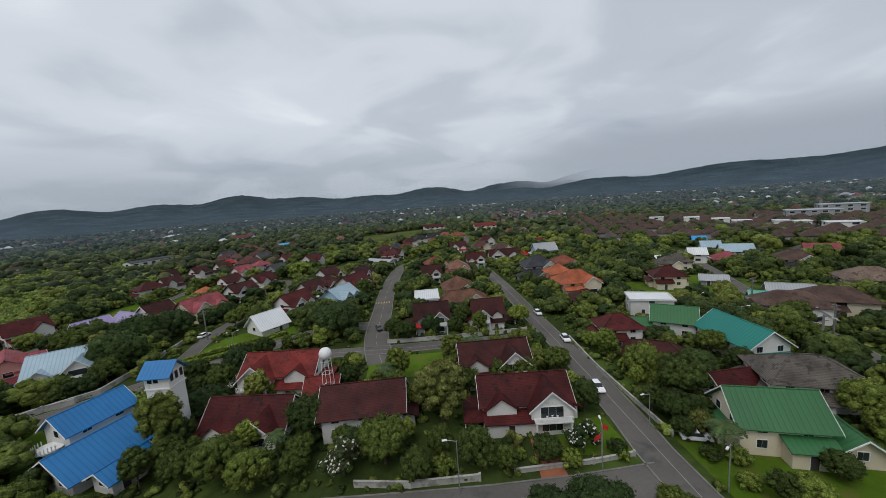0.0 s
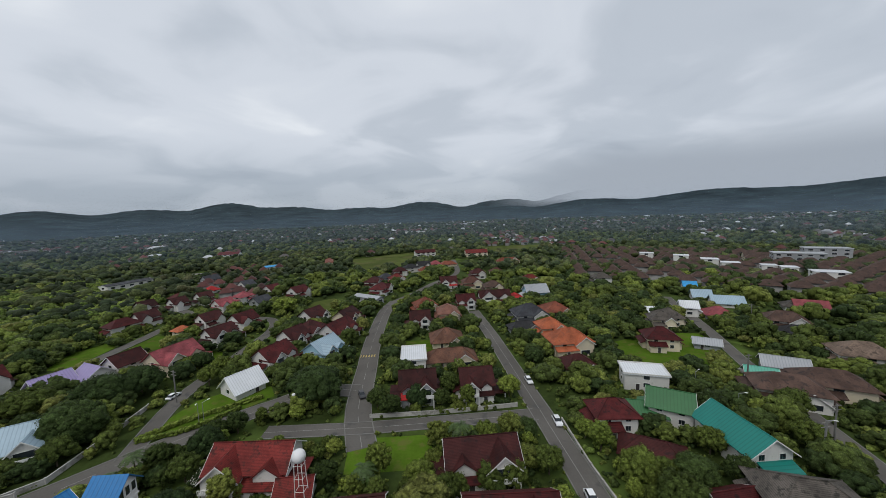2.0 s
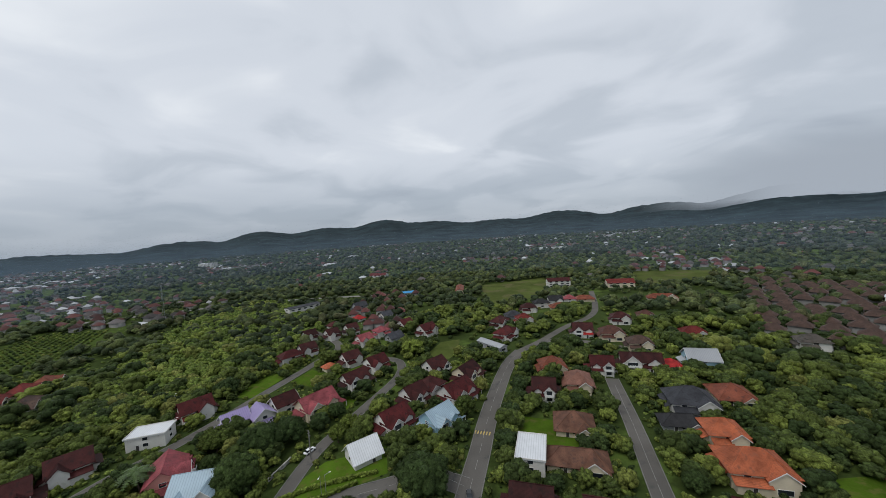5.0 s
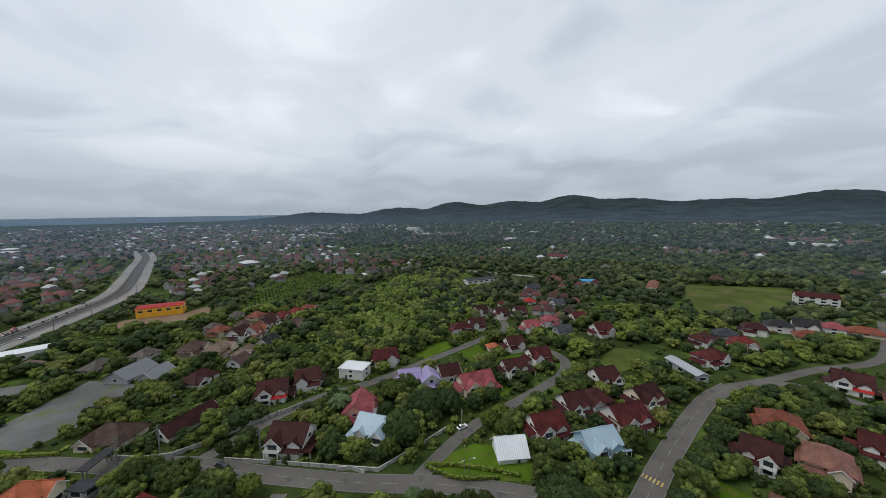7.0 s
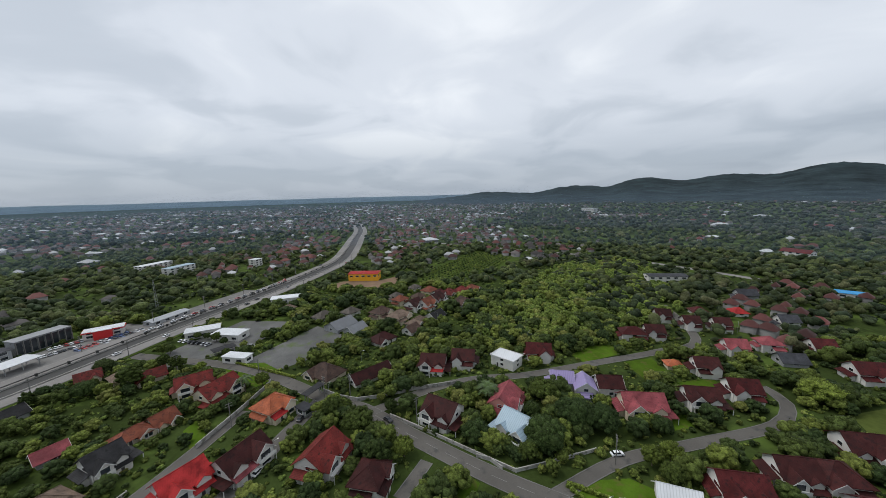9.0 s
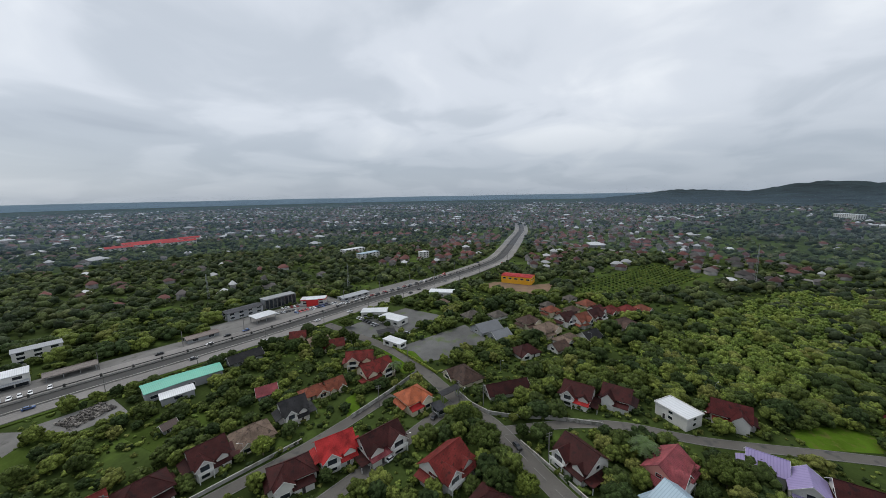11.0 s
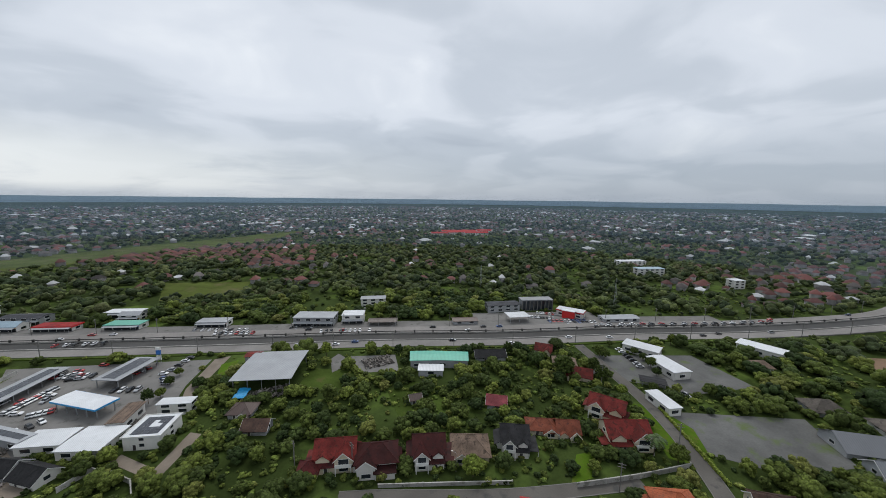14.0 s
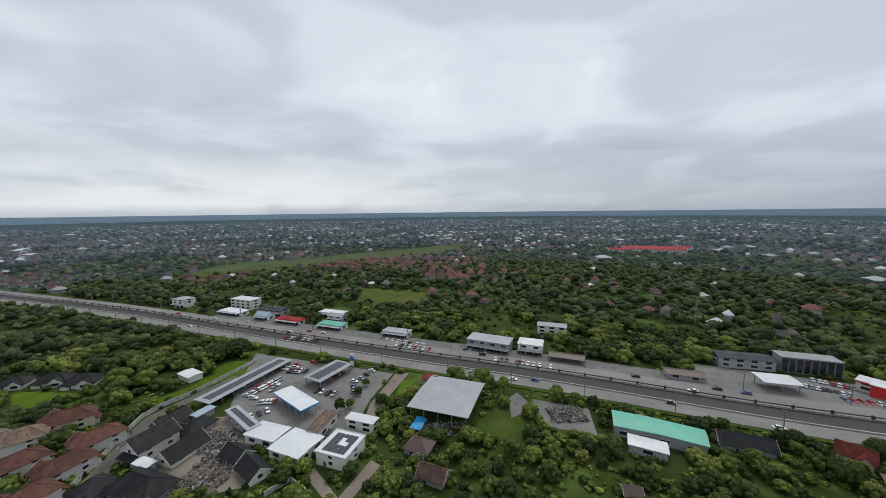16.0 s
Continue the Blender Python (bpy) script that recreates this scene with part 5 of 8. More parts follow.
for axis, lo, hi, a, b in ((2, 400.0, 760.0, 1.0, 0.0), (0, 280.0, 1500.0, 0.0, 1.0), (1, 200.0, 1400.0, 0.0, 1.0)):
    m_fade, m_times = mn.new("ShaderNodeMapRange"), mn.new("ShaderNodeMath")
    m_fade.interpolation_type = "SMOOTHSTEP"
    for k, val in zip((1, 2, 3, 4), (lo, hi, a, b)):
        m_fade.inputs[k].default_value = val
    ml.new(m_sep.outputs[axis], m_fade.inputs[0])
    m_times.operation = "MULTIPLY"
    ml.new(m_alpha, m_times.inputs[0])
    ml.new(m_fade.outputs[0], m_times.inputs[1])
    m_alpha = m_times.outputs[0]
# a flat grey glow stands in for daylight on the cloud sheet
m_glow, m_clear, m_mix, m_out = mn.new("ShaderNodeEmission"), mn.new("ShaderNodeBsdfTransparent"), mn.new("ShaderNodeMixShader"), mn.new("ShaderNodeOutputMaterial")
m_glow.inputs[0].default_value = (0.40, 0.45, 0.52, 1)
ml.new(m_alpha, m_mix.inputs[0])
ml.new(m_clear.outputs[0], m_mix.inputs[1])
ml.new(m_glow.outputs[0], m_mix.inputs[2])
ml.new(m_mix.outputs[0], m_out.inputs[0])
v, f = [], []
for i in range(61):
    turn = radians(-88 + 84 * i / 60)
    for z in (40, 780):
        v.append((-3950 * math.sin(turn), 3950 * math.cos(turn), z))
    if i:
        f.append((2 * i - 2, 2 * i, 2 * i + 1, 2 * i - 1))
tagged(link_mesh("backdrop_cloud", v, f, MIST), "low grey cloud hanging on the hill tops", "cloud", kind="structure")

# ---- buildings ----
# the estate round the first streets
def garden_tower(x, y, turn):
    """A slender white tower with a windowed room on top."""
    ob = thing("garden_tower", pose(x, y, 0, 0, 0, turn), "slender white tower with a windowed top room under a blue roof", "tower")
    KEEP_BLOCKS.append((x, y, 4, 4, 1.0, 0.0))
    Solid().box(0.3, 0.3, 0, 2.0, 2.0, 11.0).make("shaft", PLASTER, ob)
    room = Solid().box(0, 0, 11.0, 4.4, 3.6, 2.7).make("top_room", PLASTER, ob)
    Solid().box(0, 0, 10.85, 4.7, 3.9, 0.2).make("ledge", TRIM, room)
    gable_roof(Solid(), 4.4, 3.6, 13.7, 1.7, 0.7).make("roof", BLUE, ob)
    gable_wall(Solid(), 4.35, 3.55, 13.65, 1.6).make("gable_wall", PLASTER, ob)
    for u in (-1.2, -0.1):
        window(ob, u, -1.8, 12.0, 0.9, 1.2, 180)
    for v in (-1.15, 0, 1.15):
        window(ob, 2.2, v, 11.9, 0.8, 1.5, 270)


garden_tower(-44.4, 75.6, 4)
villa = house(-61.5, 76.5, 76, 10, 7, 'gable', BLUE, PLASTER, 2, label='two-storey white villa under a bright blue metal-sheet roof', detail=3, lean=False)
balcony = Solid().tube((-6.3, 0, 2.45), (-6.3, 0, 2.65), 2.1, 16).make("balcony", TRIM, villa)
for i in range(15):
    a = radians(90 + 180 * i / 14)
    Solid().tube((-6.3 + 2.0 * math.cos(a), 2.0 * math.sin(a), 2.6), (-6.3 + 2.0 * math.cos(a), 2.0 * math.sin(a), 3.5), 0.08, 5).make("baluster", TRIM, balcony)
Solid().tube((-6.3, 0, 0), (-6.3, 0, 2.45), 0.9, 12).make("column", TRIM, villa)
house(-52.8, 70.5, 76, 13.5, 10, 'gable', BLUE, PLASTER, 1, label='blue-roofed lower wing of a white villa', detail=3, rise=3.0)
house(-44.6, 66.2, 76, 6, 4.5, 'gable', BLUE, PLASTER, 1, label='small white garage under a blue metal-sheet roof', detail=3, rise=1.2)
house(-32.0, 94.0, 2, 16, 9, 'cross', RED, PLASTER, 2, wing=-1, skirt=RED, label='two-storey white house under weathered red tiles beside a water tank', detail=3)
house(-20.8, 88.2, 8, 6, 6, 'gable', RED, PLASTER, 1, detail=3)
house(-30.2, 78.3, 0, 15, 8.5, 'cross', DARKRED, PLASTER, 1, wing=1, detail=3, rise=3.8)
house(-8.6, 78.4, 8, 14, 9, 'gable', MAROON, PLASTER, 2, detail=3)
house(20.4, 80.0, 3, 15.0, 8.2, 'cross', DARKRED, PLASTER, 2, wing=1, skirt=DARKRED, label='two-storey white house with arched balconies under dark red tiles', detail=3)
house(16.3, 95.4, 7, 14.5, 8.4, 'cross', MAROON, PLASTER, 2, wing=1, skirt=DARKRED, detail=3)
house(56.6, 71.6, -10, 11, 8, 'gable', GREEN, CREAM, 2, wing=-1, rise=3.4, label='cream two-storey house under a green metal-sheet roof', detail=3, skirt=GREEN)
house(64.6, 69.2, 80, 8, 5.5, 'gable', GREEN, CREAM, 1, detail=3)
house(72.0, 82.5, -14, 14, 10, 'hip', GREYTILE, PLASTER, 2, rise=3.2, skirt=GREYTILE, detail=3)
house(74.2, 100.4, -85, 14.5, 9, 'gable', TEAL, PLASTER, 2, label='two-storey white house under a teal metal-sheet roof', detail=3)
house(66.8, 113.5, -28, 9.5, 8, 'gable', GREEN, PLASTER, 2, label='white two-storey house under a green gabled roof', detail=3)
house(60.8, 114.1, -10, 8, 6, 'gable', GREEN, PLASTER, 1, detail=3)
house(69.5, 131.5, -14, 12, 8, 'flat', WHITEROOF, PLASTER, 2)
house(91.9, 161.7, -12, 11, 9, 'hip', DARKRED, CREAM, 2, skirt=DARKRED, detail=3)
house(110.4, 187.5, -12, 10, 9, 'hip', GREYTILE, CREAM, 2, detail=3, skirt=GREYTILE)
house(50.6, 110.5, 0, 9.5, 7.5, 'hip', DARKRED, PLASTER, 2, skirt=DARKRED, detail=3)
house(54.0, 98.2, -27, 12, 7, 'hip', MAROON, PLASTER, 1, detail=3)
house(60.5, 84.3, 10, 8, 6, 'gable', DARKRED, GREYWALL, 1, detail=3)
house(-4.4, 148.2, 7, 8.5, 13, 'flat', WHITEROOF, PLASTER, 2, label='white two-storey house with a flat white roof')
house(-0.7, 127.6, 7, 10, 9, 'cross', MAROON, GREYWALL, 2, wing=1, skirt=BRIGHTRED)
house(17.1, 128.5, 7, 9, 9, 'cross', MAROON, PLASTER, 2, wing=-1, skirt=MAROON)
house(53.0, 178.0, 8, 10, 9, 'hip', ORANGE, CREAM, 2, skirt=ORANGE)
house(55.5, 161.0, 8, 15, 11, 'hip', ORANGE, CREAM, 2, skirt=ORANGE)
house(53.3, 143.6, 8, 10, 8, 'hip', MAROON, PLASTER, 1)
house(64.8, 212.1, 8, 13, 13, 'hip', TERRACOTTA, CREAM, 1, rise=4)
house(48.0, 198.5, 8, 15, 12, 'hip', SLATE, PLASTER, 2, skirt=SLATE)
house(42.5, 183.5, 8, 13, 7, 'hip', CHARCOAL, GREYWALL, 1)
house(62.0, 246.0, 8, 13, 11, 'gable', GREYROOF, BLUEWALL, 2)
house(47.5, 238.0, 8, 10, 8.5, 'hip', BRIGHTRED, PLASTER, 1)
house(16.7, 228.0, 8, 10, 8.5, 'cross', DARKRED, PLASTER, 2, wing=1, skirt=DARKRED)
house(23.0, 283.0, 10, 13, 10, 'hip', REDBROWN, CREAM, 2, skirt=REDBROWN)
house(37.0, 266.0, 8, 12, 9, 'hip', BROWN, CREAM, 2, skirt=BROWN)
house(-37.7, 307.5, 30, 11, 9, 'hip', RED, PLASTER, 2, skirt=RED)
house(-16.6, 359.2, 20, 15, 9, 'hip', TERRACOTTA, CREAM, 1)
house(68.8, 407.2, 5, 24, 9, 'hip', TERRACOTTA, CREAM, 1)
house(30.0, 322.0, 5, 12, 9, 'hip', MAROON, PLASTER, 2, skirt=MAROON)
house(48.0, 340.0, 5, 11, 9, 'hip', REDBROWN, CREAM, 1)
house(70.0, 300.0, 5, 13, 9, 'hip', RED, PLASTER, 1)
house(34.7, 236.5, 8, 18, 8.5, 'cross', MAROON, PLASTER, 2, wing=-1, skirt=MAROON)
house(6.8, 205.0, 8, 10, 12, 'hip', CLAYROSE, CREAM, 2, skirt=CLAYROSE)
house(7.0, 171.5, 8, 13, 12, 'hip', CLAY, CREAM, 1, rise=4.2)
house(9.0, 151.0, 8, 18, 8.5, 'hip', CLAY, CREAM, 1, rise=3.2)
house(-6.8, 194.4, 8, 9, 9, 'cross', MAROON, PLASTER, 2, wing=1, skirt=MAROON)
house(-41.0, 345.0, 20, 12, 9, 'hip', MAROON, PLASTER, 2, detail=1, skirt=MAROON)
house(-33.0, 364.0, 25, 13, 9, 'hip', CHARCOAL, PLASTER, 2, detail=1)
house(-22.0, 377.0, 20, 12, 10, 'cross', CHARCOAL, PLASTER, 2, detail=1)
house(-10.0, 384.0, 15, 11, 9, 'hip', ROSE, PLASTER, 2, detail=1)
house(3.0, 396.0, 10, 17, 9, 'hip', TERRACOTTA, CREAM, 1, detail=1)
house(-50.0, 324.0, 30, 13, 10, 'hip', SLATE, GREYWALL, 1, detail=1)
# the eastern streets
house(103.4, 122.7, -25, 17, 9, 'hip', BROWN, PLASTER, 1, detail=2)
house(116.9, 126.7, -25, 16, 9, 'hip', BROWN, PLASTER, 1, detail=2)
house(103.2, 120.9, -25, 15, 9, 'hip', BROWN, PLASTER, 2, detail=1, skirt=BROWN)
house(116.9, 123.1, -25, 15, 9, 'hip', BROWN, CREAM, 2, detail=1, skirt=BROWN)
house(146.3, 141.7, -25, 14, 10, 'hip', TAN, PLASTER, 2, detail=1, skirt=TAN)
house(154.5, 178.3, -28, 14, 9, 'hip', BROWN, PLASTER, 2, detail=2, skirt=BROWN)
house(189.5, 203.3, -28, 12, 9, 'gable', ROSE, PLASTER, 1, detail=1)
house(139.7, 196.6, -20, 11, 9, 'hip', ROSE, GREYWALL, 1, detail=2)
house(129.0, 202.1, -20, 7, 7, 'gable', WHITEROOF, PLASTER, 2, detail=1)
house(158.8, 216.8, -20, 14, 9, 'gable', PALEBLUE, PLASTER, 1, detail=1)
house(155.8, 232.3, -20, 9, 9, 'gable', PALEBLUE, PLASTER, 1, detail=1)
house(167.3, 260.2, -20, 7, 7, 'gable', SKYBLUE, PLASTER, 1, detail=1)
house(110.5, 204.5, -10, 13, 5, 'gable', WHITEROOF, PLASTER, 1, detail=1)
house(105.3, 184.4, -12, 9, 8, 'hip', GREYTILE, CREAM, 2, detail=2, skirt=GREYTILE)
house(119.7, 285.4, 0, 12, 9, 'hip', GREYTILE, PLASTER, 2, detail=1, skirt=GREYTILE)
house(150.1, 167.6, -28, 12, 8, 'hip', CHARCOAL, GREYWALL, 1, detail=2)
house(185.2, 206.5, -28, 9, 8, 'hip', GREYTILE, PLASTER, 1, detail=1)
house(105.6, 132.2, -28, 7, 6, 'gable', MINT, GREYWALL, 1, detail=2)
house(108.3, 159.3, -28, 8, 4, 'gable', GREYROOF, GREYWALL, 1, detail=2)
house(118.9, 139.2, -28, 11, 6, 'gable', GREYROOF, GREYWALL, 1, detail=2)
# the houses west of the first street
house(-59.0, 132.2, 60, 9.5, 9.5, 'gable', WHITEROOF, PLASTER, 1, rise=4.0, wing=-1, detail=2)
house(-41.8, 157.2, 70, 11.7, 9.5, 'cross', PALEBLUE, BLUEWALL, 2, wing=-1, detail=2, skirt=PALEBLUE)
house(-43.5, 179.8, 70, 13.8, 10.6, 'cross', DARKRED, PLASTER, 2, wing=-1, detail=2, skirt=DARKRED)
house(-46.2, 200.7, 75, 11.7, 9.5, 'cross', MAROON, CREAM, 2, wing=-1, detail=2, skirt=MAROON)
house(-57.4, 182.0, 70, 10.6, 9.5, 'hip', MAROON, PLASTER, 2, wing=-1, detail=2, skirt=MAROON)
house(-61.0, 171.9, 70, 9.5, 9.5, 'cross', MAROON, PLASTER, 2, wing=-1, detail=2, skirt=MAROON)
house(-65.6, 204.0, 70, 10.6, 9.5, 'cross', MAROON, PLASTER, 2, wing=1, detail=2, skirt=MAROON)
house(-58.7, 151.3, 70, 11.7, 9.5, 'cross', DARKRED, PLASTER, 2, wing=-1, detail=2, skirt=DARKRED)
house(-98.7, 151.7, 75, 14.8, 10.6, 'cross', ROSE, CREAM, 2, skirt=ROSE, wing=-1, detail=2)
house(-114.2, 147.7, 75, 9.5, 8.5, 'gable', MAROON, PLASTER, 2, wing=-1, detail=2)
house(-99.0, 178.4, 70, 11.7, 8.5, 'cross', MAROON, PLASTER, 2, wing=-1, detail=2, skirt=MAROON)
house(-100.7, 199.4, 70, 10.6, 9.5, 'cross', DARKRED, PLASTER, 2, wing=-1, detail=1, skirt=DARKRED)
house(-127.8, 191.6, 70, 6.4, 5.3, 'hip', ORANGE, CREAM, 1, wing=-1, detail=1)
house(-121.0, 202.2, 70, 9.5, 8.5, 'cross', MAROON, PLASTER, 2, wing=1, detail=1, skirt=MAROON)
house(-135.5, 234.7, 70, 9.5, 8.5, 'cross', ROSE, PLASTER, 2, wing=-1, detail=1, skirt=ROSE)
house(-135.0, 255.1, 70, 9.5, 8.5, 'hip', ROSE, PLASTER, 2, wing=-1, detail=1, skirt=ROSE)
house(-120.4, 250.1, 70, 10.6, 8.5, 'gable', SLATE, GREYWALL, 1, wing=-1, detail=1)
house(-126.6, 276.8, 70, 9.5, 8.5, 'cross', DARKRED, PLASTER, 2, wing=1, detail=1, skirt=DARKRED)
house(-102.1, 266.4, 70, 11.7, 9.5, 'cross', DARKRED, PLASTER, 2, wing=1, detail=1, skirt=DARKRED)
house(-159.4, 298.4, 70, 9.5, 8.5, 'gable', SLATE, PLASTER, 2, wing=-1, detail=1)
house(-184.1, 291.6, 70, 8.5, 8.5, 'hip', BRIGHTRED, PLASTER, 1, wing=-1, detail=1)
house(-211.4, 328.6, 70, 12.7, 9.5, 'gable', SLATE, GREYWALL, 2, wing=-1, detail=1)
house(-191.3, 267.7, 70, 9.5, 8.5, 'hip', DARKRED, PLASTER, 1, wing=-1, detail=1)
house(-163.9, 256.0, 70, 8.5, 8.5, 'cross', MAROON, PLASTER, 2, wing=-1, detail=1, skirt=MAROON)
house(-170.4, 241.2, 70, 8.5, 8.5, 'cross', MAROON, PLASTER, 2, wing=-1, detail=1, skirt=MAROON)
house(-185.8, 234.2, 70, 8.5, 8.5, 'cross', MAROON, PLASTER, 2, wing=-1, detail=1, skirt=MAROON)
house(-162.2, 195.0, 70, 12.7, 8.5, 'hip', DARKRED, PLASTER, 2, wing=-1, detail=1, skirt=DARKRED)
house(-162.2, 208.7, 70, 9.5, 8.5, 'cross', MAROON, PLASTER, 2, wing=-1, detail=1, skirt=MAROON)
house(-151.0, 131.5, 72, 11.7, 9.5, 'cross', DARKRED, PLASTER, 2, skirt=RED, wing=1, detail=1)
house(-151.7, 90.8, 72, 10.6, 9.5, 'cross', MAROON, PLASTER, 2, wing=-1, detail=1, skirt=MAROON)
house(-149.4, 74.9, 72, 11.7, 9.5, 'cross', MAROON, PLASTER, 2, skirt=BRIGHTRED, wing=-1, detail=2)
house(-112.4, 100.0, 145, 13.5, 9, 'cross', ROSE, PINKWALL, 2, skirt=ROSE, wing=-1, detail=2)
house(-94.5, 100.2, 35, 13.5, 10.6, 'cross', PALEBLUE, PLASTER, 2, wing=1, detail=2)
house(-109.2, 73.8, 48, 12.7, 10.6, 'cross', MAROON, PLASTER, 2, wing=-1, detail=2, skirt=MAROON)
house(-153.4, 20.9, 50, 15.9, 11.7, 'hip', BROWN, CREAM, 1, label='half-ruined single-storey house with broken brown roof tiles', wing=-1, detail=2)
house(-93.0, 30.6, 155, 13.8, 10.6, 'cross', RED, PLASTER, 2, wing=-1, detail=2, skirt=RED)
house(-96.6, 4.1, 150, 14.8, 9.5, 'cross', MAROON, PLASTER, 2, skirt=ROSE, wing=1, detail=2)
house(-125.5, 5.0, 148, 11.5, 10.5, 'hip', ORANGE, CREAM, 2, skirt=BRIGHTRED, wing=1, detail=2)
house(-81.1, 47.1, 160, 10.6, 8.5, 'hip', MAROON, PLASTER, 2, wing=1, detail=2, skirt=MAROON)
house(-218.0, 19.4, 140, 17.0, 13.0, 'gable', DARKSHEET, GREYWALL, 1, rise=3.8, wing=1, detail=1)
house(-43.1, 269.7, 75, 14.8, 9.5, 'hip', DARKRED, PLASTER, 2, wing=1, detail=2, skirt=DARKRED)
house(-54.2, 296.5, 75, 12.7, 9.5, 'hip', MAROON, PLASTER, 2, wing=-1, detail=2, skirt=MAROON)
house(-6.5, 220.0, 20, 11.5, 10.5, 'hip', TERRACOTTA, CREAM, 2, wing=1, detail=2, skirt=TERRACOTTA)
house(5.4, 286.3, 10, 11.7, 9.5, 'cross', MAROON, PLASTER, 2, skirt=BRIGHTRED, wing=-1, detail=2)
house(-42.3, -63.2, 160, 13.0, 9.0, 'cross', RED, CREAM, 2, skirt=DARKRED, wing=1, detail=2)
house(-32.8, -60.8, 160, 6.0, 5.5, 'hip', DARKRED, CREAM, 1, wing=1, detail=2)
house(-54.2, -54.3, 160, 13.0, 9.5, 'hip', MAROON, PLASTER, 2, wing=-1, detail=2, skirt=MAROON)
house(-72.0, -50.4, 158, 10.5, 10.0, 'cross', MAROON, PLASTER, 2, wing=-1, detail=2, skirt=MAROON)
house(-86.5, -45.7, 152, 13.0, 11.0, 'hip', TAN, CREAM, 1, rise=4, wing=-1, detail=2)
house(-103.0, -41.0, 148, 9.5, 9.5, 'cross', CHARCOAL, PLASTER, 2, wing=-1, detail=2, skirt=CHARCOAL)
house(-118.6, -42.9, 148, 11.0, 7.0, 'hip', TERRACOTTA, CREAM, 1, wing=1, detail=2)
house(-126.6, -37.3, 148, 8.0, 7.5, 'cross', TERRACOTTA, CREAM, 1, wing=1, detail=2)
house(-112.3, -64.5, 142, 8.0, 6.5, 'gable', ROSE, GREYWALL, 1, wing=-1, detail=2)
house(-151.5, -38.0, 118, 13.5, 8.5, 'cross', RED, CREAM, 2, wing=-1, detail=2, skirt=RED)
house(-143.0, -24.0, 152, 15.5, 9.5, 'cross', RED, CREAM, 2, wing=1, detail=2, skirt=RED)
house(-166.3, -65.9, 130, 11.5, 8.0, 'cross', RED, CREAM, 1, wing=-1, detail=1)
house(-88.5, -9.5, 142, 12.0, 10.0, 'cross', BRIGHTRED, PLASTER, 2, wing=-1, detail=2, skirt=BRIGHTRED)
house(-74.3, -16.2, 142, 12.0, 9.0, 'hip', MAROON, PLASTER, 2, wing=-1, detail=2, skirt=MAROON)
house(-55.0, -25.4, 142, 10.8, 8.1, 'hip', DARKRED, PLASTER, 1, wing=-1, detail=2)
house(-146.9, 43.2, 125, 19.8, 8.1, 'gable', MAROON, PLASTER, 1, wing=-1, detail=2)
house(-169.1, -78.9, 140, 11.5, 9.0, 'hip', TAN, CREAM, 1, wing=1, detail=1)
house(-171.2, -97.1, 130, 9.0, 7.5, 'cross', RED, CREAM, 1, wing=1, detail=1)
house(-239.7, 4.2, 140, 13.0, 10.0, 'hip', GREYTILE, GREYWALL, 1, wing=-1, detail=1)
house(-207.8, 30.1, 140, 12.3, 9.0, 'gable', DARKSHEET, GREYWALL, 1, wing=-1, detail=2)
house(-189.2, 48.0, 130, 13.4, 10.1, 'hip', MAROON, PLASTER, 1, wing=-1, detail=2)
house(-233.0, 46.0, 138, 12.3, 10.1, 'hip', BROWN, CREAM, 2, wing=1, detail=2, skirt=BROWN)
house(-222.3, 59.0, 138, 13.4, 10.1, 'hip', TAN, CREAM, 2, wing=1, detail=2, skirt=TAN)
house(-259.8, 60.6, 138, 10.1, 9.0, 'hip', TERRACOTTA, CREAM, 2, wing=-1, detail=1, skirt=TERRACOTTA)
house(-245.2, 70.8, 138, 11.2, 10.1, 'cross', MAROON, PLASTER, 2, wing=-1, detail=2, skirt=MAROON)
house(-245.9, 80.7, 138, 11.2, 10.1, 'cross', TERRACOTTA, PLASTER, 2, wing=1, detail=2, skirt=TERRACOTTA)
house(-257.8, 89.8, 138, 11.2, 10.1, 'cross', MAROON, PLASTER, 2, wing=1, detail=2, skirt=MAROON)
house(-278.1, 103.4, 138, 12.3, 10.1, 'hip', RED, CREAM, 1, wing=-1, detail=2)
house(-282.8, 115.4, 138, 12.3, 10.1, 'hip', RED, CREAM, 1, wing=1, detail=2)
house(-286.4, 125.8, 138, 12.3, 10.1, 'hip', TERRACOTTA, CREAM, 1, wing=1, detail=2)
house(-264.7, 75.6, 138, 9.0, 8.0, 'hip', BROWN, CREAM, 2, detail=1, skirt=BROWN)
house(-269.2, 92.5, 138, 9.0, 8.0, 'cross', DARKRED, PLASTER, 2, detail=1)
house(-200.2, 66.2, 138, 9.5, 8.0, 'gable', BROWN, PLASTER, 1, detail=1)
house(-271.5, 57.6, 138, 8.5, 7.5, 'hip', GREYTILE, PLASTER, 2, detail=1)
house(-302.6, 74.7, 138, 10.0, 8.0, 'hip', GREYTILE, PLASTER, 1, detail=1)
house(-290.2, 87.3, 138, 11.2, 10.1, 'hip', TERRACOTTA, CREAM, 1, wing=1, detail=1)
house(-212.8, 71.1, 138, 14.6, 9.0, 'hip', TAN, PLASTER, 1, wing=-1, detail=2)
house(-221.8, 84.6, 138, 12.3, 9.0, 'gable', CHARCOAL, PLASTER, 1, wing=-1, detail=2)
house(-251.2, 107.9, 138, 15.7, 10.1, 'hip', BROWN, PLASTER, 1, wing=-1, detail=2)
house(-245.3, 22.8, 138, 11.2, 9.0, 'hip', GREYTILE, PLASTER, 1, wing=-1, detail=1)
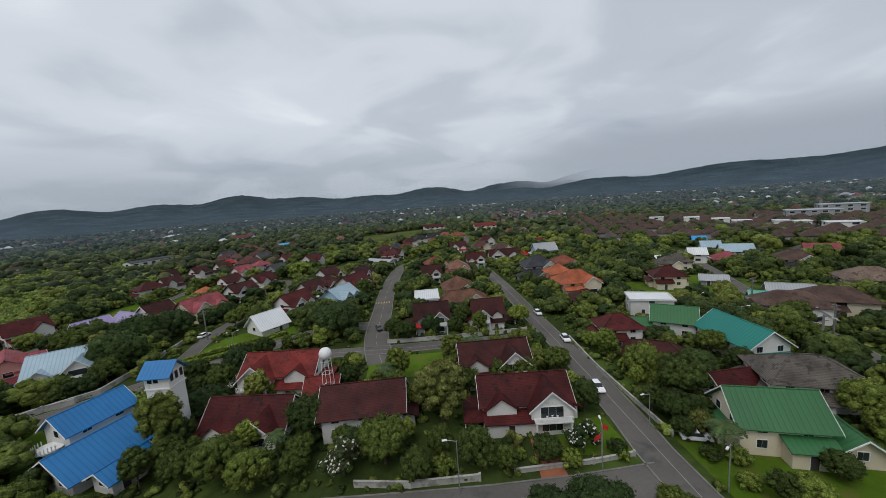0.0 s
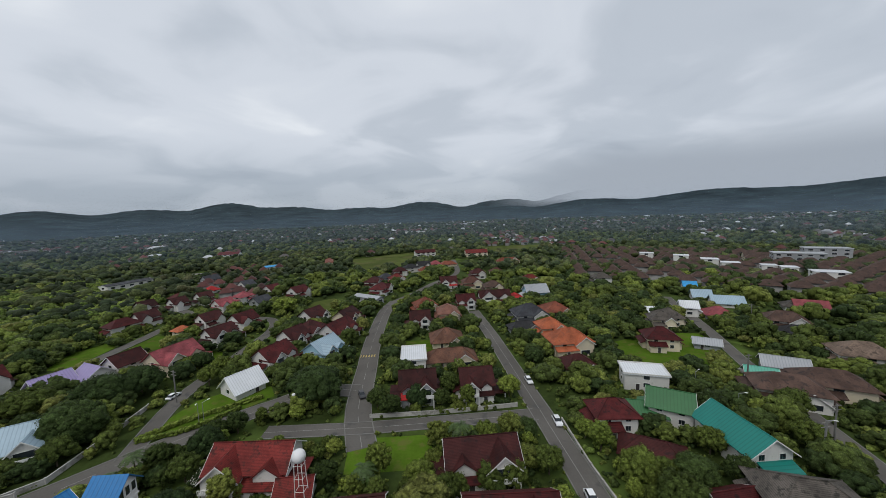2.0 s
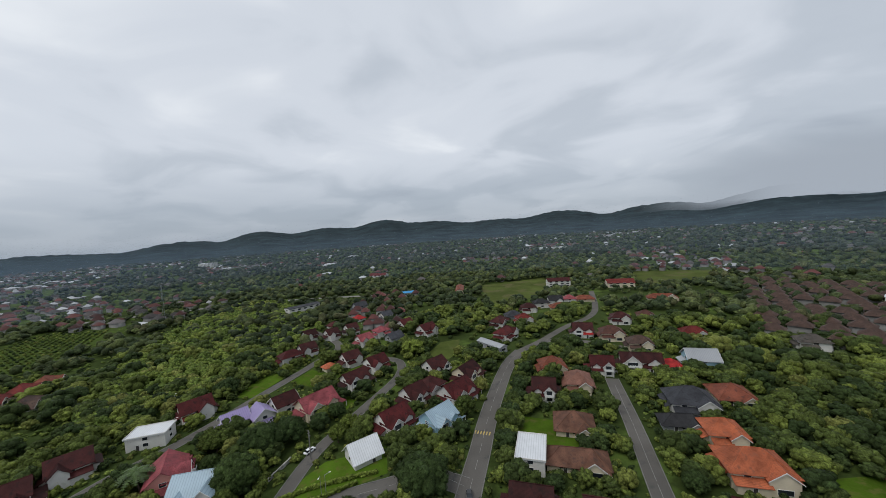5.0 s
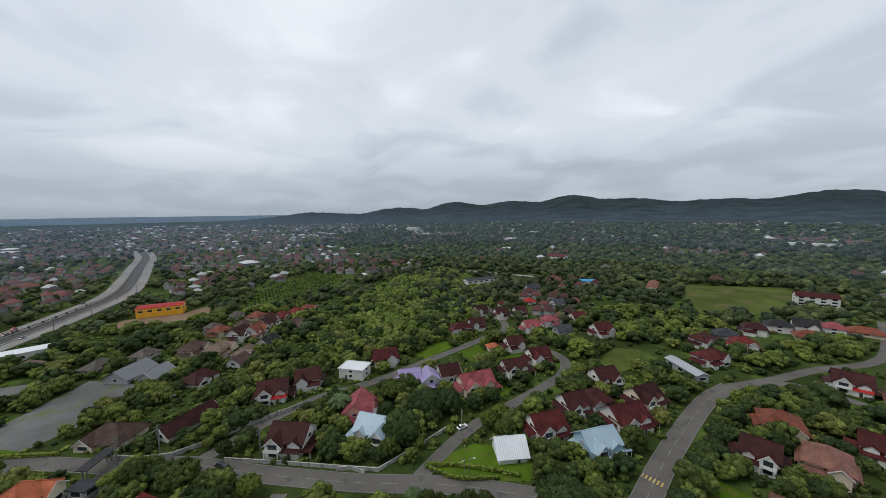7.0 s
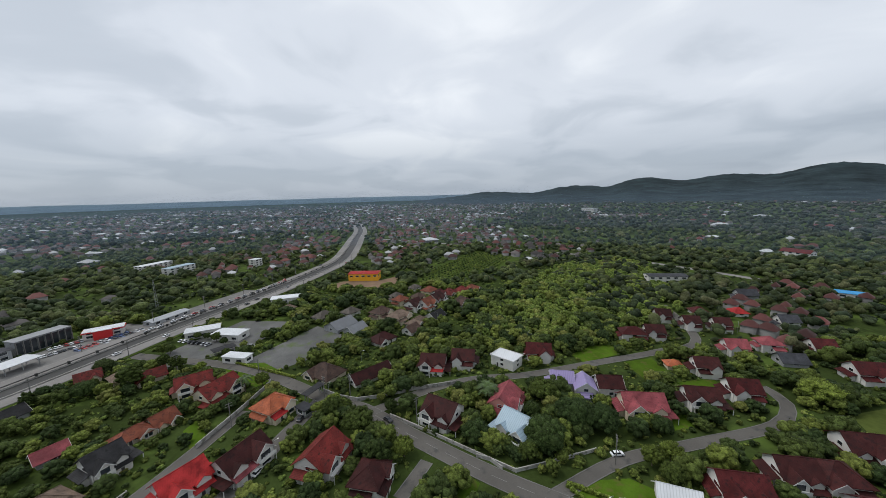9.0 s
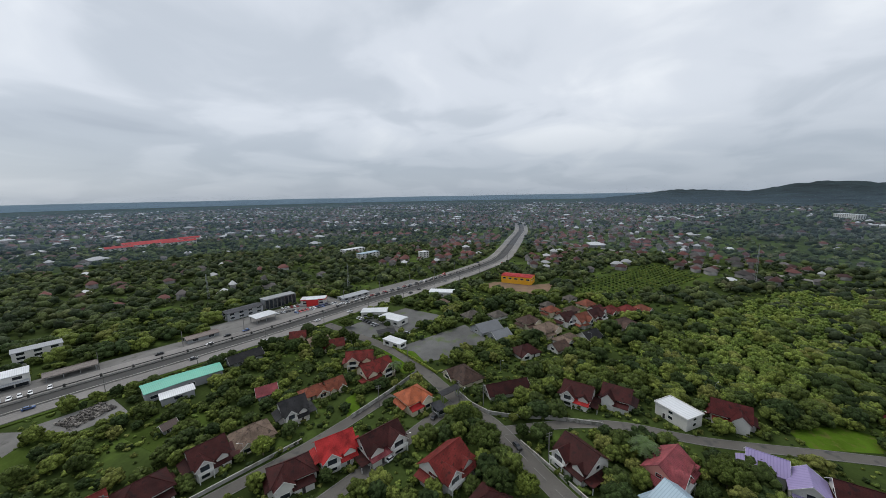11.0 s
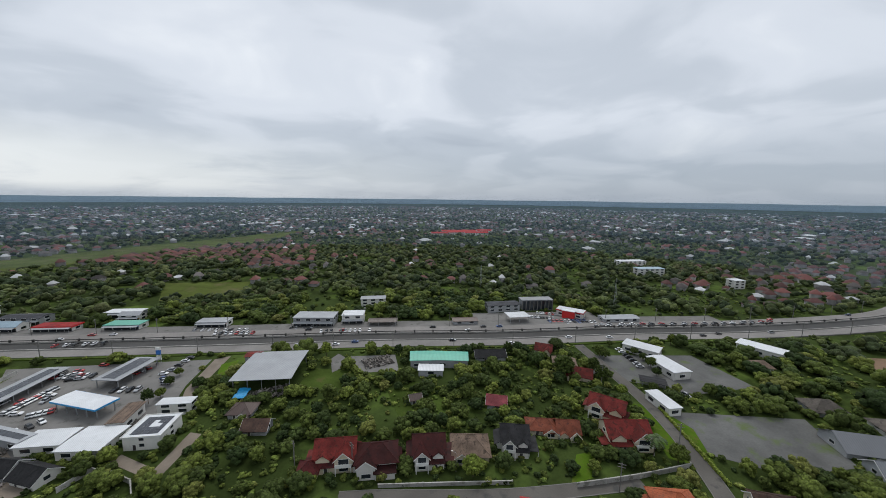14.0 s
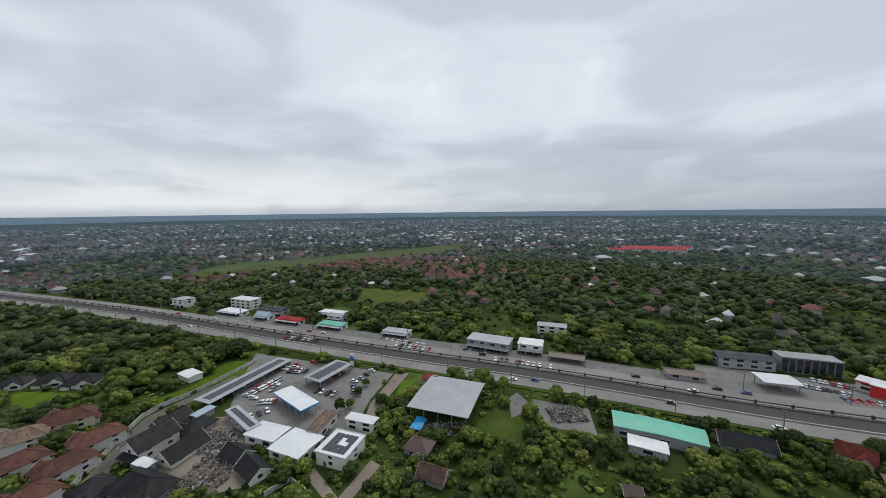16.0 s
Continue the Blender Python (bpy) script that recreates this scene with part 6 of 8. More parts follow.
house(-265.7, -27.1, 138, 7.2, 7.2, 'hip', TAN, PLASTER, 1, wing=-1, detail=1)
# the walled estate south of the gardens
house(173.8, -167.0, -160, 14.0, 10.1, 'hip', CHARCOAL, PLASTER, 1)
house(191.0, -169.0, -160, 14.0, 9.5, 'hip', CHARCOAL, PLASTER, 1)
house(209.2, -166.7, -160, 12.0, 9.0, 'hip', CHARCOAL, PLASTER, 1)
house(141.0, -127.6, 41, 17.0, 9.5, 'hip', REDBROWN, CREAM, 2, skirt=REDBROWN)
house(147.0, -114.0, 41, 17.0, 9.5, 'hip', TAN, PLASTER, 2, skirt=TAN)
house(115.3, -114.0, 64, 14.5, 8.5, 'hip', REDBROWN, PLASTER, 2, skirt=REDBROWN)
house(112.5, -99.0, 68, 14.0, 8.5, 'hip', REDBROWN, PLASTER, 2, skirt=REDBROWN)
house(130.8, -100.0, 66, 14.5, 8.5, 'hip', REDBROWN, PLASTER, 2, skirt=REDBROWN)
house(109.0, -84.0, 70, 13.0, 8.5, 'hip', REDBROWN, PLASTER, 2, skirt=REDBROWN)
house(93.0, -112.0, 70, 14.5, 10.0, 'gable', CHARCOAL, PLASTER, 2, skirt=CHARCOAL)
house(79.0, -109.0, 70, 14.0, 9.0, 'gable', CHARCOAL, PLASTER, 1)
house(79.5, -91.0, 160, 19.0, 10.5, 'hip', CHARCOAL, GREYWALL, 1)
house(94.8, -90.5, 160, 9.0, 9.0, 'hip', CHARCOAL, GREYWALL, 1)
house(83.0, -123.0, 70, 12.0, 8.0, 'hip', CHARCOAL, GREYWALL, 1)
house(96.5, -127.0, 68, 12.0, 9.0, 'gable', CHARCOAL, GREYWALL, 1)
house(56.5, -105.5, 150, 9.5, 7.0, 'gable', CHARCOAL, GREYWALL, 1)
house(46.2, -97.5, 140, 10.5, 7.0, 'gable', CHARCOAL, PLASTER, 1)
house(-11.9, -107.5, 155, 9.0, 7.5, 'hip', RUST, GREYWALL, 1)
house(-17.4, -92.8, 155, 9.0, 6.5, 'gable', BROWN, GREYWALL, 1)
house(-136.7, -104.7, 158, 17.0, 7.5, 'gable', CHARCOAL, GREYWALL, 1, label='long dark weathered shed beside the main road')
house(-80.6, -83.1, 170, 4.5, 3.6, 'gable', RUST, GREYWALL, 1)
house(-122.0, 129.9, 70, 9, 8, 'gable', LILAC, PLASTER, 2)
house(-115.0, 136.9, 160, 9, 8, 'gable', LILAC, PLASTER, 2)
house(-147.0, 112.5, 40, 13, 9, 'flat', WHITEROOF, PLASTER, 2, label='modern white two-storey house with a flat roof')
# shops, works and sheds along the main road
hall(-99.0, -115.6, 157, 13.4, 11, 4.6, MINT, GREYWALL, 'long grey shed under mint-green roofing sheets')
hall(-113.2, -108.4, 150, 18, 10.5, 4.6, MINT, GREYWALL, 'long grey shed under mint-green roofing sheets')
hall(-98.2, -103.4, 152, 12.5, 6.5, 3.4, WHITEROOF, GREYWALL, 'low shed under white roofing sheets')
hall(-24.0, -136.4, 159, 27, 30, 6.5, GREYROOF, GREYWALL, 'large open-fronted works hall under a pale grey sheet roof', slope=0.03, rows=False, open_sides=True)
hall(-15.5, -155.0, 159, 7, 6, 6, RED, GREYWALL, 'small red-roofed annexe of the works hall', slope=0.2)
hall(47.7, -139.3, 140, 24, 8, 5.0, WHITEROOF, BLUEWALL, 'filling-station canopy with a blue-edged white roof', open_sides=True, fascia=SKYBLUE, slope=0.04)
hall(41.2, -168.7, 61, 23.5, 12, 4.2, GREYROOF, GREYWALL, 'long grey-roofed market building with roof panels', slope=0.03, open_sides=True)
hall(82.5, -163.2, 68, 50, 10, 3.6, GREYROOF, GREYWALL, 'very long low grey-roofed row of stalls', slope=0.03, open_sides=True)
hall(65.3, -125.8, 140, 23, 4.6, 4, GREYROOF, GREYWALL, 'narrow shed with grey roof panels', slope=0.03)
hall(50.1, -116.4, 160, 14.5, 9, 3.6, WHITEROOF, PLASTER, 'low shed under a wide white roof', slope=0.04)
hall(35.5, -108.8, 156, 14.5, 13, 3.6, WHITEROOF, PLASTER, 'low shed under a wide white roof', slope=0.04)
hall(29.6, -121.7, 75, 13.5, 5.5, 4.4, TAN, PLASTER, 'tan-roofed annexe', slope=0.06)
hall(13.0, -121.3, 160, 13, 4.5, 5, WHITEROOF, PLASTER, 'white annexe of the modern house', form='flat')
house(17.5, -105.4, 160, 12.5, 13, 'flat', WHITEROOF, PLASTER, 2, label='modern white two-storey house with solar panels on its flat roof')
SOLAR_AT = (17.5, -105.4, 160)
hall(-224.5, -69.8, 110, 19, 10, 4.5, WHITEROOF, PLASTER, 'low white-roofed showroom with a roof light', slope=0.05)
hall(-215.1, -49.1, 73, 19, 10, 4.2, WHITEROOF, PLASTER, 'low white-roofed showroom', slope=0.05)
hall(-178.9, -30.4, 71, 14, 6, 3.6, WHITEROOF, PLASTER, 'long white flat-roofed pavilion', form='flat')
hall(-192.8, -43.5, 129, 11, 6, 2.8, CHARCOAL, GREYWALL, 'dark open carport', open_sides=True, slope=0.05)
hall(-290.0, -36.4, 99, 22, 11, 4.5, WHITEROOF, PLASTER, 'white shed beside the main road', slope=0.08)
hall(-356.0, 25.5, 80, 31, 15, 7.5, BRIGHTRED, YELLOWWALL, 'big yellow shop with a bright red roof', slope=0.12)
hall(-197.0, -173.2, 163, 27, 11, 5.8, SLATE, GREYWALL, 'two-storey dark-roofed showroom', slope=0.15)
office = hall(-225.2, -164.2, 159, 26, 9, 8.6, GREYWALL, GREYWALL, 'grey concrete office block with tall glazed bays', form='flat', rows=False)
for i in range(8):
    Solid().box(-11.4 + 3.26 * i, -4.56, 0.4, 2.5, 0.12, 7.6).make("glazed_bay", GLASS, office)
for i in range(9):
    Solid().box(-13.0 + 3.25 * i, -4.9, 0, 0.4, 0.8, 8.6).make("fin", RAIL, office)
hall(-191.5, -147.0, 163, 15.5, 11, 5, WHITEROOF, GREYWALL, 'white filling-station canopy on posts', open_sides=True, slope=0.03)
hall(-232.2, -134.4, 119, 9, 4, 6, WHITEROOF, REDPAINT, 'red entrance block of a small restaurant', form='flat', rows=False)
hall(-238.0, -137.6, 119, 20, 9, 5, WHITEROOF, PLASTER, 'small restaurant with red panels beside the filling station', form='flat', fascia=REDPAINT)
hall(-54.6, -206.0, -26, 28, 13, 6.6, GREYROOF, GREYWALL, 'dark three-storey shop building', form='flat')
hall(-80.0, -198.6, -22, 15, 11, 6.6, WHITEROOF, PLASTER, 'white two-storey shop building', form='flat')
hall(-103.3, -226.9, 160, 20, 9, 8, GREYROOF, PLASTER, 'grey-white office block in the trees', form='flat')
hall(165.8, -296.3, -22, 26, 10, 3.5, WHITEROOF, PLASTER, 'low roadside shop with a flat white roof', form='flat')
hall(130.0, -280.1, -22, 14, 9, 4, PALEBLUE, PLASTER, 'roadside shop with a pale gabled roof', slope=0.5)
hall(103.0, -267.5, -22, 24, 8, 3.8, BRIGHTRED, PLASTER, 'red-fronted roadside shop row', form='flat', fascia=REDPAINT)
hall(63.6, -252.7, -22, 22, 9, 3.8, MINT, PLASTER, 'roadside shop with a pale green roof', form='flat')
hall(64.7, -271.1, -22, 14, 8, 5, GREYROOF, PLASTER, 'grey-roofed house behind the shops', slope=0.4)
hall(10.3, -233.1, -22, 20, 9, 3.8, GREYROOF, PLASTER, 'low grey-roofed roadside shop', form='flat')
hall(-97.6, -183.2, -22, 20, 8, 3.5, RUST, GREYWALL, 'timber-framed roadside shelter', open_sides=True, slope=0.2)
hall(-152.9, -159.9, -22, 18, 8, 3, RUST, GREYWALL, 'shabby brown roadside shelter', slope=0.2)
hall(-262.4, -113.3, -22, 28, 9, 3.2, GREYROOF, GREYWALL, 'low grey roadside market shed', slope=0.2)
hall(232.1, -326.7, -22, 16, 12, 8, GREYROOF, PLASTER, 'three-storey white shop block', form='flat')
hall(166.5, -318.4, -22, 26, 12, 9, WHITEROOF, PLASTER, 'white four-storey apartment block', form='flat')
hall(128.9, -295.2, -22, 26, 11, 5, SLATE, GREYWALL, 'grey-roofed workshop', slope=0.2)
hall(72.1, -284.7, -22, 24, 9, 4, WHITEROOF, GREYWALL, 'flat-roofed roadside shop', form='flat')
hall(-480.1, -253.4, -20, 40, 13, 8, WHITEROOF, PLASTER, 'long white three-storey school block', form='flat')
hall(-446.3, -205.2, -20, 34, 12, 9, PALEBLUE, PLASTER, 'pale blue three-storey school block', form='flat')
hall(-470.9, -125.6, -20, 13, 10, 9, WHITEROOF, PLASTER, 'white four-storey house block', form='flat')
hall(229.2, 367.1, -30, 12, 10, 8, WHITEROOF, PLASTER, 'terrace of white three-storey houses', form='flat')
hall(235.7, 338.2, -30, 12, 10, 8, WHITEROOF, PLASTER, 'terrace of white three-storey houses', form='flat')
hall(210.1, 392.2, -30, 12, 10, 8, WHITEROOF, PLASTER, 'terrace of white three-storey houses', form='flat')
hall(240.7, 321.5, -30, 12, 9, 7, WHITEROOF, PLASTER, 'white two-storey row', form='flat')
hall(256.0, 303.2, -30, 9, 9, 7, WHITEROOF, PLASTER, 'white two-storey row', form='flat')
hall(261.1, 292.1, -30, 9, 9, 7, WHITEROOF, PLASTER, 'white two-storey row', form='flat')
hall(345.0, 349.1, -30, 30, 14, 13, GREYROOF, GREYWALL, 'large grey apartment block', form='flat')
hall(316.0, 344.1, -30, 34, 14, 10, GREYROOF, GREYWALL, 'long grey four-storey block', form='flat')
hall(305.6, 369.3, -30, 26, 16, 5, BROWN, CREAM, 'broad hall with a brown roof', slope=0.4)
hall(262.1, 265.0, -30, 17, 11, 8, WHITEROOF, PLASTER, 'white three-storey house', form='flat')
hall(37.5, 478.0, 10, 28, 16, 5, RED, CREAM, 'temple hall under a broad red-orange roof', slope=0.45)
hall(-28.7, 472.0, 20, 26, 12, 8, DARKRED, PLASTER, 'white school building under dark red roofs', slope=0.5)
hall(-340.4, 551.2, 10, 30, 14, 6, RED, PLASTER, 'white hall under a red roof', slope=0.5)
hall(-272.0, 310.4, 75, 34, 12, 7, SLATE, PLASTER, 'white two-storey block with a dark roof', slope=0.2)
hall(-198.1, 407.2, 40, 16, 9, 4, SKYBLUE, PLASTER, 'shed under bright blue roofing', slope=0.3)
hall(-142.3, 438.1, 110, 40, 9, 4, TERRACOTTA, CREAM, 'long low hall under a rust-red roof', slope=0.4)
hall(-111.4, 1127.5, 10, 80, 16, 5, WHITEROOF, PLASTER, 'long white far-off warehouse', form='flat', rows=False)
hall(-1297.0, 847.7, 10, 70, 20, 16, WHITEROOF, PLASTER, 'white far-off apartment block', form='flat')
hall(-46.1, 247.4, -32, 21, 6, 3.6, GREYROOF, GREYWALL, 'long glasshouse-like shed with a pale sheet roof', slope=0.4)
hall(-134.4, 19.2, 148, 10, 3, 4.2, CHARCOAL, DARKTRIM, 'dark flat-roofed gatehouse across the estate entrance', open_sides=True, slope=0.02)
hall(-123.2, 17.9, 48, 6, 4, 3, SLATE, GREYWALL, 'small grey guard house', form='flat')
hall(86.5, -100.8, 160, 7.0, 3.2, 3.0, WHITEROOF, GREYWALL, 'small lean-to under white roofing sheets', rows=False)
hall(72.0, -81.8, 160, 11.0, 4.0, 3.2, WHITEROOF, GREYWALL, 'small shed under white roofing sheets', rows=False)
hall(87.0, -133.0, 68, 8.0, 4.0, 3.0, PALEBLUE, GREYWALL, 'small shed under pale roofing sheets', rows=False)
hall(118.7, -171.0, 150, 11.0, 7.0, 3.2, WHITEROOF, PLASTER, 'low white-roofed house in the grove', rows=False)
# the bright red terraces far beyond the main road
hall(-479.3, -734.4, -18, 90, 13, 7, BRIGHTRED, PLASTER, 'long white terrace under bright red roofs', slope=0.5)
hall(-469.3, -708.4, -18, 70, 13, 7, BRIGHTRED, PLASTER, 'long white terrace under bright red roofs', slope=0.5)
hall(-500.0, -682.1, -18, 60, 13, 7, BRIGHTRED, PLASTER, 'long white terrace under bright red roofs', slope=0.5)
hall(-407.9, -704.7, -18, 40, 13, 7, BRIGHTRED, PLASTER, 'long white terrace under bright red roofs', slope=0.5)
hall(-550.7, -723.9, -18, 40, 13, 7, BRIGHTRED, PLASTER, 'long white terrace under bright red roofs', slope=0.5)


# ---- smaller things ----
def hedge(pts, label, height=1.3, width=1.2):
    """A clipped hedge: a leafy band of many small sprays over a dense core."""
    global rng
    rng = np.random.default_rng(int(abs(pts[0][0]) * 10))
    line = smooth_line(pts, 0.55)
    c = [(x + rng.uniform(-0.25, 0.25), y + rng.uniform(-0.25, 0.25), height * k) for x, y in line for k in (0.35, 0.8)]
    v, f = clumpy(np.array(c), np.full(len(c), width * 0.55), 12, 0.2, 0.9)
    ob = new("hedge", tri_mesh("hedge", v, f, [LIMELEAF]))
    return tagged(ob, label, "hedge")


def car_model(paint, tall=0.0, near=True):
    ob = thing("car", pose(0, 0, 0), f"{paint.name.split('_')[0]} parked or waiting car", "car", "cars")
    s = Solid()
    half = [(-2.15, 0.35), (-2.2, 0.75), (-1.95, 0.92), (-1.1, 0.98), (1.0, 0.98), (2.0, 0.82), (2.2, 0.6), (2.15, 0.35)]
    n = len(half)
    pts = [(x, -0.86, z) for x, z in half] + [(x, 0.86, z) for x, z in half]
    s.add(pts, [tuple(range(n)), tuple(range(2 * n - 1, n - 1, -1))] + [(i, i + n, (i + 1) % n + n, (i + 1) % n) for i in range(n)])
    s.make("body", paint, ob)
    g = Solid()
    b, t = [(-1.75, 0.97), (1.05, 0.97)], [(-1.35, 1.46 + tall), (0.35, 1.46 + tall)]
    g.add([(b[0][0], -0.8, 0.96), (b[1][0], -0.8, 0.96), (b[1][0], 0.8, 0.96), (b[0][0], 0.8, 0.96), (t[0][0], -0.62, t[0][1]), (t[1][0], -0.62, t[1][1]), (t[1][0], 0.62, t[1][1]), (t[0][0], 0.62, t[0][1])], [(0, 1, 5, 4), (1, 2, 6, 5), (2, 3, 7, 6), (3, 0, 4, 7), (4, 5, 6, 7)])
    g.make("cabin_glass", GLASS, ob)
    Solid().box(-0.5, 0, 1.44 + tall, 1.66, 1.22, 0.05).make("roof", paint, ob)
    # far off, each axle is one piece with its pair of wheels
    for x in (-1.35, 1.35):
        for ys in ((-0.8,), (0.8,)) if near else ((-0.8, 0.8),):
            w = Solid()
            for y in ys:
                w.tube((x, y - 0.1, 0.32), (x, y + 0.1, 0.32), 0.32, 10)
            w.make("wheel" if near else "axle", RUBBER, ob)
    return ob


CARS = {}


def car(x, y, turn, colour, z=None):
    """A car; its height follows the raised main road."""
    if z is None:
        on_main = min(off_line(x, y, a, b) for a, b in zip(main_line, main_line[1:])) < 20
        z = 0.76 if on_main else 0.12
    m = pose(x, y, z, 0, 0, turn)
    key = colour, math.hypot(x, y - 40) < 130
    if key not in CARS:
        CARS[key] = car_model(CARPAINTS[colour], 0.1 if colour == 1 else 0.0, key[1])
        CARS[key].matrix_basis = m
        return CARS[key]
    return copy_thing(CARS[key], m)


def street_lamp(x, y, h, turn):
    ob = thing("street_lamp", pose(x, y, 0, 0, 0, turn), "slim grey street lamp post with a single arm", "street lamp", "street lamps")
    Solid().tube((0, 0, 0), (0, 0, h), 0.09, 8, 0.06).make("pole", METAL, ob)
    Solid().tube((0, 0, h - 0.1), (1.4, 0, h + 0.25), 0.05, 6).make("arm", METAL, ob)
    Solid().box(1.6, 0, h + 0.2, 0.7, 0.26, 0.12).make("lamp_head", TRIM, ob)


def power_pole(x, y, turn):
    ob = thing("power_pole", pose(x, y, 0, 0, 0, turn), "tall concrete power pole with cross arms", "power pole", "power poles")
    Solid().box(0, 0, 0, 0.28, 0.28, 10.5).make("pole", RAIL, ob)
    for z in (9.0, 10.0):
        Solid().box(0, 0, z, 0.14, 2.4, 0.14).make("cross_arm", RAIL, ob)


def water_tower(x, y, z):
    ob = thing("water_tower", pose(x, y, 0), "white ball water tank on a slender steel tower", "water tower")
    s = 1.0
    for a, b in ((1, 1), (1, -1), (-1, 1), (-1, -1)):
        Solid().tube((a * s, b * s, 0), (a * 0.7, b * 0.7, z - 1), 0.07, 6).make("leg", TRIM, ob)
    for k in range(4):
        zz = 1.5 + k * (z - 3) / 3
        for (a, b), (c, d) in (((1, 1), (1, -1)), ((1, -1), (-1, -1)), ((-1, -1), (-1, 1)), ((-1, 1), (1, 1))):
            Solid().tube((a * 0.85, b * 0.85, zz), (c * 0.85, d * 0.85, zz), 0.04, 5).make("brace", TRIM, ob)
    bm = bmesh.new()
    bmesh.ops.create_uvsphere(bm, u_segments=20, v_segments=12, radius=1.3)
    me = bpy.data.meshes.new("tank")
    bm.to_mesh(me)
    bm.free()
    me.materials.append(TANKWHITE)
    for p in me.polygons:
        p.use_smooth = True
    tank = new("tank", me)
    tank.parent, tank.location = ob, (0, 0, z)
    Solid().tube((0, 0, z + 1.2), (0, 0, z + 1.45), 0.3, 10).make("cap", TRIM, tank)


def pylon_sign(x, y, h):
    ob = thing("pylon_sign", pose(x, y, 0, 0, 0, -22), "tall blue and white filling-station pylon sign", "sign")
    Solid().box(-0.9, 0, 0, 0.25, 0.3, h).make("post", METAL, ob)
    Solid().box(0.9, 0, 0, 0.25, 0.3, h).make("post", METAL, ob)
    Solid().box(0, 0, h - 4.2, 2.4, 0.45, 2.4).make("panel", BLUEPAINT, ob)
    Solid().box(0, 0, h - 1.7, 2.4, 0.45, 1.6).make("panel", TRIM, ob)
    Solid().box(0, 0, 1.4, 2.4, 0.45, 2.6).make("price_panel", TRIM, ob)


def lattice_mast(x, y, h):
    ob = thing("lattice_mast", pose(x, y, 0), "slim grey steel lattice radio mast", "mast")
    for i in range(3):
        a, b = 2.094 * i, 2.094 * (i + 1)
        Solid().tube((1.3 * math.cos(a), 1.3 * math.sin(a), 0), (0.35 * math.cos(a), 0.35 * math.sin(a), h), 0.1, 5).make("leg", METAL, ob)
        for k in range(int(h / 3)):
            u, w = k * 3 / h, (k + 1) * 3 / h
            r1, r2 = 1.3 - 0.95 * u, 1.3 - 0.95 * w
            Solid().tube((r1 * math.cos(a), r1 * math.sin(a), u * h), (r2 * math.cos(b), r2 * math.sin(b), w * h), 0.05, 4).make("brace", METAL, ob)


def scrap_heap(x, y, w, d):
    """Heaps of mixed scrap, too many pieces to count."""
    r = random.Random(int(x))
    s = Solid()
    for i in range(520):
        u, v = r.uniform(-w / 2, w / 2), r.uniform(-d / 2, d / 2)
        m = pose(x + u, y + v, r.uniform(0.1, 1.0), r.uniform(-40, 40), r.uniform(-40, 40), r.uniform(0, 180))
        a, b, c = r.uniform(0.2, 1.5) ** 1.5, r.uniform(0.2, 0.8), r.uniform(0.05, 0.4)
        s.add([m @ Vector(p) for p in ((-a / 2, -b / 2, 0), (a / 2, -b / 2, 0), (a / 2, b / 2, 0), (-a / 2, b / 2, 0), (-a / 2, -b / 2, c), (a / 2, -b / 2, c), (a / 2, b / 2, c), (-a / 2, b / 2, c))], [(3, 2, 1, 0), (4, 5, 6, 7), (0, 1, 5, 4), (1, 2, 6, 5), (2, 3, 7, 6), (3, 0, 4, 7)])
    tagged(s.make("scrap_heap", SCRAP), "untidy heap of grey, white and rusty scrap", "scrap", kind="stuff")


def tarpaulin(x, y, turn):
    ob = thing("tarpaulin", pose(x, y, 0, 0, 0, turn), "bright blue tarpaulin stretched over a work yard", "tarpaulin")
    v, f = [], []
    for j in range(5):
        for i in range(9):
            v.append((i * 1.1 - 4.4, j * 1.2 - 2.4, 2.6 + 0.25 * math.sin(i * 1.3 + j) - 0.12 * j))
    v += [(a, b, c - 0.04) for a, b, c in v]
    f += [(j * 9 + i, j * 9 + i + 1, j * 9 + i + 10, j * 9 + i + 9) for j in range(4) for i in range(8)]
    f += [(45 + q[3], 45 + q[2], 45 + q[1], 45 + q[0]) for q in f[:32]]
    link_mesh("sheet", v, f, TARP, ob)
    for a in (-4.2, 0, 4.2):
        for b in (-2.2, 2.2):
            Solid().tube((a, b, 0), (a, b, 2.5), 0.05, 6).make("post", METAL, ob)


def flower_pole(x, y):
    ob = thing("flag_pole", pose(x, y, 0), "garden pole hung with two bright red flags", "flag")
    Solid().tube((0, 0, 0), (0, 0, 6.2), 0.05, 6).make("pole", METAL, ob)
    for z, t in ((5.2, 20), (3.9, 200)):
        v = [(0.08 + 0.25 * i, 0.1 * math.sin(i * 1.4), k * 0.8 - 0.12 * i) for k in (0, 1) for i in range(6)]
        m = pose(0, 0, z, 0, 0, t)
        link_mesh("flag", [m @ Vector(p) for p in v], [(i, i + 1, i + 7, i + 6) for i in range(5)], REDPAINT, ob)


SCRAP = material("scrap", (0.17, 0.155, 0.14), 0.8, 0.3, 0.4, 3.0, each=0, island=0.9)


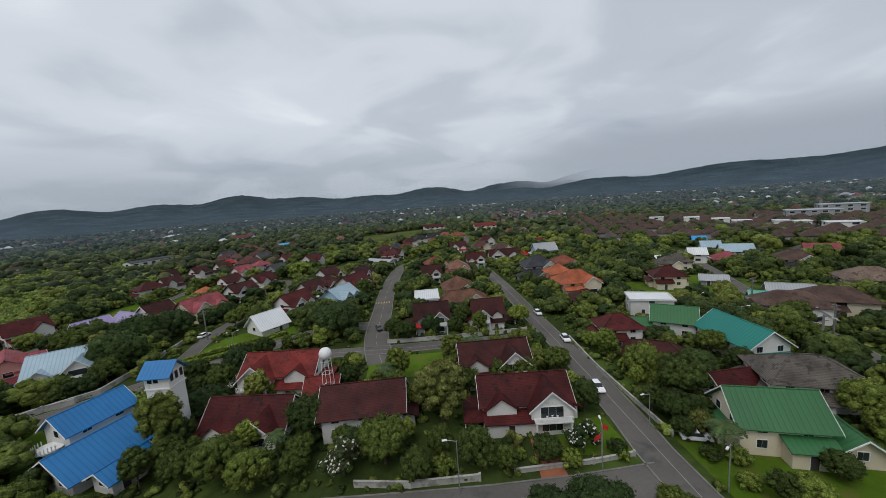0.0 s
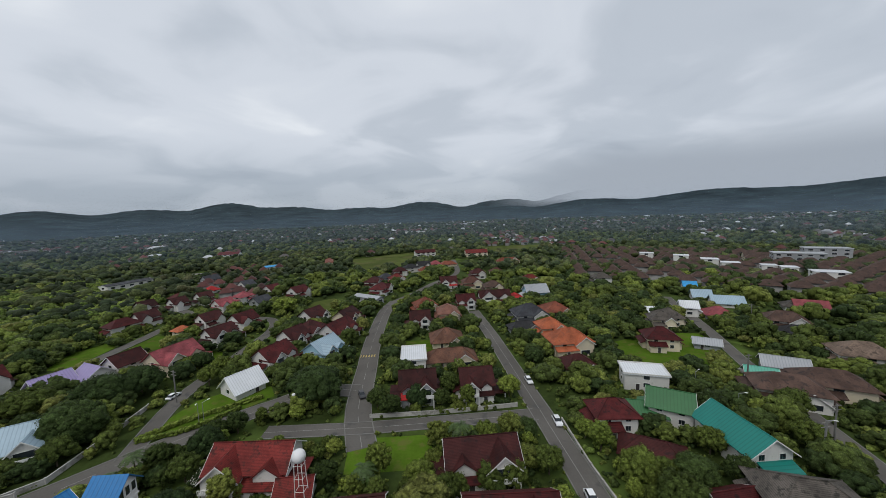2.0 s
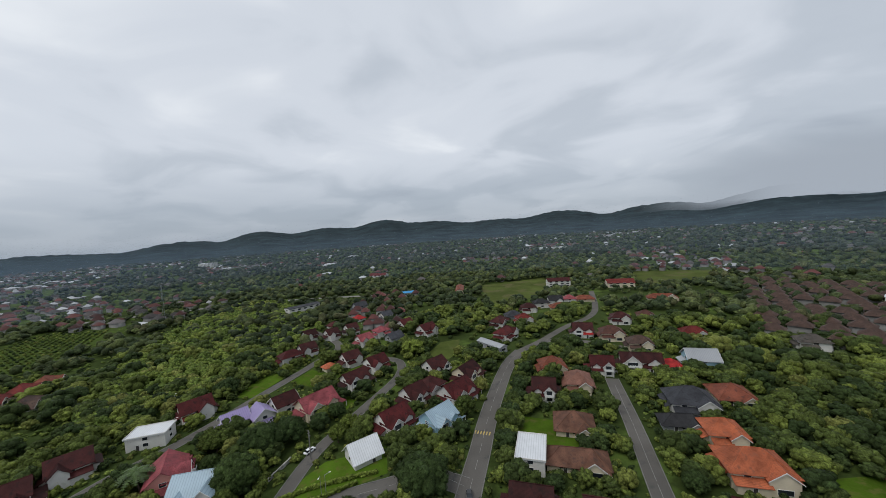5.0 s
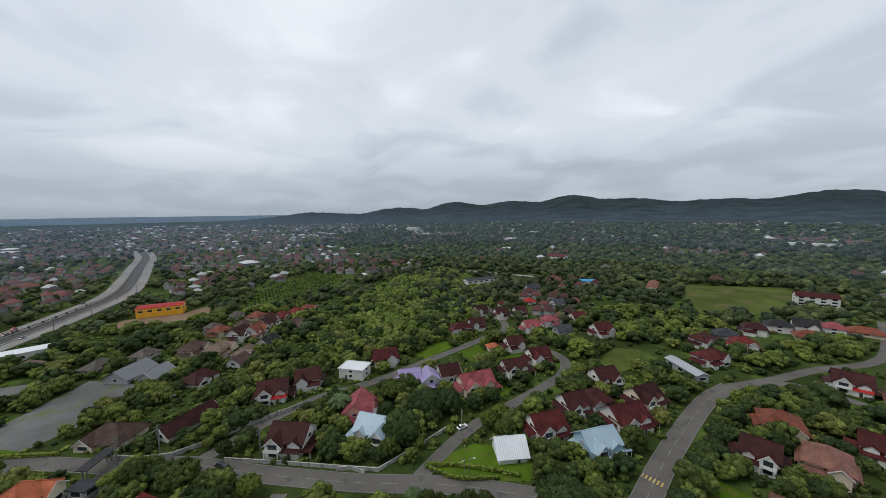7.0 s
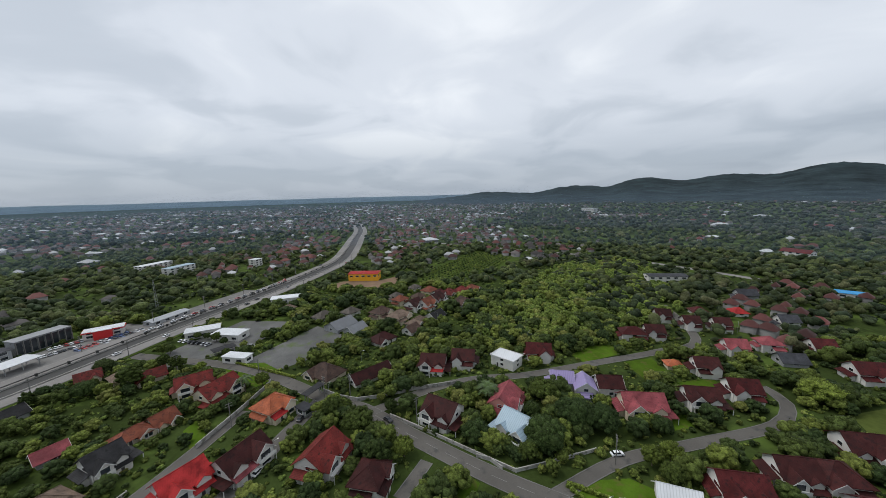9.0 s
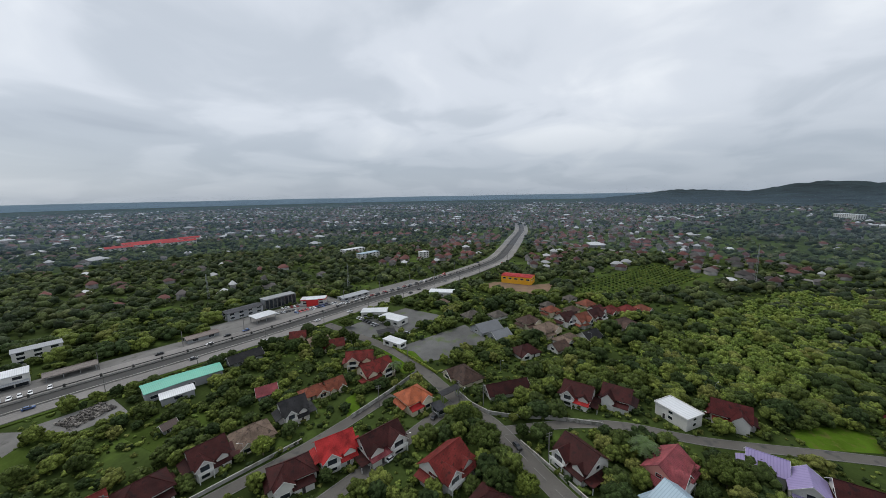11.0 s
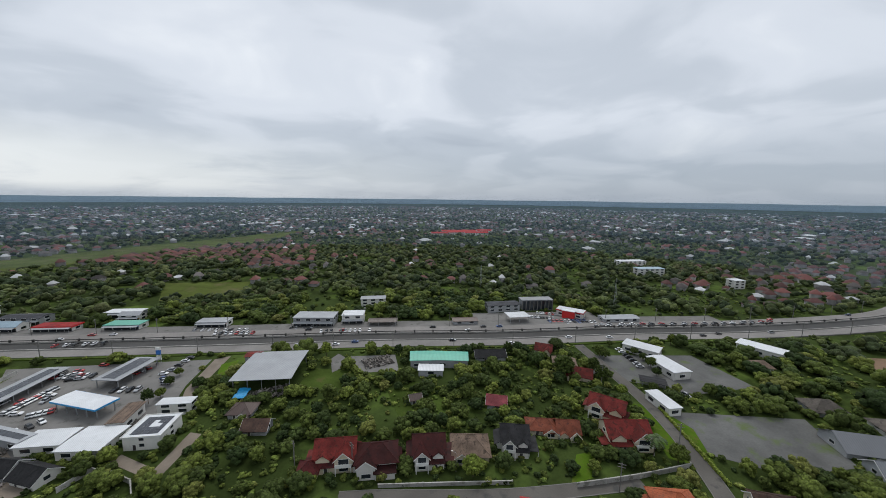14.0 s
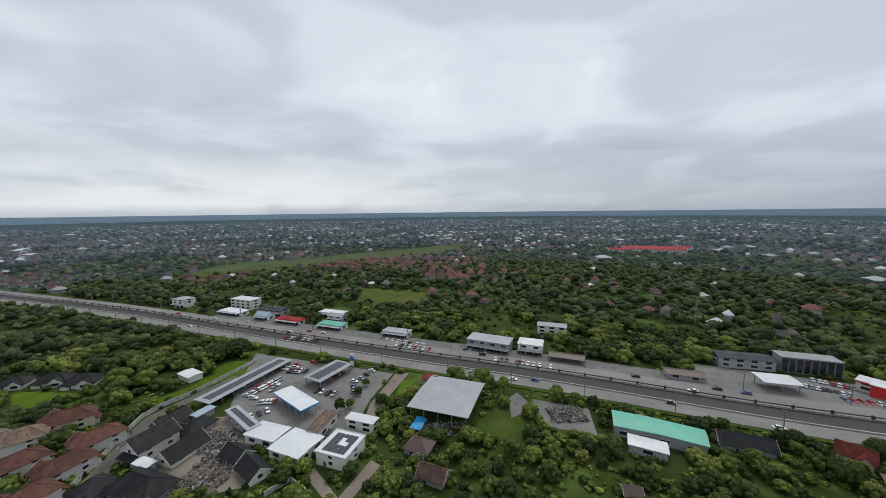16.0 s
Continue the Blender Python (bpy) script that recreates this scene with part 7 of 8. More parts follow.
# ---- garden walls and hedges ----
boundary_wall([(-138.8, 22.4), (-132.4, 29.9), (-128.2, 38.4), (-128.7, 49.0), (-132.0, 62.9), (-133.6, 83.2)], 1.6, 'white rendered estate wall along the curving street')
boundary_wall([(-114.6, 53.0), (-101.3, 68.1), (-88.8, 81.5), (-78.7, 92.6), (-80.1, 105.2), (-82.6, 122.4)], 1.3, 'low white garden wall round a street corner')
boundary_wall([(-6.6, 63.7), (1.7, 63.4), (11.8, 64.5)], 1.0, 'white front garden wall along the street')
boundary_wall([(16.9, 65.7), (28.8, 67.3), (35.4, 68.7)], 0.7, 'low white front garden wall')
boundary_wall([(-87.3, 81.7), (-84.9, 85.8), (-80.5, 88.6)], 1.3, 'pale roadside wall below the villas')
boundary_wall([(39.0, 113.7), (40.1, 96.3), (42.0, 82.2), (43.3, 72.8)], 0.8, 'stained white roadside wall with posts')
boundary_wall([(-108.7, -16.1), (-130.7, -9.2), (-150.8, -4.2)], 1.8, 'long white wall beside the entrance street')
boundary_wall([(-51.5, -44.8), (-64.5, -38.9), (-90.9, -26.6)], 1.3, 'low garden wall along the dark street')
boundary_wall([(-13.0, 115.7), (5.0, 117.1), (28.4, 120.4)], 1.1, 'low wall with shrubs along the cross street')
boundary_wall([(81.8, 135.6), (108.5, 139.0)], 1.4, 'long grey wall of the empty plot')
boundary_wall([(92.0, -196.0), (104.5, -157.0), (112.5, -142.5), (114.5, -134.0), (108.5, -110.0), (103.6, -90.0)], 2.0, 'tall grey estate wall along a lane')
boundary_wall([(37.7, -87.3), (31.8, -93.6), (18.5, -81.4), (15.7, -71.4)], 1.8, 'pale zigzag garden wall')
hedge([(-71.3, 106.6), (-63.9, 115.5), (-50.0, 127.1)], 'clipped bright-green hedge round the lawn')
hedge([(-70.5, 106.0), (-61.3, 110.4), (-53.3, 120.8)], 'clipped green hedge beside the street')
hedge([(-43.6, 184.3), (-38.4, 152.3), (-38.2, 137.2)], 'dark green hedge along the street')
hedge([(-177.1, -31.8), (-161.5, -6.3), (-153.9, 5.9)], 'trimmed green hedge along the car park')

# ---- vehicles ----
car(46.3, 71.8, -11, 0)
car(36.8, 87.3, -88, 0)
car(34.7, 134.7, -83, 0)
car(-18.3, 127.3, -66, 2)
car(-92.9, 10.4, 158, 0)
car(-79.7, 128.4, 86, 0)
car(-119.3, 17.4, 164, 2)
car(-124.8, 19.5, 158, 2)
car(37.5, 112.3, -88, 0)
car(-112.0, 52.1, 41, 2)
car(-197.8, -30.3, 77, 1)
car(76.9, -150.6, -26, 0)
car(76.1, -152.2, -26, 1)
car(75.3, -153.5, -25, 0)
car(74.7, -154.8, -25, 2)
car(73.9, -156.4, -27, 0)
car(73.1, -157.9, -29, 0)
car(72.3, -159.4, -26, 0)
car(71.6, -160.8, -31, 3)
car(71.0, -161.9, -32, 0)
car(70.3, -163.4, -30, 0)
car(69.4, -165.2, -29, 1)
car(68.8, -166.5, -26, 1)
car(68.1, -167.7, -24, 1)
car(66.6, -144.0, -81, 1)
car(65.4, -144.2, -84, 0)
car(63.5, -144.4, -85, 0)
car(61.7, -144.6, -82, 0)
car(60.2, -144.7, -81, 3)
car(65.4, -185.3, 178, 3)
car(65.2, -181.8, 177, 0)
car(65.2, -178.0, 180, 2)
car(65.2, -175.5, 183, 2)
car(38.9, -169.9, -45, 3)
car(37.0, -171.7, -50, 1)
car(34.7, -173.8, -50, 3)
car(23.3, -166.0, -28, 1)
car(20.9, -170.7, -30, 2)
car(18.8, -175.2, -30, 0)
car(17.0, -178.6, -27, 2)
car(-206.2, -149.0, 229, 0)
car(-207.6, -147.9, 229, 0)
car(-209.4, -146.4, 232, 1)
car(-211.2, -145.0, 228, 0)
car(-212.4, -144.0, 231, 2)
car(-214.1, -142.6, 233, 2)
car(-216.1, -141.0, 230, 2)
car(-217.4, -139.9, 234, 0)
car(-219.5, -138.3, 229, 1)
car(-217.9, -153.7, 231, 0)
car(-219.8, -152.0, 232, 0)
car(-221.3, -150.7, 228, 0)
car(-223.4, -149.0, 228, 3)
car(-225.1, -147.5, 230, 0)
car(-226.9, -146.0, 229, 3)
car(-228.5, -144.5, 228, 1)
car(-215.2, -78.1, 152, 0)
car(-213.6, -74.9, 155, 0)
car(-211.7, -71.1, 152, 2)
car(-210.4, -68.3, 152, 2)
car(-208.8, -65.0, 155, 2)
car(-206.9, -61.1, 154, 1)
car(-205.4, -58.1, 154, 1)
car(78.8, -180.4, -44, 1)
car(77.3, -181.9, -43, 0)
car(76.1, -183.3, -46, 1)
car(74.8, -184.8, -44, 1)
car(73.3, -186.6, -41, 2)
car(72.0, -187.9, -41, 2)
car(91.2, -230.8, 257, 3)
car(85.6, -229.3, 257, 0)
car(81.5, -228.1, 251, 2)
car(76.1, -226.5, 254, 0)
car(71.6, -225.2, 256, 0)
car(67.0, -223.9, 257, 2)
car(21.1, -226.4, 246, 1)
car(16.2, -224.2, 242, 0)
car(12.0, -222.3, 247, 0)
car(8.1, -220.6, 247, 0)
car(2.7, -218.3, 250, 0)
car(-0.3, -217.0, 243, 2)
car(-5.8, -214.5, 246, 0)
car(-9.5, -213.1, 245, 0)
car(-37.6, -203.3, 247, 2)
car(-41.0, -202.2, 249, 1)
car(-46.2, -200.4, 252, 2)
car(-50.6, -198.9, 250, 1)
car(-53.7, -197.8, 250, 2)

parking = random.Random(8)
for x0, y0, dx, dy, n, turn in ((72.0, -148.0, -5.2, -13.4, 4, 160), (66.5, -156.0, 3.0, -1.0, 6, 70), (57.0, -176.0, 2.7, -1.0, 7, 70), (33.0, -150.0, 3.2, -1.2, 4, 65), (22.0, -148.0, 0.8, -3.0, 6, 160), (60.0, -136.5, 2.6, 2.2, 4, 130), (-52.0, -187.0, -3.0, 1.2, 12, 70), (8.0, -212.0, -3.1, 1.3, 8, 70), (-212.0, -134.0, -2.9, 1.1, 10, 70), (-222.0, -126.0, -2.9, 1.1, 8, 70)):
    for k in range(n):
        if parking.random() < 0.85:
            car(x0 + dx * k, y0 + dy * k, turn + parking.uniform(-6, 6), parking.choice((0, 0, 0, 1, 1, 2, 2, 3, 4)))

# ---- poles and lamps ----
street_lamp(29.7, 66.1, 7, 82)
street_lamp(44.1, 61.8, 7, 222)
street_lamp(8.9, 62.4, 8, 188)
street_lamp(41.0, 75.3, 6, 200)
street_lamp(91.4, 99.5, 8, 335)
street_lamp(-59.3, 112.7, 7, 298)
street_lamp(-146.0, 119.8, 6, 50)
street_lamp(-131.9, 26.3, 7, 164)
street_lamp(-98.3, 13.9, 7, 116)
street_lamp(-212.1, 84.9, 8, 264)
street_lamp(-168.7, 132.7, 7, 130)
street_lamp(-59.4, 114.6, 6, 54)
street_lamp(81.4, 125.5, 7, 30)
street_lamp(83.9, 113.1, 7, 346)
street_lamp(-165.4, 37.4, 6, 80)
street_lamp(-77.1, -39.4, 7, 305)
street_lamp(-158.1, 262.4, 7, 300)
street_lamp(-33.3, 321.7, 7, 354)
water_tower(-18.6, 85.9, 10.9)
pylon_sign(31.2, -180.3, 9)
lattice_mast(-395.9, 244.8, 40)
lattice_mast(-289.5, -136.6, 26)
lattice_mast(-222.3, -242.9, 24)
scrap_heap(62.0, -99.0, 16, 20)
scrap_heap(70.0, -118.0, 8, 10)
scrap_heap(-20.5, -119.5, 20, 9)
scrap_heap(-76.6, -128.2, 16, 11)
scrap_heap(30.2, -115.1, 9, 12)
scrap_heap(70.2, -115.1, 16, 14)
tarpaulin(-10.8, -121.3, 70)
flower_pole(30.2, 67.8)

# traffic on the main road, and the poles beside it
traffic = random.Random(3)
for k in range(60):
    i = traffic.randrange(40, len(main_line) - 40) if len(main_line) > 90 else traffic.randrange(len(main_line) - 1)
    a, b = main_line[i], main_line[min(i + 1, len(main_line) - 1)]
    if a[0] < -520 or a[0] > 330:
        continue
    d = math.atan2(b[1] - a[1], b[0] - a[0])
    off = traffic.choice((9.9, 13.3, 16.8, 16.8, -6.7, -9.6, -12.6))
    car(a[0] - math.sin(d) * off, a[1] + math.cos(d) * off, math.degrees(d) + (180 if off > 0 else 0), traffic.choice((0, 0, 0, 1, 1, 2, 2, 3, 4)), 0.76)
# the queue on the far carriageway
for k in range(36):
    lane, u = k % 2, k // 2
    x = -232 - 7.4 * u - 3 * lane + traffic.uniform(-1.2, 1.2)
    i = min(range(len(main_line) - 1), key=lambda j: abs(main_line[j][0] - x))
    a, b = main_line[i], main_line[i + 1]
    d = math.atan2(b[1] - a[1], b[0] - a[0])
    off, t = 10.0 + 3.3 * lane, (x - a[0]) / (b[0] - a[0])
    car(x - math.sin(d) * off, a[1] + (b[1] - a[1]) * t + math.cos(d) * off, math.degrees(d), traffic.choice((0, 0, 1, 1, 2, 2, 3)), 0.76)
run = 0.0
for a, b in zip(main_line, main_line[1:]):
    run += math.dist(a, b)
    if run > 34 and -480 < a[0] < 400:
        run = 0.0
        d = math.atan2(b[1] - a[1], b[0] - a[0])
        for off in (20.2, -15.2):
            power_pole(a[0] - math.sin(d) * off, a[1] + math.cos(d) * off, math.degrees(d))

# solar panels on the roofs round the filling station
def solar_array(x, y, z, turn, nx, ny, wide, deep, label, leave=()):
    array = thing("solar_array", pose(x, y, z, 0, 0, turn), label, "solar panels")
    for i in range(nx):
        for j in range(ny):
            if (i, j) not in leave:
                Solid().box((i - nx / 2 + 0.5) * wide, (j - ny / 2 + 0.5) * deep, 0, wide - 0.12, deep - 0.12, 0.08).make("panel", SOLAR, array)
    return array


solar_array(SOLAR_AT[0], SOLAR_AT[1], 5.32, SOLAR_AT[2], 5, 5, 1.9, 2.1, "rows of dark solar panels on a flat white roof", ((2, 2), (3, 2), (2, 3)))
solar_array(41.2, -168.7, 4.62, 61, 10, 3, 2.1, 2.2, "dark solar panels along a grey market roof")
solar_array(82.5, -163.2, 3.98, 68, 22, 2, 2.1, 2.4, "long strip of dark solar panels on a shed roof")
solar_array(65.3, -125.8, 4.28, 140, 9, 1, 2.3, 2.4, "single row of dark solar panels on a narrow shed")

# estate poles
power_pole(87.4, 95.5, 100)
power_pole(95.7, 101.5, 100)
power_pole(99.0, 128.9, 100)
power_pole(144.1, 182.7, 60)
power_pole(-76.2, 125.4, 70)
power_pole(-109.3, 63.3, 40)
power_pole(-133.3, 35.1, 40)
power_pole(-119.2, -8.6, 40)
power_pole(-133.0, 24.1, 140)
power_pole(-156.8, -11.4, 50)
power_pole(-28.6, -65.0, 20)
power_pole(-170.9, -55.9, 50)
power_pole(-45.9, -55.4, 20)
power_pole(-31.1, 285.8, 100)
power_pole(-86.8, 252.7, 120)


# ---- plants ----
def near_path(x, y):
    """How far a place lies from the flown line."""
    return min(off_line(x, y, a, b) for a, b in (((12, 19), (18, 50)), ((18, 50), (1, 64)), ((1, 64), (-20, 58)), ((-20, 58), (-19, 17))))


TREES_AT = []


def put(kind, x, y, size=1.0, wide=None, label=""):
    if any(off_line(x, y, a, b) < w + 0.5 for a, b, w in KEEP_LINES):
        return
    for hx, hy, w, d, c, sn in KEEP_BLOCKS:
        u, v = (x - hx) * c + (y - hy) * sn, (y - hy) * c - (x - hx) * sn
        if abs(u) < w / 2 + 0.8 and abs(v) < d / 2 + 0.8:
            return
    plant(kind, x, y, size, None, wide, label)
    TREES_AT.append((x, y))


put('dense', -87.5, 106.2, 1.30, 1.35)
put('dense', -42.0, 81.5, 0.8, 0.8)
put('broad', -47.5, 92.9, 0.84, 0.84)
put('broad2', -56.9, 97.3, 0.77, 0.77)
put('broad', -113.2, 116.7, 1.30, 1.54)
put('broad2', -40.6, 72.6, 0.8, 0.72)
put('tall', -42.6, 71.6, 1.25, 1.15)
put('dense', -38.4, 75.4, 1.2, 0.85)
put('cone', -50.9, 65.6, 1.00, 1.90)
put('broad2', -28.3, 65.6, 0.95, 1.0)
put('broad', -34.6, 65.3, 0.75, 0.75)
put('broad', -18.0, 75.2, 1.05, 1.05)
put('broad', -16.3, 91.6, 0.72, 0.72)
put('broad', -2.9, 68.2, 1.06, 1.06)
put('tall2', -5.2, 92.8, 0.95, 0.95)
put('tall', 5.6, 77.9, 1.30, 1.74)
put('broad2', 11.1, 67.7, 0.80, 0.80)
put('flower', -8.8, 65.8, 1.23, 1.23)
put('broad', -16.3, 65.8, 0.62, 0.62)
put('dense', -31.7, 125.0, 1.30, 1.50)
put('broad2', 31.9, 80.5, 0.78, 0.78)
put('broad', 30.6, 94.4, 0.84, 0.84)
put('broad3', 36.5, 95.3, 0.72, 0.72)
put('broad', 51.0, 83.1, 1.14, 1.14)
put('broad2', 47.5, 90.9, 1.03, 1.03)
put('palm', 47.5, 67.9, 0.92, 0.92)
put('broad', 49.6, 60.1, 0.55, 0.55)
put('broad', 59.5, 63.5, 0.52, 0.6)
put('flower', 28.2, 69.6, 1.10, 1.10)
put('broad', 22.2, 67.6, 0.61, 0.61)
put('broad', 6.1, 96.6, 0.56, 0.56)
put('broad3', 27.0, 125.9, 0.89, 0.89)
put('broad2', 9.1, 128.5, 0.90, 0.90)
put('broad2', -12.0, 121.0, 0.79, 0.79)
put('broad', 9.1, 106.1, 0.61, 0.61)
put('broad3', -33.0, 115.1, 0.57, 0.57)
put('shrub', 33.2, 69.5, 1.26, 1.26)
put('broad', 54.9, 121.8, 0.69, 0.69)
put('broad', 43.8, 79.8, 0.66, 0.66)
put('broad3', 42.4, 106.1, 0.65, 0.65)
put('dense', 39.7, 150.3, 0.62, 0.62)
put('broad', 67.6, 99.9, 0.85, 0.85)
put('broad2', 67.4, 91.2, 0.77, 0.77)
put('broad2', 49.3, 75.9, 0.66, 0.66)
put('broad2', -56.1, 63.3, 0.62, 0.62)
put('broad', -2.0, 62.5, 0.57, 0.57)
put('broad2', 2.7, 64.5, 0.66, 0.66)
put('broad2', -22.0, 63.6, 0.84, 0.84)
put('palm', -21.3, 69.8, 0.75, 0.75)
put('broad2', -66.5, 137.0, 0.9, 0.9)
put('broad', -73.8, 143.0, 0.98, 0.98)
put('broad3', 23.9, 58.8, 0.5, 0.5)
put('flower', 36.4, 60.7, 1.16, 1.16)
put('broad', 1.0, 110.7, 0.71, 0.71)
put('broad', 89.9, 100.7, 0.93, 0.93)
put('broad2', 98.6, 103.2, 1.07, 1.07)
put('broad', 101.0, 99.5, 1.15, 1.15)
put('broad2', 74.1, 74.5, 1.02, 1.02)
put('shrub2', 49.2, 67.0, 1.30, 1.36)
put('shrub', 45.8, 67.8, 1.20, 1.20)
put('broad3', 51.9, 59.4, 0.58, 0.58)
put('broad', 65.6, 65.6, 0.63, 0.63)
put('broad2', 48.0, 73.2, 0.54, 0.54)
put('shrub', 50.7, 71.4, 1.30, 1.43)
put('shrub2', 47.2, 62.6, 1.16, 1.16)
put('broad', 44.7, 72.3, 0.48, 0.48)
put('shrub2', 18.1, 68.8, 0.95, 0.95)
put('shrub', 15.7, 70.2, 0.84, 0.84)
put('shrub2', 33.5, 68.2, 0.87, 0.87)
put('broad', 12.7, 66.5, 0.47, 0.47)
put('broad3', 34.2, 94.1, 0.51, 0.51)
put('broad', 98.8, 125.9, 1.02, 1.02)
put('broad2', 97.4, 113.4, 1.03, 1.03)
put('broad2', -82.6, 98.0, 0.9, 0.9)
put('dense', -94.8, 83.4, 0.94, 0.94)
put('broad3', -89.5, 70.1, 1.30, 1.30)
put('broad2', -94.8, 60.7, 1.07, 1.07)
put('broad2', -118.4, 29.9, 1.13, 1.13)
put('broad', -107.3, 41.0, 1.30, 1.62)
put('palm', -116.7, 94.6, 1.30, 1.90)
put('palm', -135.1, 89.1, 1.30, 1.90)
put('broad', -117.9, 53.3, 0.71, 0.71)
put('broad', -91.8, 57.7, 0.96, 0.96)
put('broad2', -88.9, 49.2, 1.29, 1.29)
put('broad3', -89.3, 73.8, 0.61, 0.61)
put('broad3', -91.5, 226.5, 1.30, 1.85)
put('broad2', -34.4, 167.9, 1.16, 1.16)
put('broad', -73.7, 136.4, 0.94, 0.94)
put('dense', -96.0, 122.0, 1.30, 1.37)
put('dense', -92.5, 130.9, 1.12, 1.12)
put('broad2', -103.0, 108.0, 0.95, 0.9)
put('broad', -71.7, 119.0, 1.14, 1.14)
put('dense', -118.1, 146.3, 1.15, 1.15)
put('broad2', -97.8, 145.6, 1.20, 1.20)
put('dense', -157.0, 150.2, 1.06, 1.06)
put('dense', -87.0, 150.9, 0.74, 0.74)
put('broad', -219.3, -76.5, 0.64, 0.64)
put('broad', -217.3, -69.8, 0.63, 0.63)
put('broad2', -215.3, -63.0, 0.62, 0.62)
put('broad', -211.9, -51.4, 0.60, 0.60)
put('broad2', -211.8, -45.6, 0.60, 0.60)
put('broad2', -197.1, -74.4, 0.77, 0.77)
put('broad', -189.6, -60.2, 0.73, 0.73)
put('broad2', -182.6, -46.7, 0.70, 0.70)
put('broad', -187.4, -39.8, 0.62, 0.62)
put('tall2', -175.3, -64.8, 1.05, 1.05)
put('tall', -172.1, -57.2, 1.03, 1.03)
put('broad3', -171.1, -45.0, 0.67, 0.67)
put('palm', -144.5, -13.3, 1.30, 1.34)
put('broad', -149.6, -7.5, 0.89, 0.89)
put('broad3', -161.0, 26.6, 0.57, 0.57)
put('broad', -125.8, 49.0, 0.53, 0.53)
put('broad3', -130.8, 32.7, 0.55, 0.55)
put('broad', -214.6, -84.4, 0.54, 0.54)
put('dense', -242.5, -74.0, 0.51, 0.51)
put('tall', -252.6, -68.6, 0.80, 0.80)
put('broad2', -210.8, -55.8, 0.79, 0.79)
put('broad', -204.1, -48.4, 0.62, 0.62)
put('broad2', -197.5, -78.1, 0.86, 0.86)
put('tall', -181.2, -61.3, 1.05, 1.05)
put('broad3', -183.1, -55.8, 0.78, 0.78)
put('broad', -180.6, -47.8, 0.75, 0.75)
put('tall2', -174.4, -40.3, 0.89, 0.89)
put('tall3', -52.3, -147.7, 0.99, 0.99)
put('dense', -181.1, -97.3, 0.79, 0.79)
put('dense', -158.2, -105.7, 0.62, 0.62)
put('tall', -147.6, -102.1, 0.97, 0.97)
put('dense', 110.1, -202.2, 1.30, 1.42)
put('dense', 117.5, -194.1, 1.30, 1.41)
put('tall', 25.8, -134.1, 0.79, 0.79)
put('broad', 22.2, -138.0, 0.60, 0.60)
put('broad2', 20.9, -149.1, 0.62, 0.62)
put('broad', 18.7, -158.2, 0.57, 0.57)
put('dense', 8.2, -141.6, 0.55, 0.55)
put('broad3', -122.8, 29.7, 1.01, 1.01)
put('broad2', -120.4, 34.2, 0.90, 0.90)
put('shrub2', -85.5, -20.7, 1.30, 1.90)
put('tall2', -159.0, -69.9, 1.30, 1.88)
put('dense', -155.3, -86.5, 0.90, 0.90)
put('broad3', -81.2, -35.1, 0.97, 0.97)
put('broad2', -41.4, -45.1, 0.93, 0.93)
put('tall', -182.5, -102.5, 1.30, 1.53)


picker = random.Random(11)
# ground under the flight, which nobody sees from there
UNDER = [(-46, 54), (70, 50), (88, 70), (105, 92), (129, 121), (164, 124), (164, -80), (129, -74), (99, -66), (23, -62), (-19, -50), (-48, -26), (-56, 2), (-58, 33)]
KINDS = ("broad", "broad2", "broad3", "tall", "tall2", "broad", "dense", "broad", "broad2", "tall3")
made, rest = len(TREES_AT), []
spots = []
for gx in np.arange(-215, 165, 4.6):
    for gy in np.arange(-140, 250, 4.6):
        x, y = gx + picker.uniform(-2.0, 2.0), gy + picker.uniform(-2.0, 2.0)
        if not in_plot(x, y, UNDER) and near_path(x, y) < 200:
            spots.append((x, y))
spots.sort(key=lambda p: near_path(*p) - (25 if p[1] > 55 and p[0] > -60 else 0))
GRID_SEEN = collections.defaultdict(list)
for x, y in TREES_AT:
    GRID_SEEN[int(x // 5), int(y // 5)].append((x, y))
for x, y in spots:
    wooded = noise.noise((x * 0.035, y * 0.035, 2.0)) > -0.2 or y > 40 and x > -60
    big = picker.uniform(1.2, 2.6) if picker.random() < 0.35 else picker.uniform(2.6, 4.6)
    if y < 10:
        big *= 0.8
        if picker.random() < 0.22:
            continue
    if not wooded:
        big = picker.uniform(0.8, 1.8)
        if picker.random() < 0.55:
            continue
    if picker.random() < 0.08 or not is_free(x, y, 0.6):
        continue
    if not is_free(x, y, 0.75 * big):
        big = picker.uniform(0.8, 1.3)
    cx, cy = int(x // 5), int(y // 5)
    if any(math.hypot(x - a, y - b) < 3.2 for i in (-1, 0, 1) for j in (-1, 0, 1) for a, b in GRID_SEEN[cx + i, cy + j]):
        continue
    k = picker.random()
    if made < 235:
        made += 1
        if k < 0.07:
            put("palm", x, y, picker.uniform(0.7, 1.1))
        elif k < 0.26:
            put(picker.choice(("shrub", "shrub2")), x, y, picker.uniform(0.9, 1.7))
        elif k < 0.29:
            put("flower", x, y, picker.uniform(0.7, 1.0))
        else:
            s = picker.uniform(0.38, 0.85)
            put(picker.choice(KINDS), x, y, s, s * picker.uniform(0.85, 1.1))
    else:
        s = big
        rest.append((x, y, 0, s, s * picker.uniform(0.75, 1.1)))

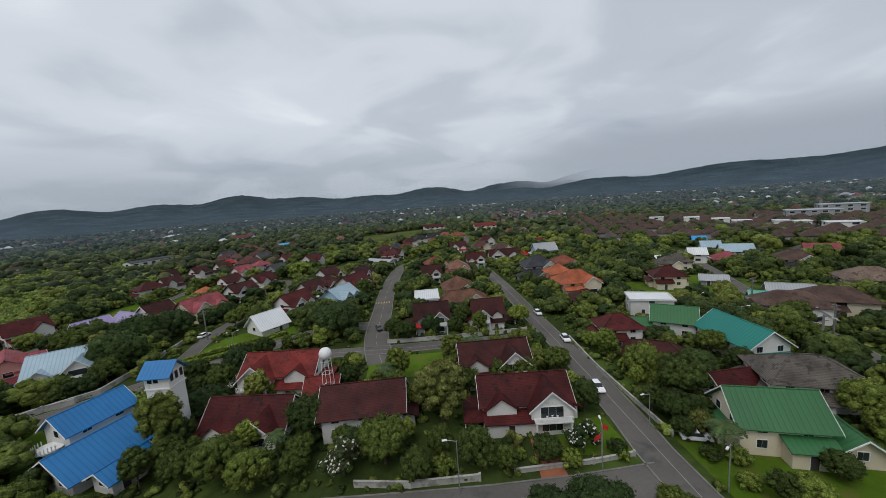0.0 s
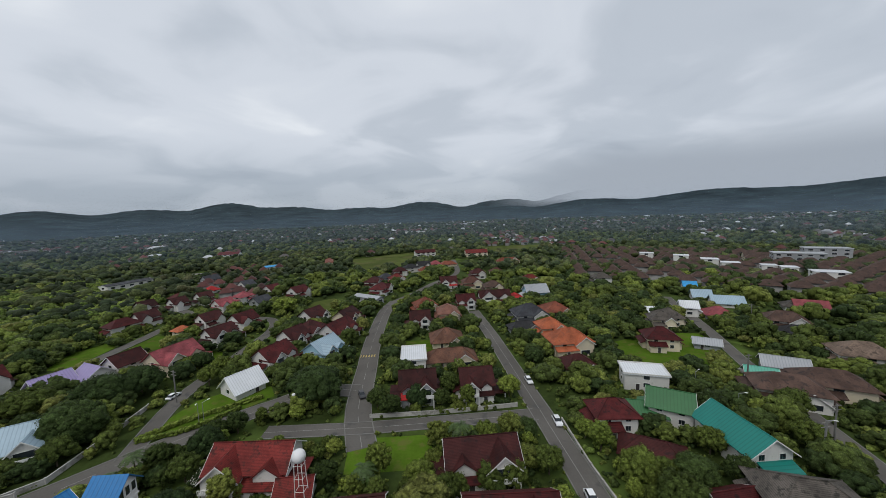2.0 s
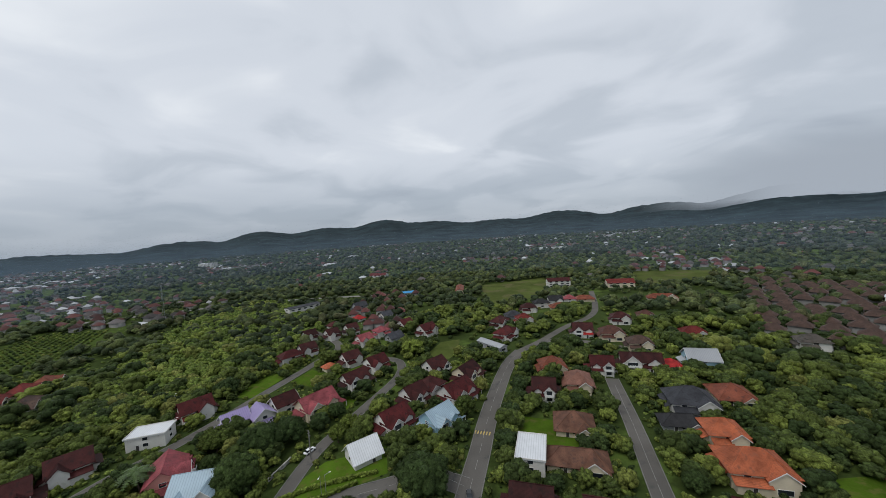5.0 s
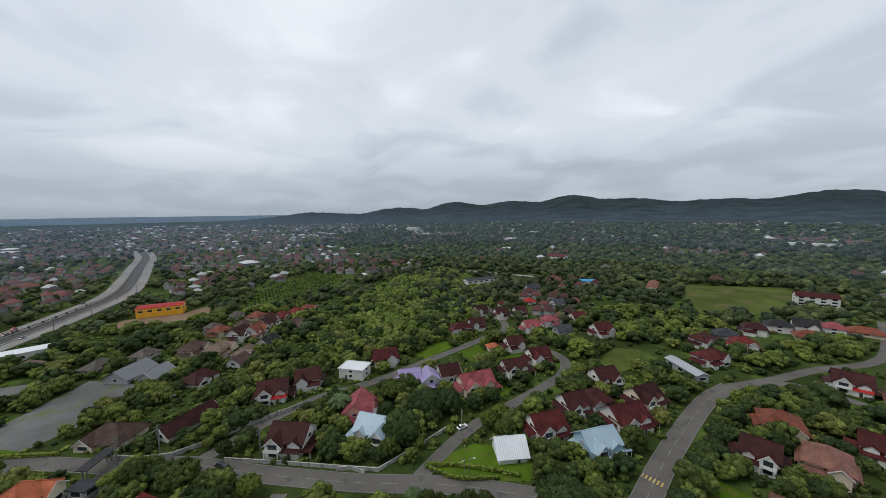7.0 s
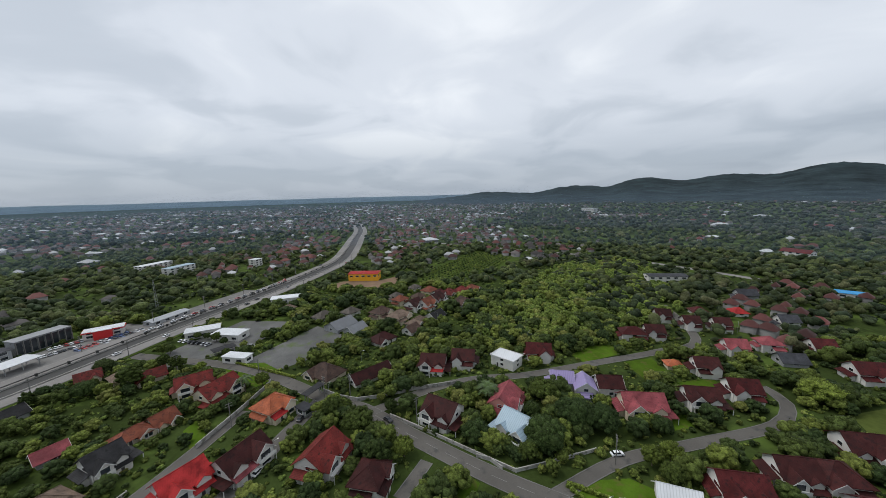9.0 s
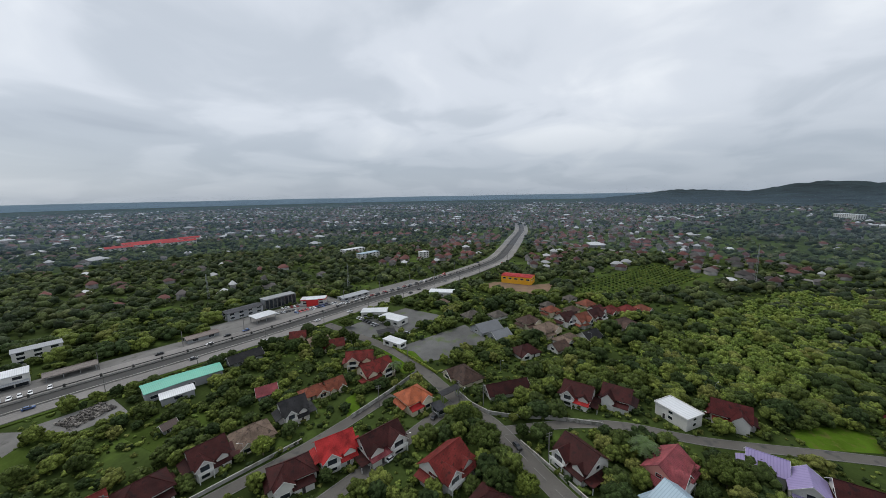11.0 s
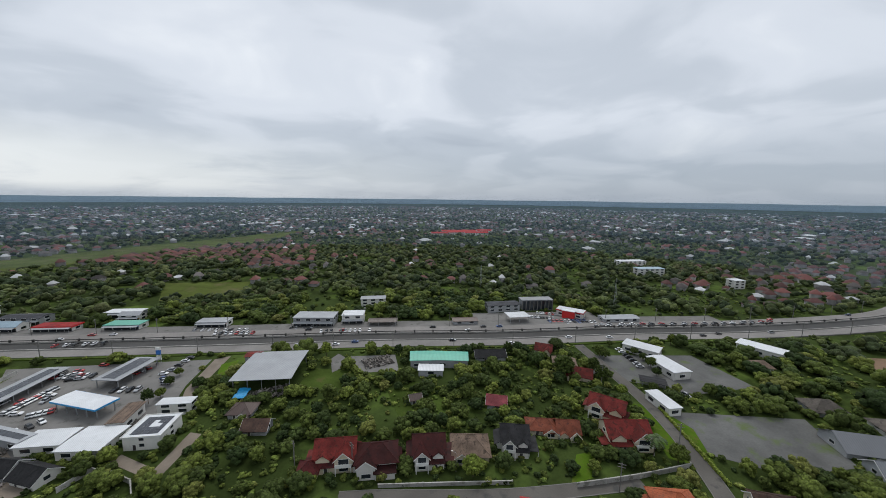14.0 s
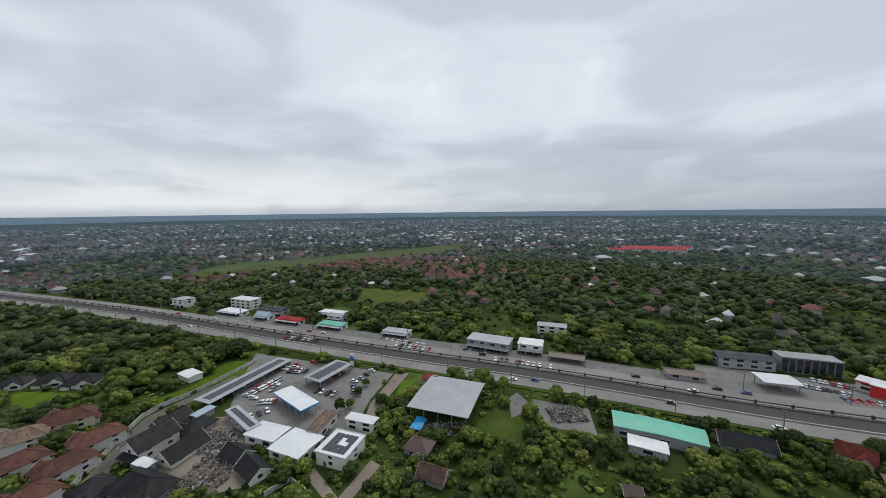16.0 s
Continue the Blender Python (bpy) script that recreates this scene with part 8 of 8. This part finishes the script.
def town_share(x, y):
    """How closely a piece of the plain is built up, 0 to 1."""
    r, turn = math.hypot(x, y), math.degrees(math.atan2(-x, y))
    patch = noise.noise((x * 0.0042, y * 0.0042, 5.0)) + 0.5 * noise.noise((x * 0.013, y * 0.013, 9.0))
    if x < 420 and r < 900 and y < 120:
        off = min(off_line(x, y, a, b) for a, b in zip(main_line[::3], main_line[3::3]))
        if off < (105 if x > -380 else 34):
            return 0.0
    if x < -400 and -170 < y < 330 and r < 2200:
        return 0.62 if patch > -0.3 else 0.2
    if y < -60 or turn > 66 or turn < -84:
        if r < 420:
            return 0.1
        if r < 760:
            return 0.6 if patch > 0.05 and x > -110 else 0.1
        return 0.6 if patch > -0.05 else 0.2
    if r < 520:
        return 0.0
    return 0.55 if patch > 0.42 else 0.05


# small shrubs and undergrowth, too many to count
def scatter(name, label, mat, pattern, places, category, jag=0.0):
    """One object of many like plants: pattern holds corners and triangles, places rows of x, y, z, size, height."""
    pv, pf = pattern
    n = len(places)
    p = np.array(places)
    a = rng.uniform(0, 6.283, n)
    c, s = np.cos(a)[:, None], np.sin(a)[:, None]
    jit = 1 + jag * rng.uniform(-1, 1, (n, len(pv)))
    p = p.copy()
    pull = rng.uniform(0.8, 1.2, (n, 1))
    x = (pv[None, :, 0] * pull * c - pv[None, :, 1] * s) * p[:, 3:4] * jit + p[:, 0:1]
    y = (pv[None, :, 0] * pull * s + pv[None, :, 1] * c) * p[:, 3:4] * jit + p[:, 1:2]
    z = pv[None, :, 2] * p[:, 4:5] * jit + p[:, 2:3]
    v = np.stack([x, y, z], -1).reshape(-1, 3)
    f = (pf[None] + (np.arange(n) * len(pv))[:, None, None]).reshape(-1, 3)
    ob = new(name, tri_mesh(name, v, f, [mat]))
    own = ob.data.attributes.new("tint", "FLOAT", "POINT")
    own.data.foreach_set("value", np.repeat(rng.uniform(0, 1, n), len(pv)).astype(np.float32))
    return tagged(ob, label, category, kind="stuff")


rng = np.random.default_rng(23)
MID = tufted(11, 0.85, 0.75, 0.66, 0.4, 3)
THIN = tufted(2, 0.8, 0.7, 0.5, 0.6)
low_v = ICO_V * (1, 1, 0.62) + (0, 0, 0.45)
LOW = (low_v, ICO_F[[k for k in range(20) if low_v[ICO_F[k], 2].mean() > 0.1]])
HIGH = [tufted(20, 0.95, 0.85, 0.66, 0.37, 6), tufted(19, 1.1, 0.95, 0.7, 0.35, 6), tufted(21, 0.75, 0.75, 0.7, 0.35, 6)]
BUSH = tufted(4, 0.7, 0.4, 0.55, 0.5, 4)

for k, name in enumerate(("round-crowned", "uneven", "spreading")):
    scatter("garden_trees", f"dense green {name} garden trees between the houses", WOODS, HIGH[k], rest[k::3], "trees")

bushes = []
for i in range(12000):
    x, y = picker.uniform(-205, 150), picker.uniform(-140, 240)
    if is_free(x, y, 0.2) and not in_plot(x, y, UNDER):
        s = picker.uniform(0.5, 1.5)
        bushes.append((x, y, 0, s, s * picker.uniform(0.7, 1.2)))
    if len(bushes) > 2300:
        break
# planting round the foot of each house
for x, y, turn, w, d in SPOTS:
    if near_path(x, y) > 230:
        continue
    c, s0 = math.cos(radians(turn)), math.sin(radians(turn))
    for k in range(13):
        u, side = picker.uniform(-0.5, 0.5), picker.randrange(4)
        e = picker.uniform(1.6, 3.4)
        lx, ly = ((u * w, -d / 2 - e - 2.2), (w / 2 + e, u * d), (u * w, d / 2 + e), (-w / 2 - e, u * d))[side]
        px, py = x + lx * c - ly * s0, y + lx * s0 + ly * c
        if is_free(px, py, -0.3):
            s = picker.uniform(0.7, 1.8)
            bushes.append((px, py, 0, s, s * picker.uniform(0.9, 1.7)))
for i in range(1500):
    x, y = picker.uniform(-60, 95), picker.uniform(62, 150)
    if is_free(x, y, -0.6) and not in_plot(x, y, UNDER):
        s = picker.uniform(0.35, 0.95)
        bushes.append((x, y, 0, s, s * picker.uniform(0.7, 1.3)))
scatter("undergrowth", "tangled green undergrowth between the gardens", WOODS, BUSH, bushes, "undergrowth")

tufts = []
for i in range(9000):
    x, y = picker.uniform(-420, 150), picker.uniform(-170, 240)
    if noise.noise((x * 0.035, y * 0.035, 2.0)) < 0.05 and is_free(x, y, 0.4) and not in_plot(x, y, UNDER):
        s = picker.uniform(0.6, 1.9)
        tufts.append((x, y, 0, s, s * picker.uniform(0.5, 1.0)))
scatter("tall_weeds", "fresh green weeds and low bushes on open ground", SCRUBLEAF, tufted(3, 0.55, 0.3, 0.55, 0.5, 3), tufts[:3000], "weeds")

mid, thin = [], []
step = 7.4
for gx in np.arange(-680, 600, step):
    for gy in np.arange(-560, 720, step):
        x, y = gx + picker.uniform(-3, 3), gy + picker.uniform(-3, 3)
        d = near_path(x, y)
        if d > 560 or d < 200 and -215 < x < 165 and -140 < y < 250 and not in_plot(x, y, UNDER):
            continue
        s = picker.uniform(2.0, 3.6) if picker.random() < 0.4 else picker.uniform(3.6, 6.2)
        if noise.noise((x * 0.022, y * 0.022, 4.0)) < -0.25:
            if picker.random() < 0.5:
                continue
            s = picker.uniform(1.0, 2.2)
        if picker.random() < (0.12 if d < 330 else 0.2) or not is_free(x, y, 1.0):
            continue
        if d > 250 and town_share(x, y) > 0.5:
            if picker.random() < 0.5:
                continue
            s *= 0.72
        if not is_free(x, y, s):
            s = picker.uniform(1.2, 2.0)
        (mid if d < 300 else thin).append((x, y, 0, s, s * picker.uniform(0.75, 1.1)))
deep = [p for p in mid + thin if p[0] < -60 - 0.25 * p[1] and p[1] > 215]
mid, thin = [p for p in mid if not (p[0] < -60 - 0.25 * p[1] and p[1] > 215)], [p for p in thin if not (p[0] < -60 - 0.25 * p[1] and p[1] > 215)]
scatter("woodland", "dense dark-green woodland and garden trees", WOODS, MID, mid, "woodland")
scatter("deep_woodland", "deep shady forest below the hills", DEEPWOODS, THIN, deep, "woodland", 0.12)
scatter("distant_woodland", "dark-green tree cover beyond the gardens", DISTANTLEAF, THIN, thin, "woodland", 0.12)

scrub = []
SCRUB = [(-201.6, 107.6), (-293.1, 176.6), (-361.2, 250.8), (-386.7, 330.5), (-352.4, 354.7), (-285.9, 316.2), (-190.8, 255.0), (-167.3, 190.1), (-164.4, 124.6), (-176.1, 109.1)]
for i in range(8000):
    x, y = picker.uniform(-390, -160), picker.uniform(100, 352)
    if in_plot(x, y, SCRUB) and is_free(x, y, 0.5):
        s = picker.uniform(1.8, 3.4)
        scrub.append((x, y, 0, s, s * picker.uniform(0.9, 1.4)))
scatter("scrub_wood", "thick mid-green scrub wood without paths", SCRUBLEAF, MID, scrub[:1500], "woodland")

orchard = []
for i in range(26):
    for j in range(13):
        x, y = -330 - 6.0 * i - 1.2 * j, 68 + 4.2 * i + 7.0 * j
        if in_plot(x, y, [(-328.7, 116.5), (-297.9, 60.7), (-429.0, 126.9), (-498.7, 184.7), (-397.6, 222.5)]):
            orchard.append((x, y, 0, 1.5, 1.6))
scatter("orchard_trees", "rows of small round orchard trees", WOODS, BUSH, orchard, "orchard")

far, ring = [], []
r = 500.0
while r < 3600:
    n = int(6.283 * r / (7.6 + (r - 500) * 0.0155))
    for i in range(n):
        a = 6.283 * (i + picker.random()) / n
        rr = r * picker.uniform(0.985, 1.015)
        x, y = rr * math.cos(a), rr * math.sin(a)
        if picker.random() < (0.5 if x < -350 and -150 < y < 420 and r > 600 else 0.25) or (r < 1000 and not is_free(x, y, 2)):
            continue
        built = town_share(x, y)
        if built > 0.5 and picker.random() < 0.3:
            continue
        s = picker.uniform(3.5, 6.5) * (1 + (r - 500) / 2200) * (0.75 if built > 0.5 else 1.0)
        if r < 880:
            ring.append((x, y, 0, s * 0.95, s * picker.uniform(0.7, 1.0)))
        else:
            far.append((x, y, 0, s, picker.uniform(4.0, 6.5) if built > 0.5 else picker.uniform(5.0, 9.5)))
    r *= 1.022
scatter("woodland_belt", "belt of dark-green trees round the town", DISTANTLEAF, THIN, ring, "woodland", 0.12)
scatter("far_woods", "far tree cover across the plain, greyed by haze in its colour", HAZED_WOODS, LOW, far, "woods", 0.18)

# far houses, too many to count
BOX_V = np.array([(-1, -0.75, 0), (1, -0.75, 0), (1, 0.75, 0), (-1, 0.75, 0), (-1, -0.75, 1), (1, -0.75, 1), (1, 0.75, 1), (-1, 0.75, 1)], float)
BOX_F = np.array([(0, 1, 5), (0, 5, 4), (1, 2, 6), (1, 6, 5), (2, 3, 7), (2, 7, 6), (3, 0, 4), (3, 4, 7), (4, 5, 6), (4, 6, 7)])
ROOF_V = np.array([(-1.15, -0.95, 1), (1.15, -0.95, 1), (1.15, 0.95, 1), (-1.15, 0.95, 1), (-0.4, 0, 1.75), (0.4, 0, 1.75)], float)
ROOF_F = np.array([(0, 1, 5), (0, 5, 4), (1, 2, 5), (2, 3, 4), (2, 4, 5), (3, 0, 4)])


def town(name, label, places, roof):
    for key, (pv, pf), mat in (("walls", (BOX_V, BOX_F), TOWNWALL), ("roofs", (ROOF_V, ROOF_F), roof)):
        p = np.array(places)
        n = len(p)
        c, s = np.cos(p[:, 5])[:, None], np.sin(p[:, 5])[:, None]
        x = (pv[None, :, 0] * c - pv[None, :, 1] * s) * p[:, 3:4] + p[:, 0:1]
        y = (pv[None, :, 0] * s + pv[None, :, 1] * c) * p[:, 3:4] + p[:, 1:2]
        z = pv[None, :, 2] * p[:, 4:5]+ 0 * x
        v = np.stack([x, y, z], -1).reshape(-1, 3)
        f = (pf[None] + (np.arange(n) * len(pv))[:, None, None]).reshape(-1, 3)
        tagged(new(f"{name}_{key}", tri_mesh(f"{name}_{key}", v, f, [mat])), label + " " + key, "town", kind="stuff")


mixed_town, red_town, pale_town, brown_rows = [], [], [], []
r = 330.0
while r < 3500:
    cell = 14.5 + (r - 330) * 0.0085
    n = int(6.283 * r / cell)
    for i in range(n):
        a, rr = 6.283 * (i + picker.uniform(-0.25, 0.25)) / n, r + cell * picker.uniform(-0.25, 0.25)
        x, y = rr * math.cos(a), rr * math.sin(a)
        if picker.random() > town_share(x, y) * 0.86 or rr < 1100 and not is_free(x, y, 6):
            continue
        s = picker.uniform(2.9, 5.2) * (1 + rr / 6000)
        k = picker.random()
        if k > 0.975 and rr > 600:
            s *= picker.uniform(1.6, 2.6)
        row = (x, y, 0, s, picker.uniform(3.0, 5.4), picker.choice((0.4, -0.6, 0.15, 1.2)) + picker.uniform(-0.06, 0.06))
        (red_town if k < (0.62 if rr < 850 else 0.36) else mixed_town if k < 0.86 else pale_town).append(row)
    r += cell
# close-set brown-roofed rows to the north-east, red-roofed estates south of the main road
for i in range(22):
    for j in range(12):
        x, y = 111 + 12 * i + 4.5 * j, 306 + 18 * j - 7.5 * i
        if picker.random() < 0.9 and is_free(x, y, 3):
            brown_rows.append((x, y, 0, 5.2, 4.6, -0.5))
for i in range(24):
    for j in range(9):
        x, y = -82 + 14 * i - 3 * j, -462 - 19 * j - 5 * i
        if picker.random() < 0.72 and is_free(x, y, 3):
            red_town.append((x, y, 0, 5.0, 4.4, -0.35))
for i in range(11):
    for j in range(5):
        x, y = -173 - 6 * i + 10 * j + picker.uniform(-3, 3), 240 + 15 * i + 7 * j + picker.uniform(-3, 3)
        if picker.random() < 0.5 and is_free(x, y, 4):
            red_town.append((x, y, 0, picker.uniform(3.2, 4.4), 4.6, picker.choice((0.5, 0.35, -1.05))))
town("town", "far-off town houses: grey-brown", mixed_town, TOWNROOF)
town("red_estate", "far-off estate houses: red-tiled", red_town, TOWNRED)
town("pale_estate", "far-off pale flat buildings:", pale_town, TOWNPALE)
town("brown_estate", "close-set terraced estate: dark brown", brown_rows, BROWN)
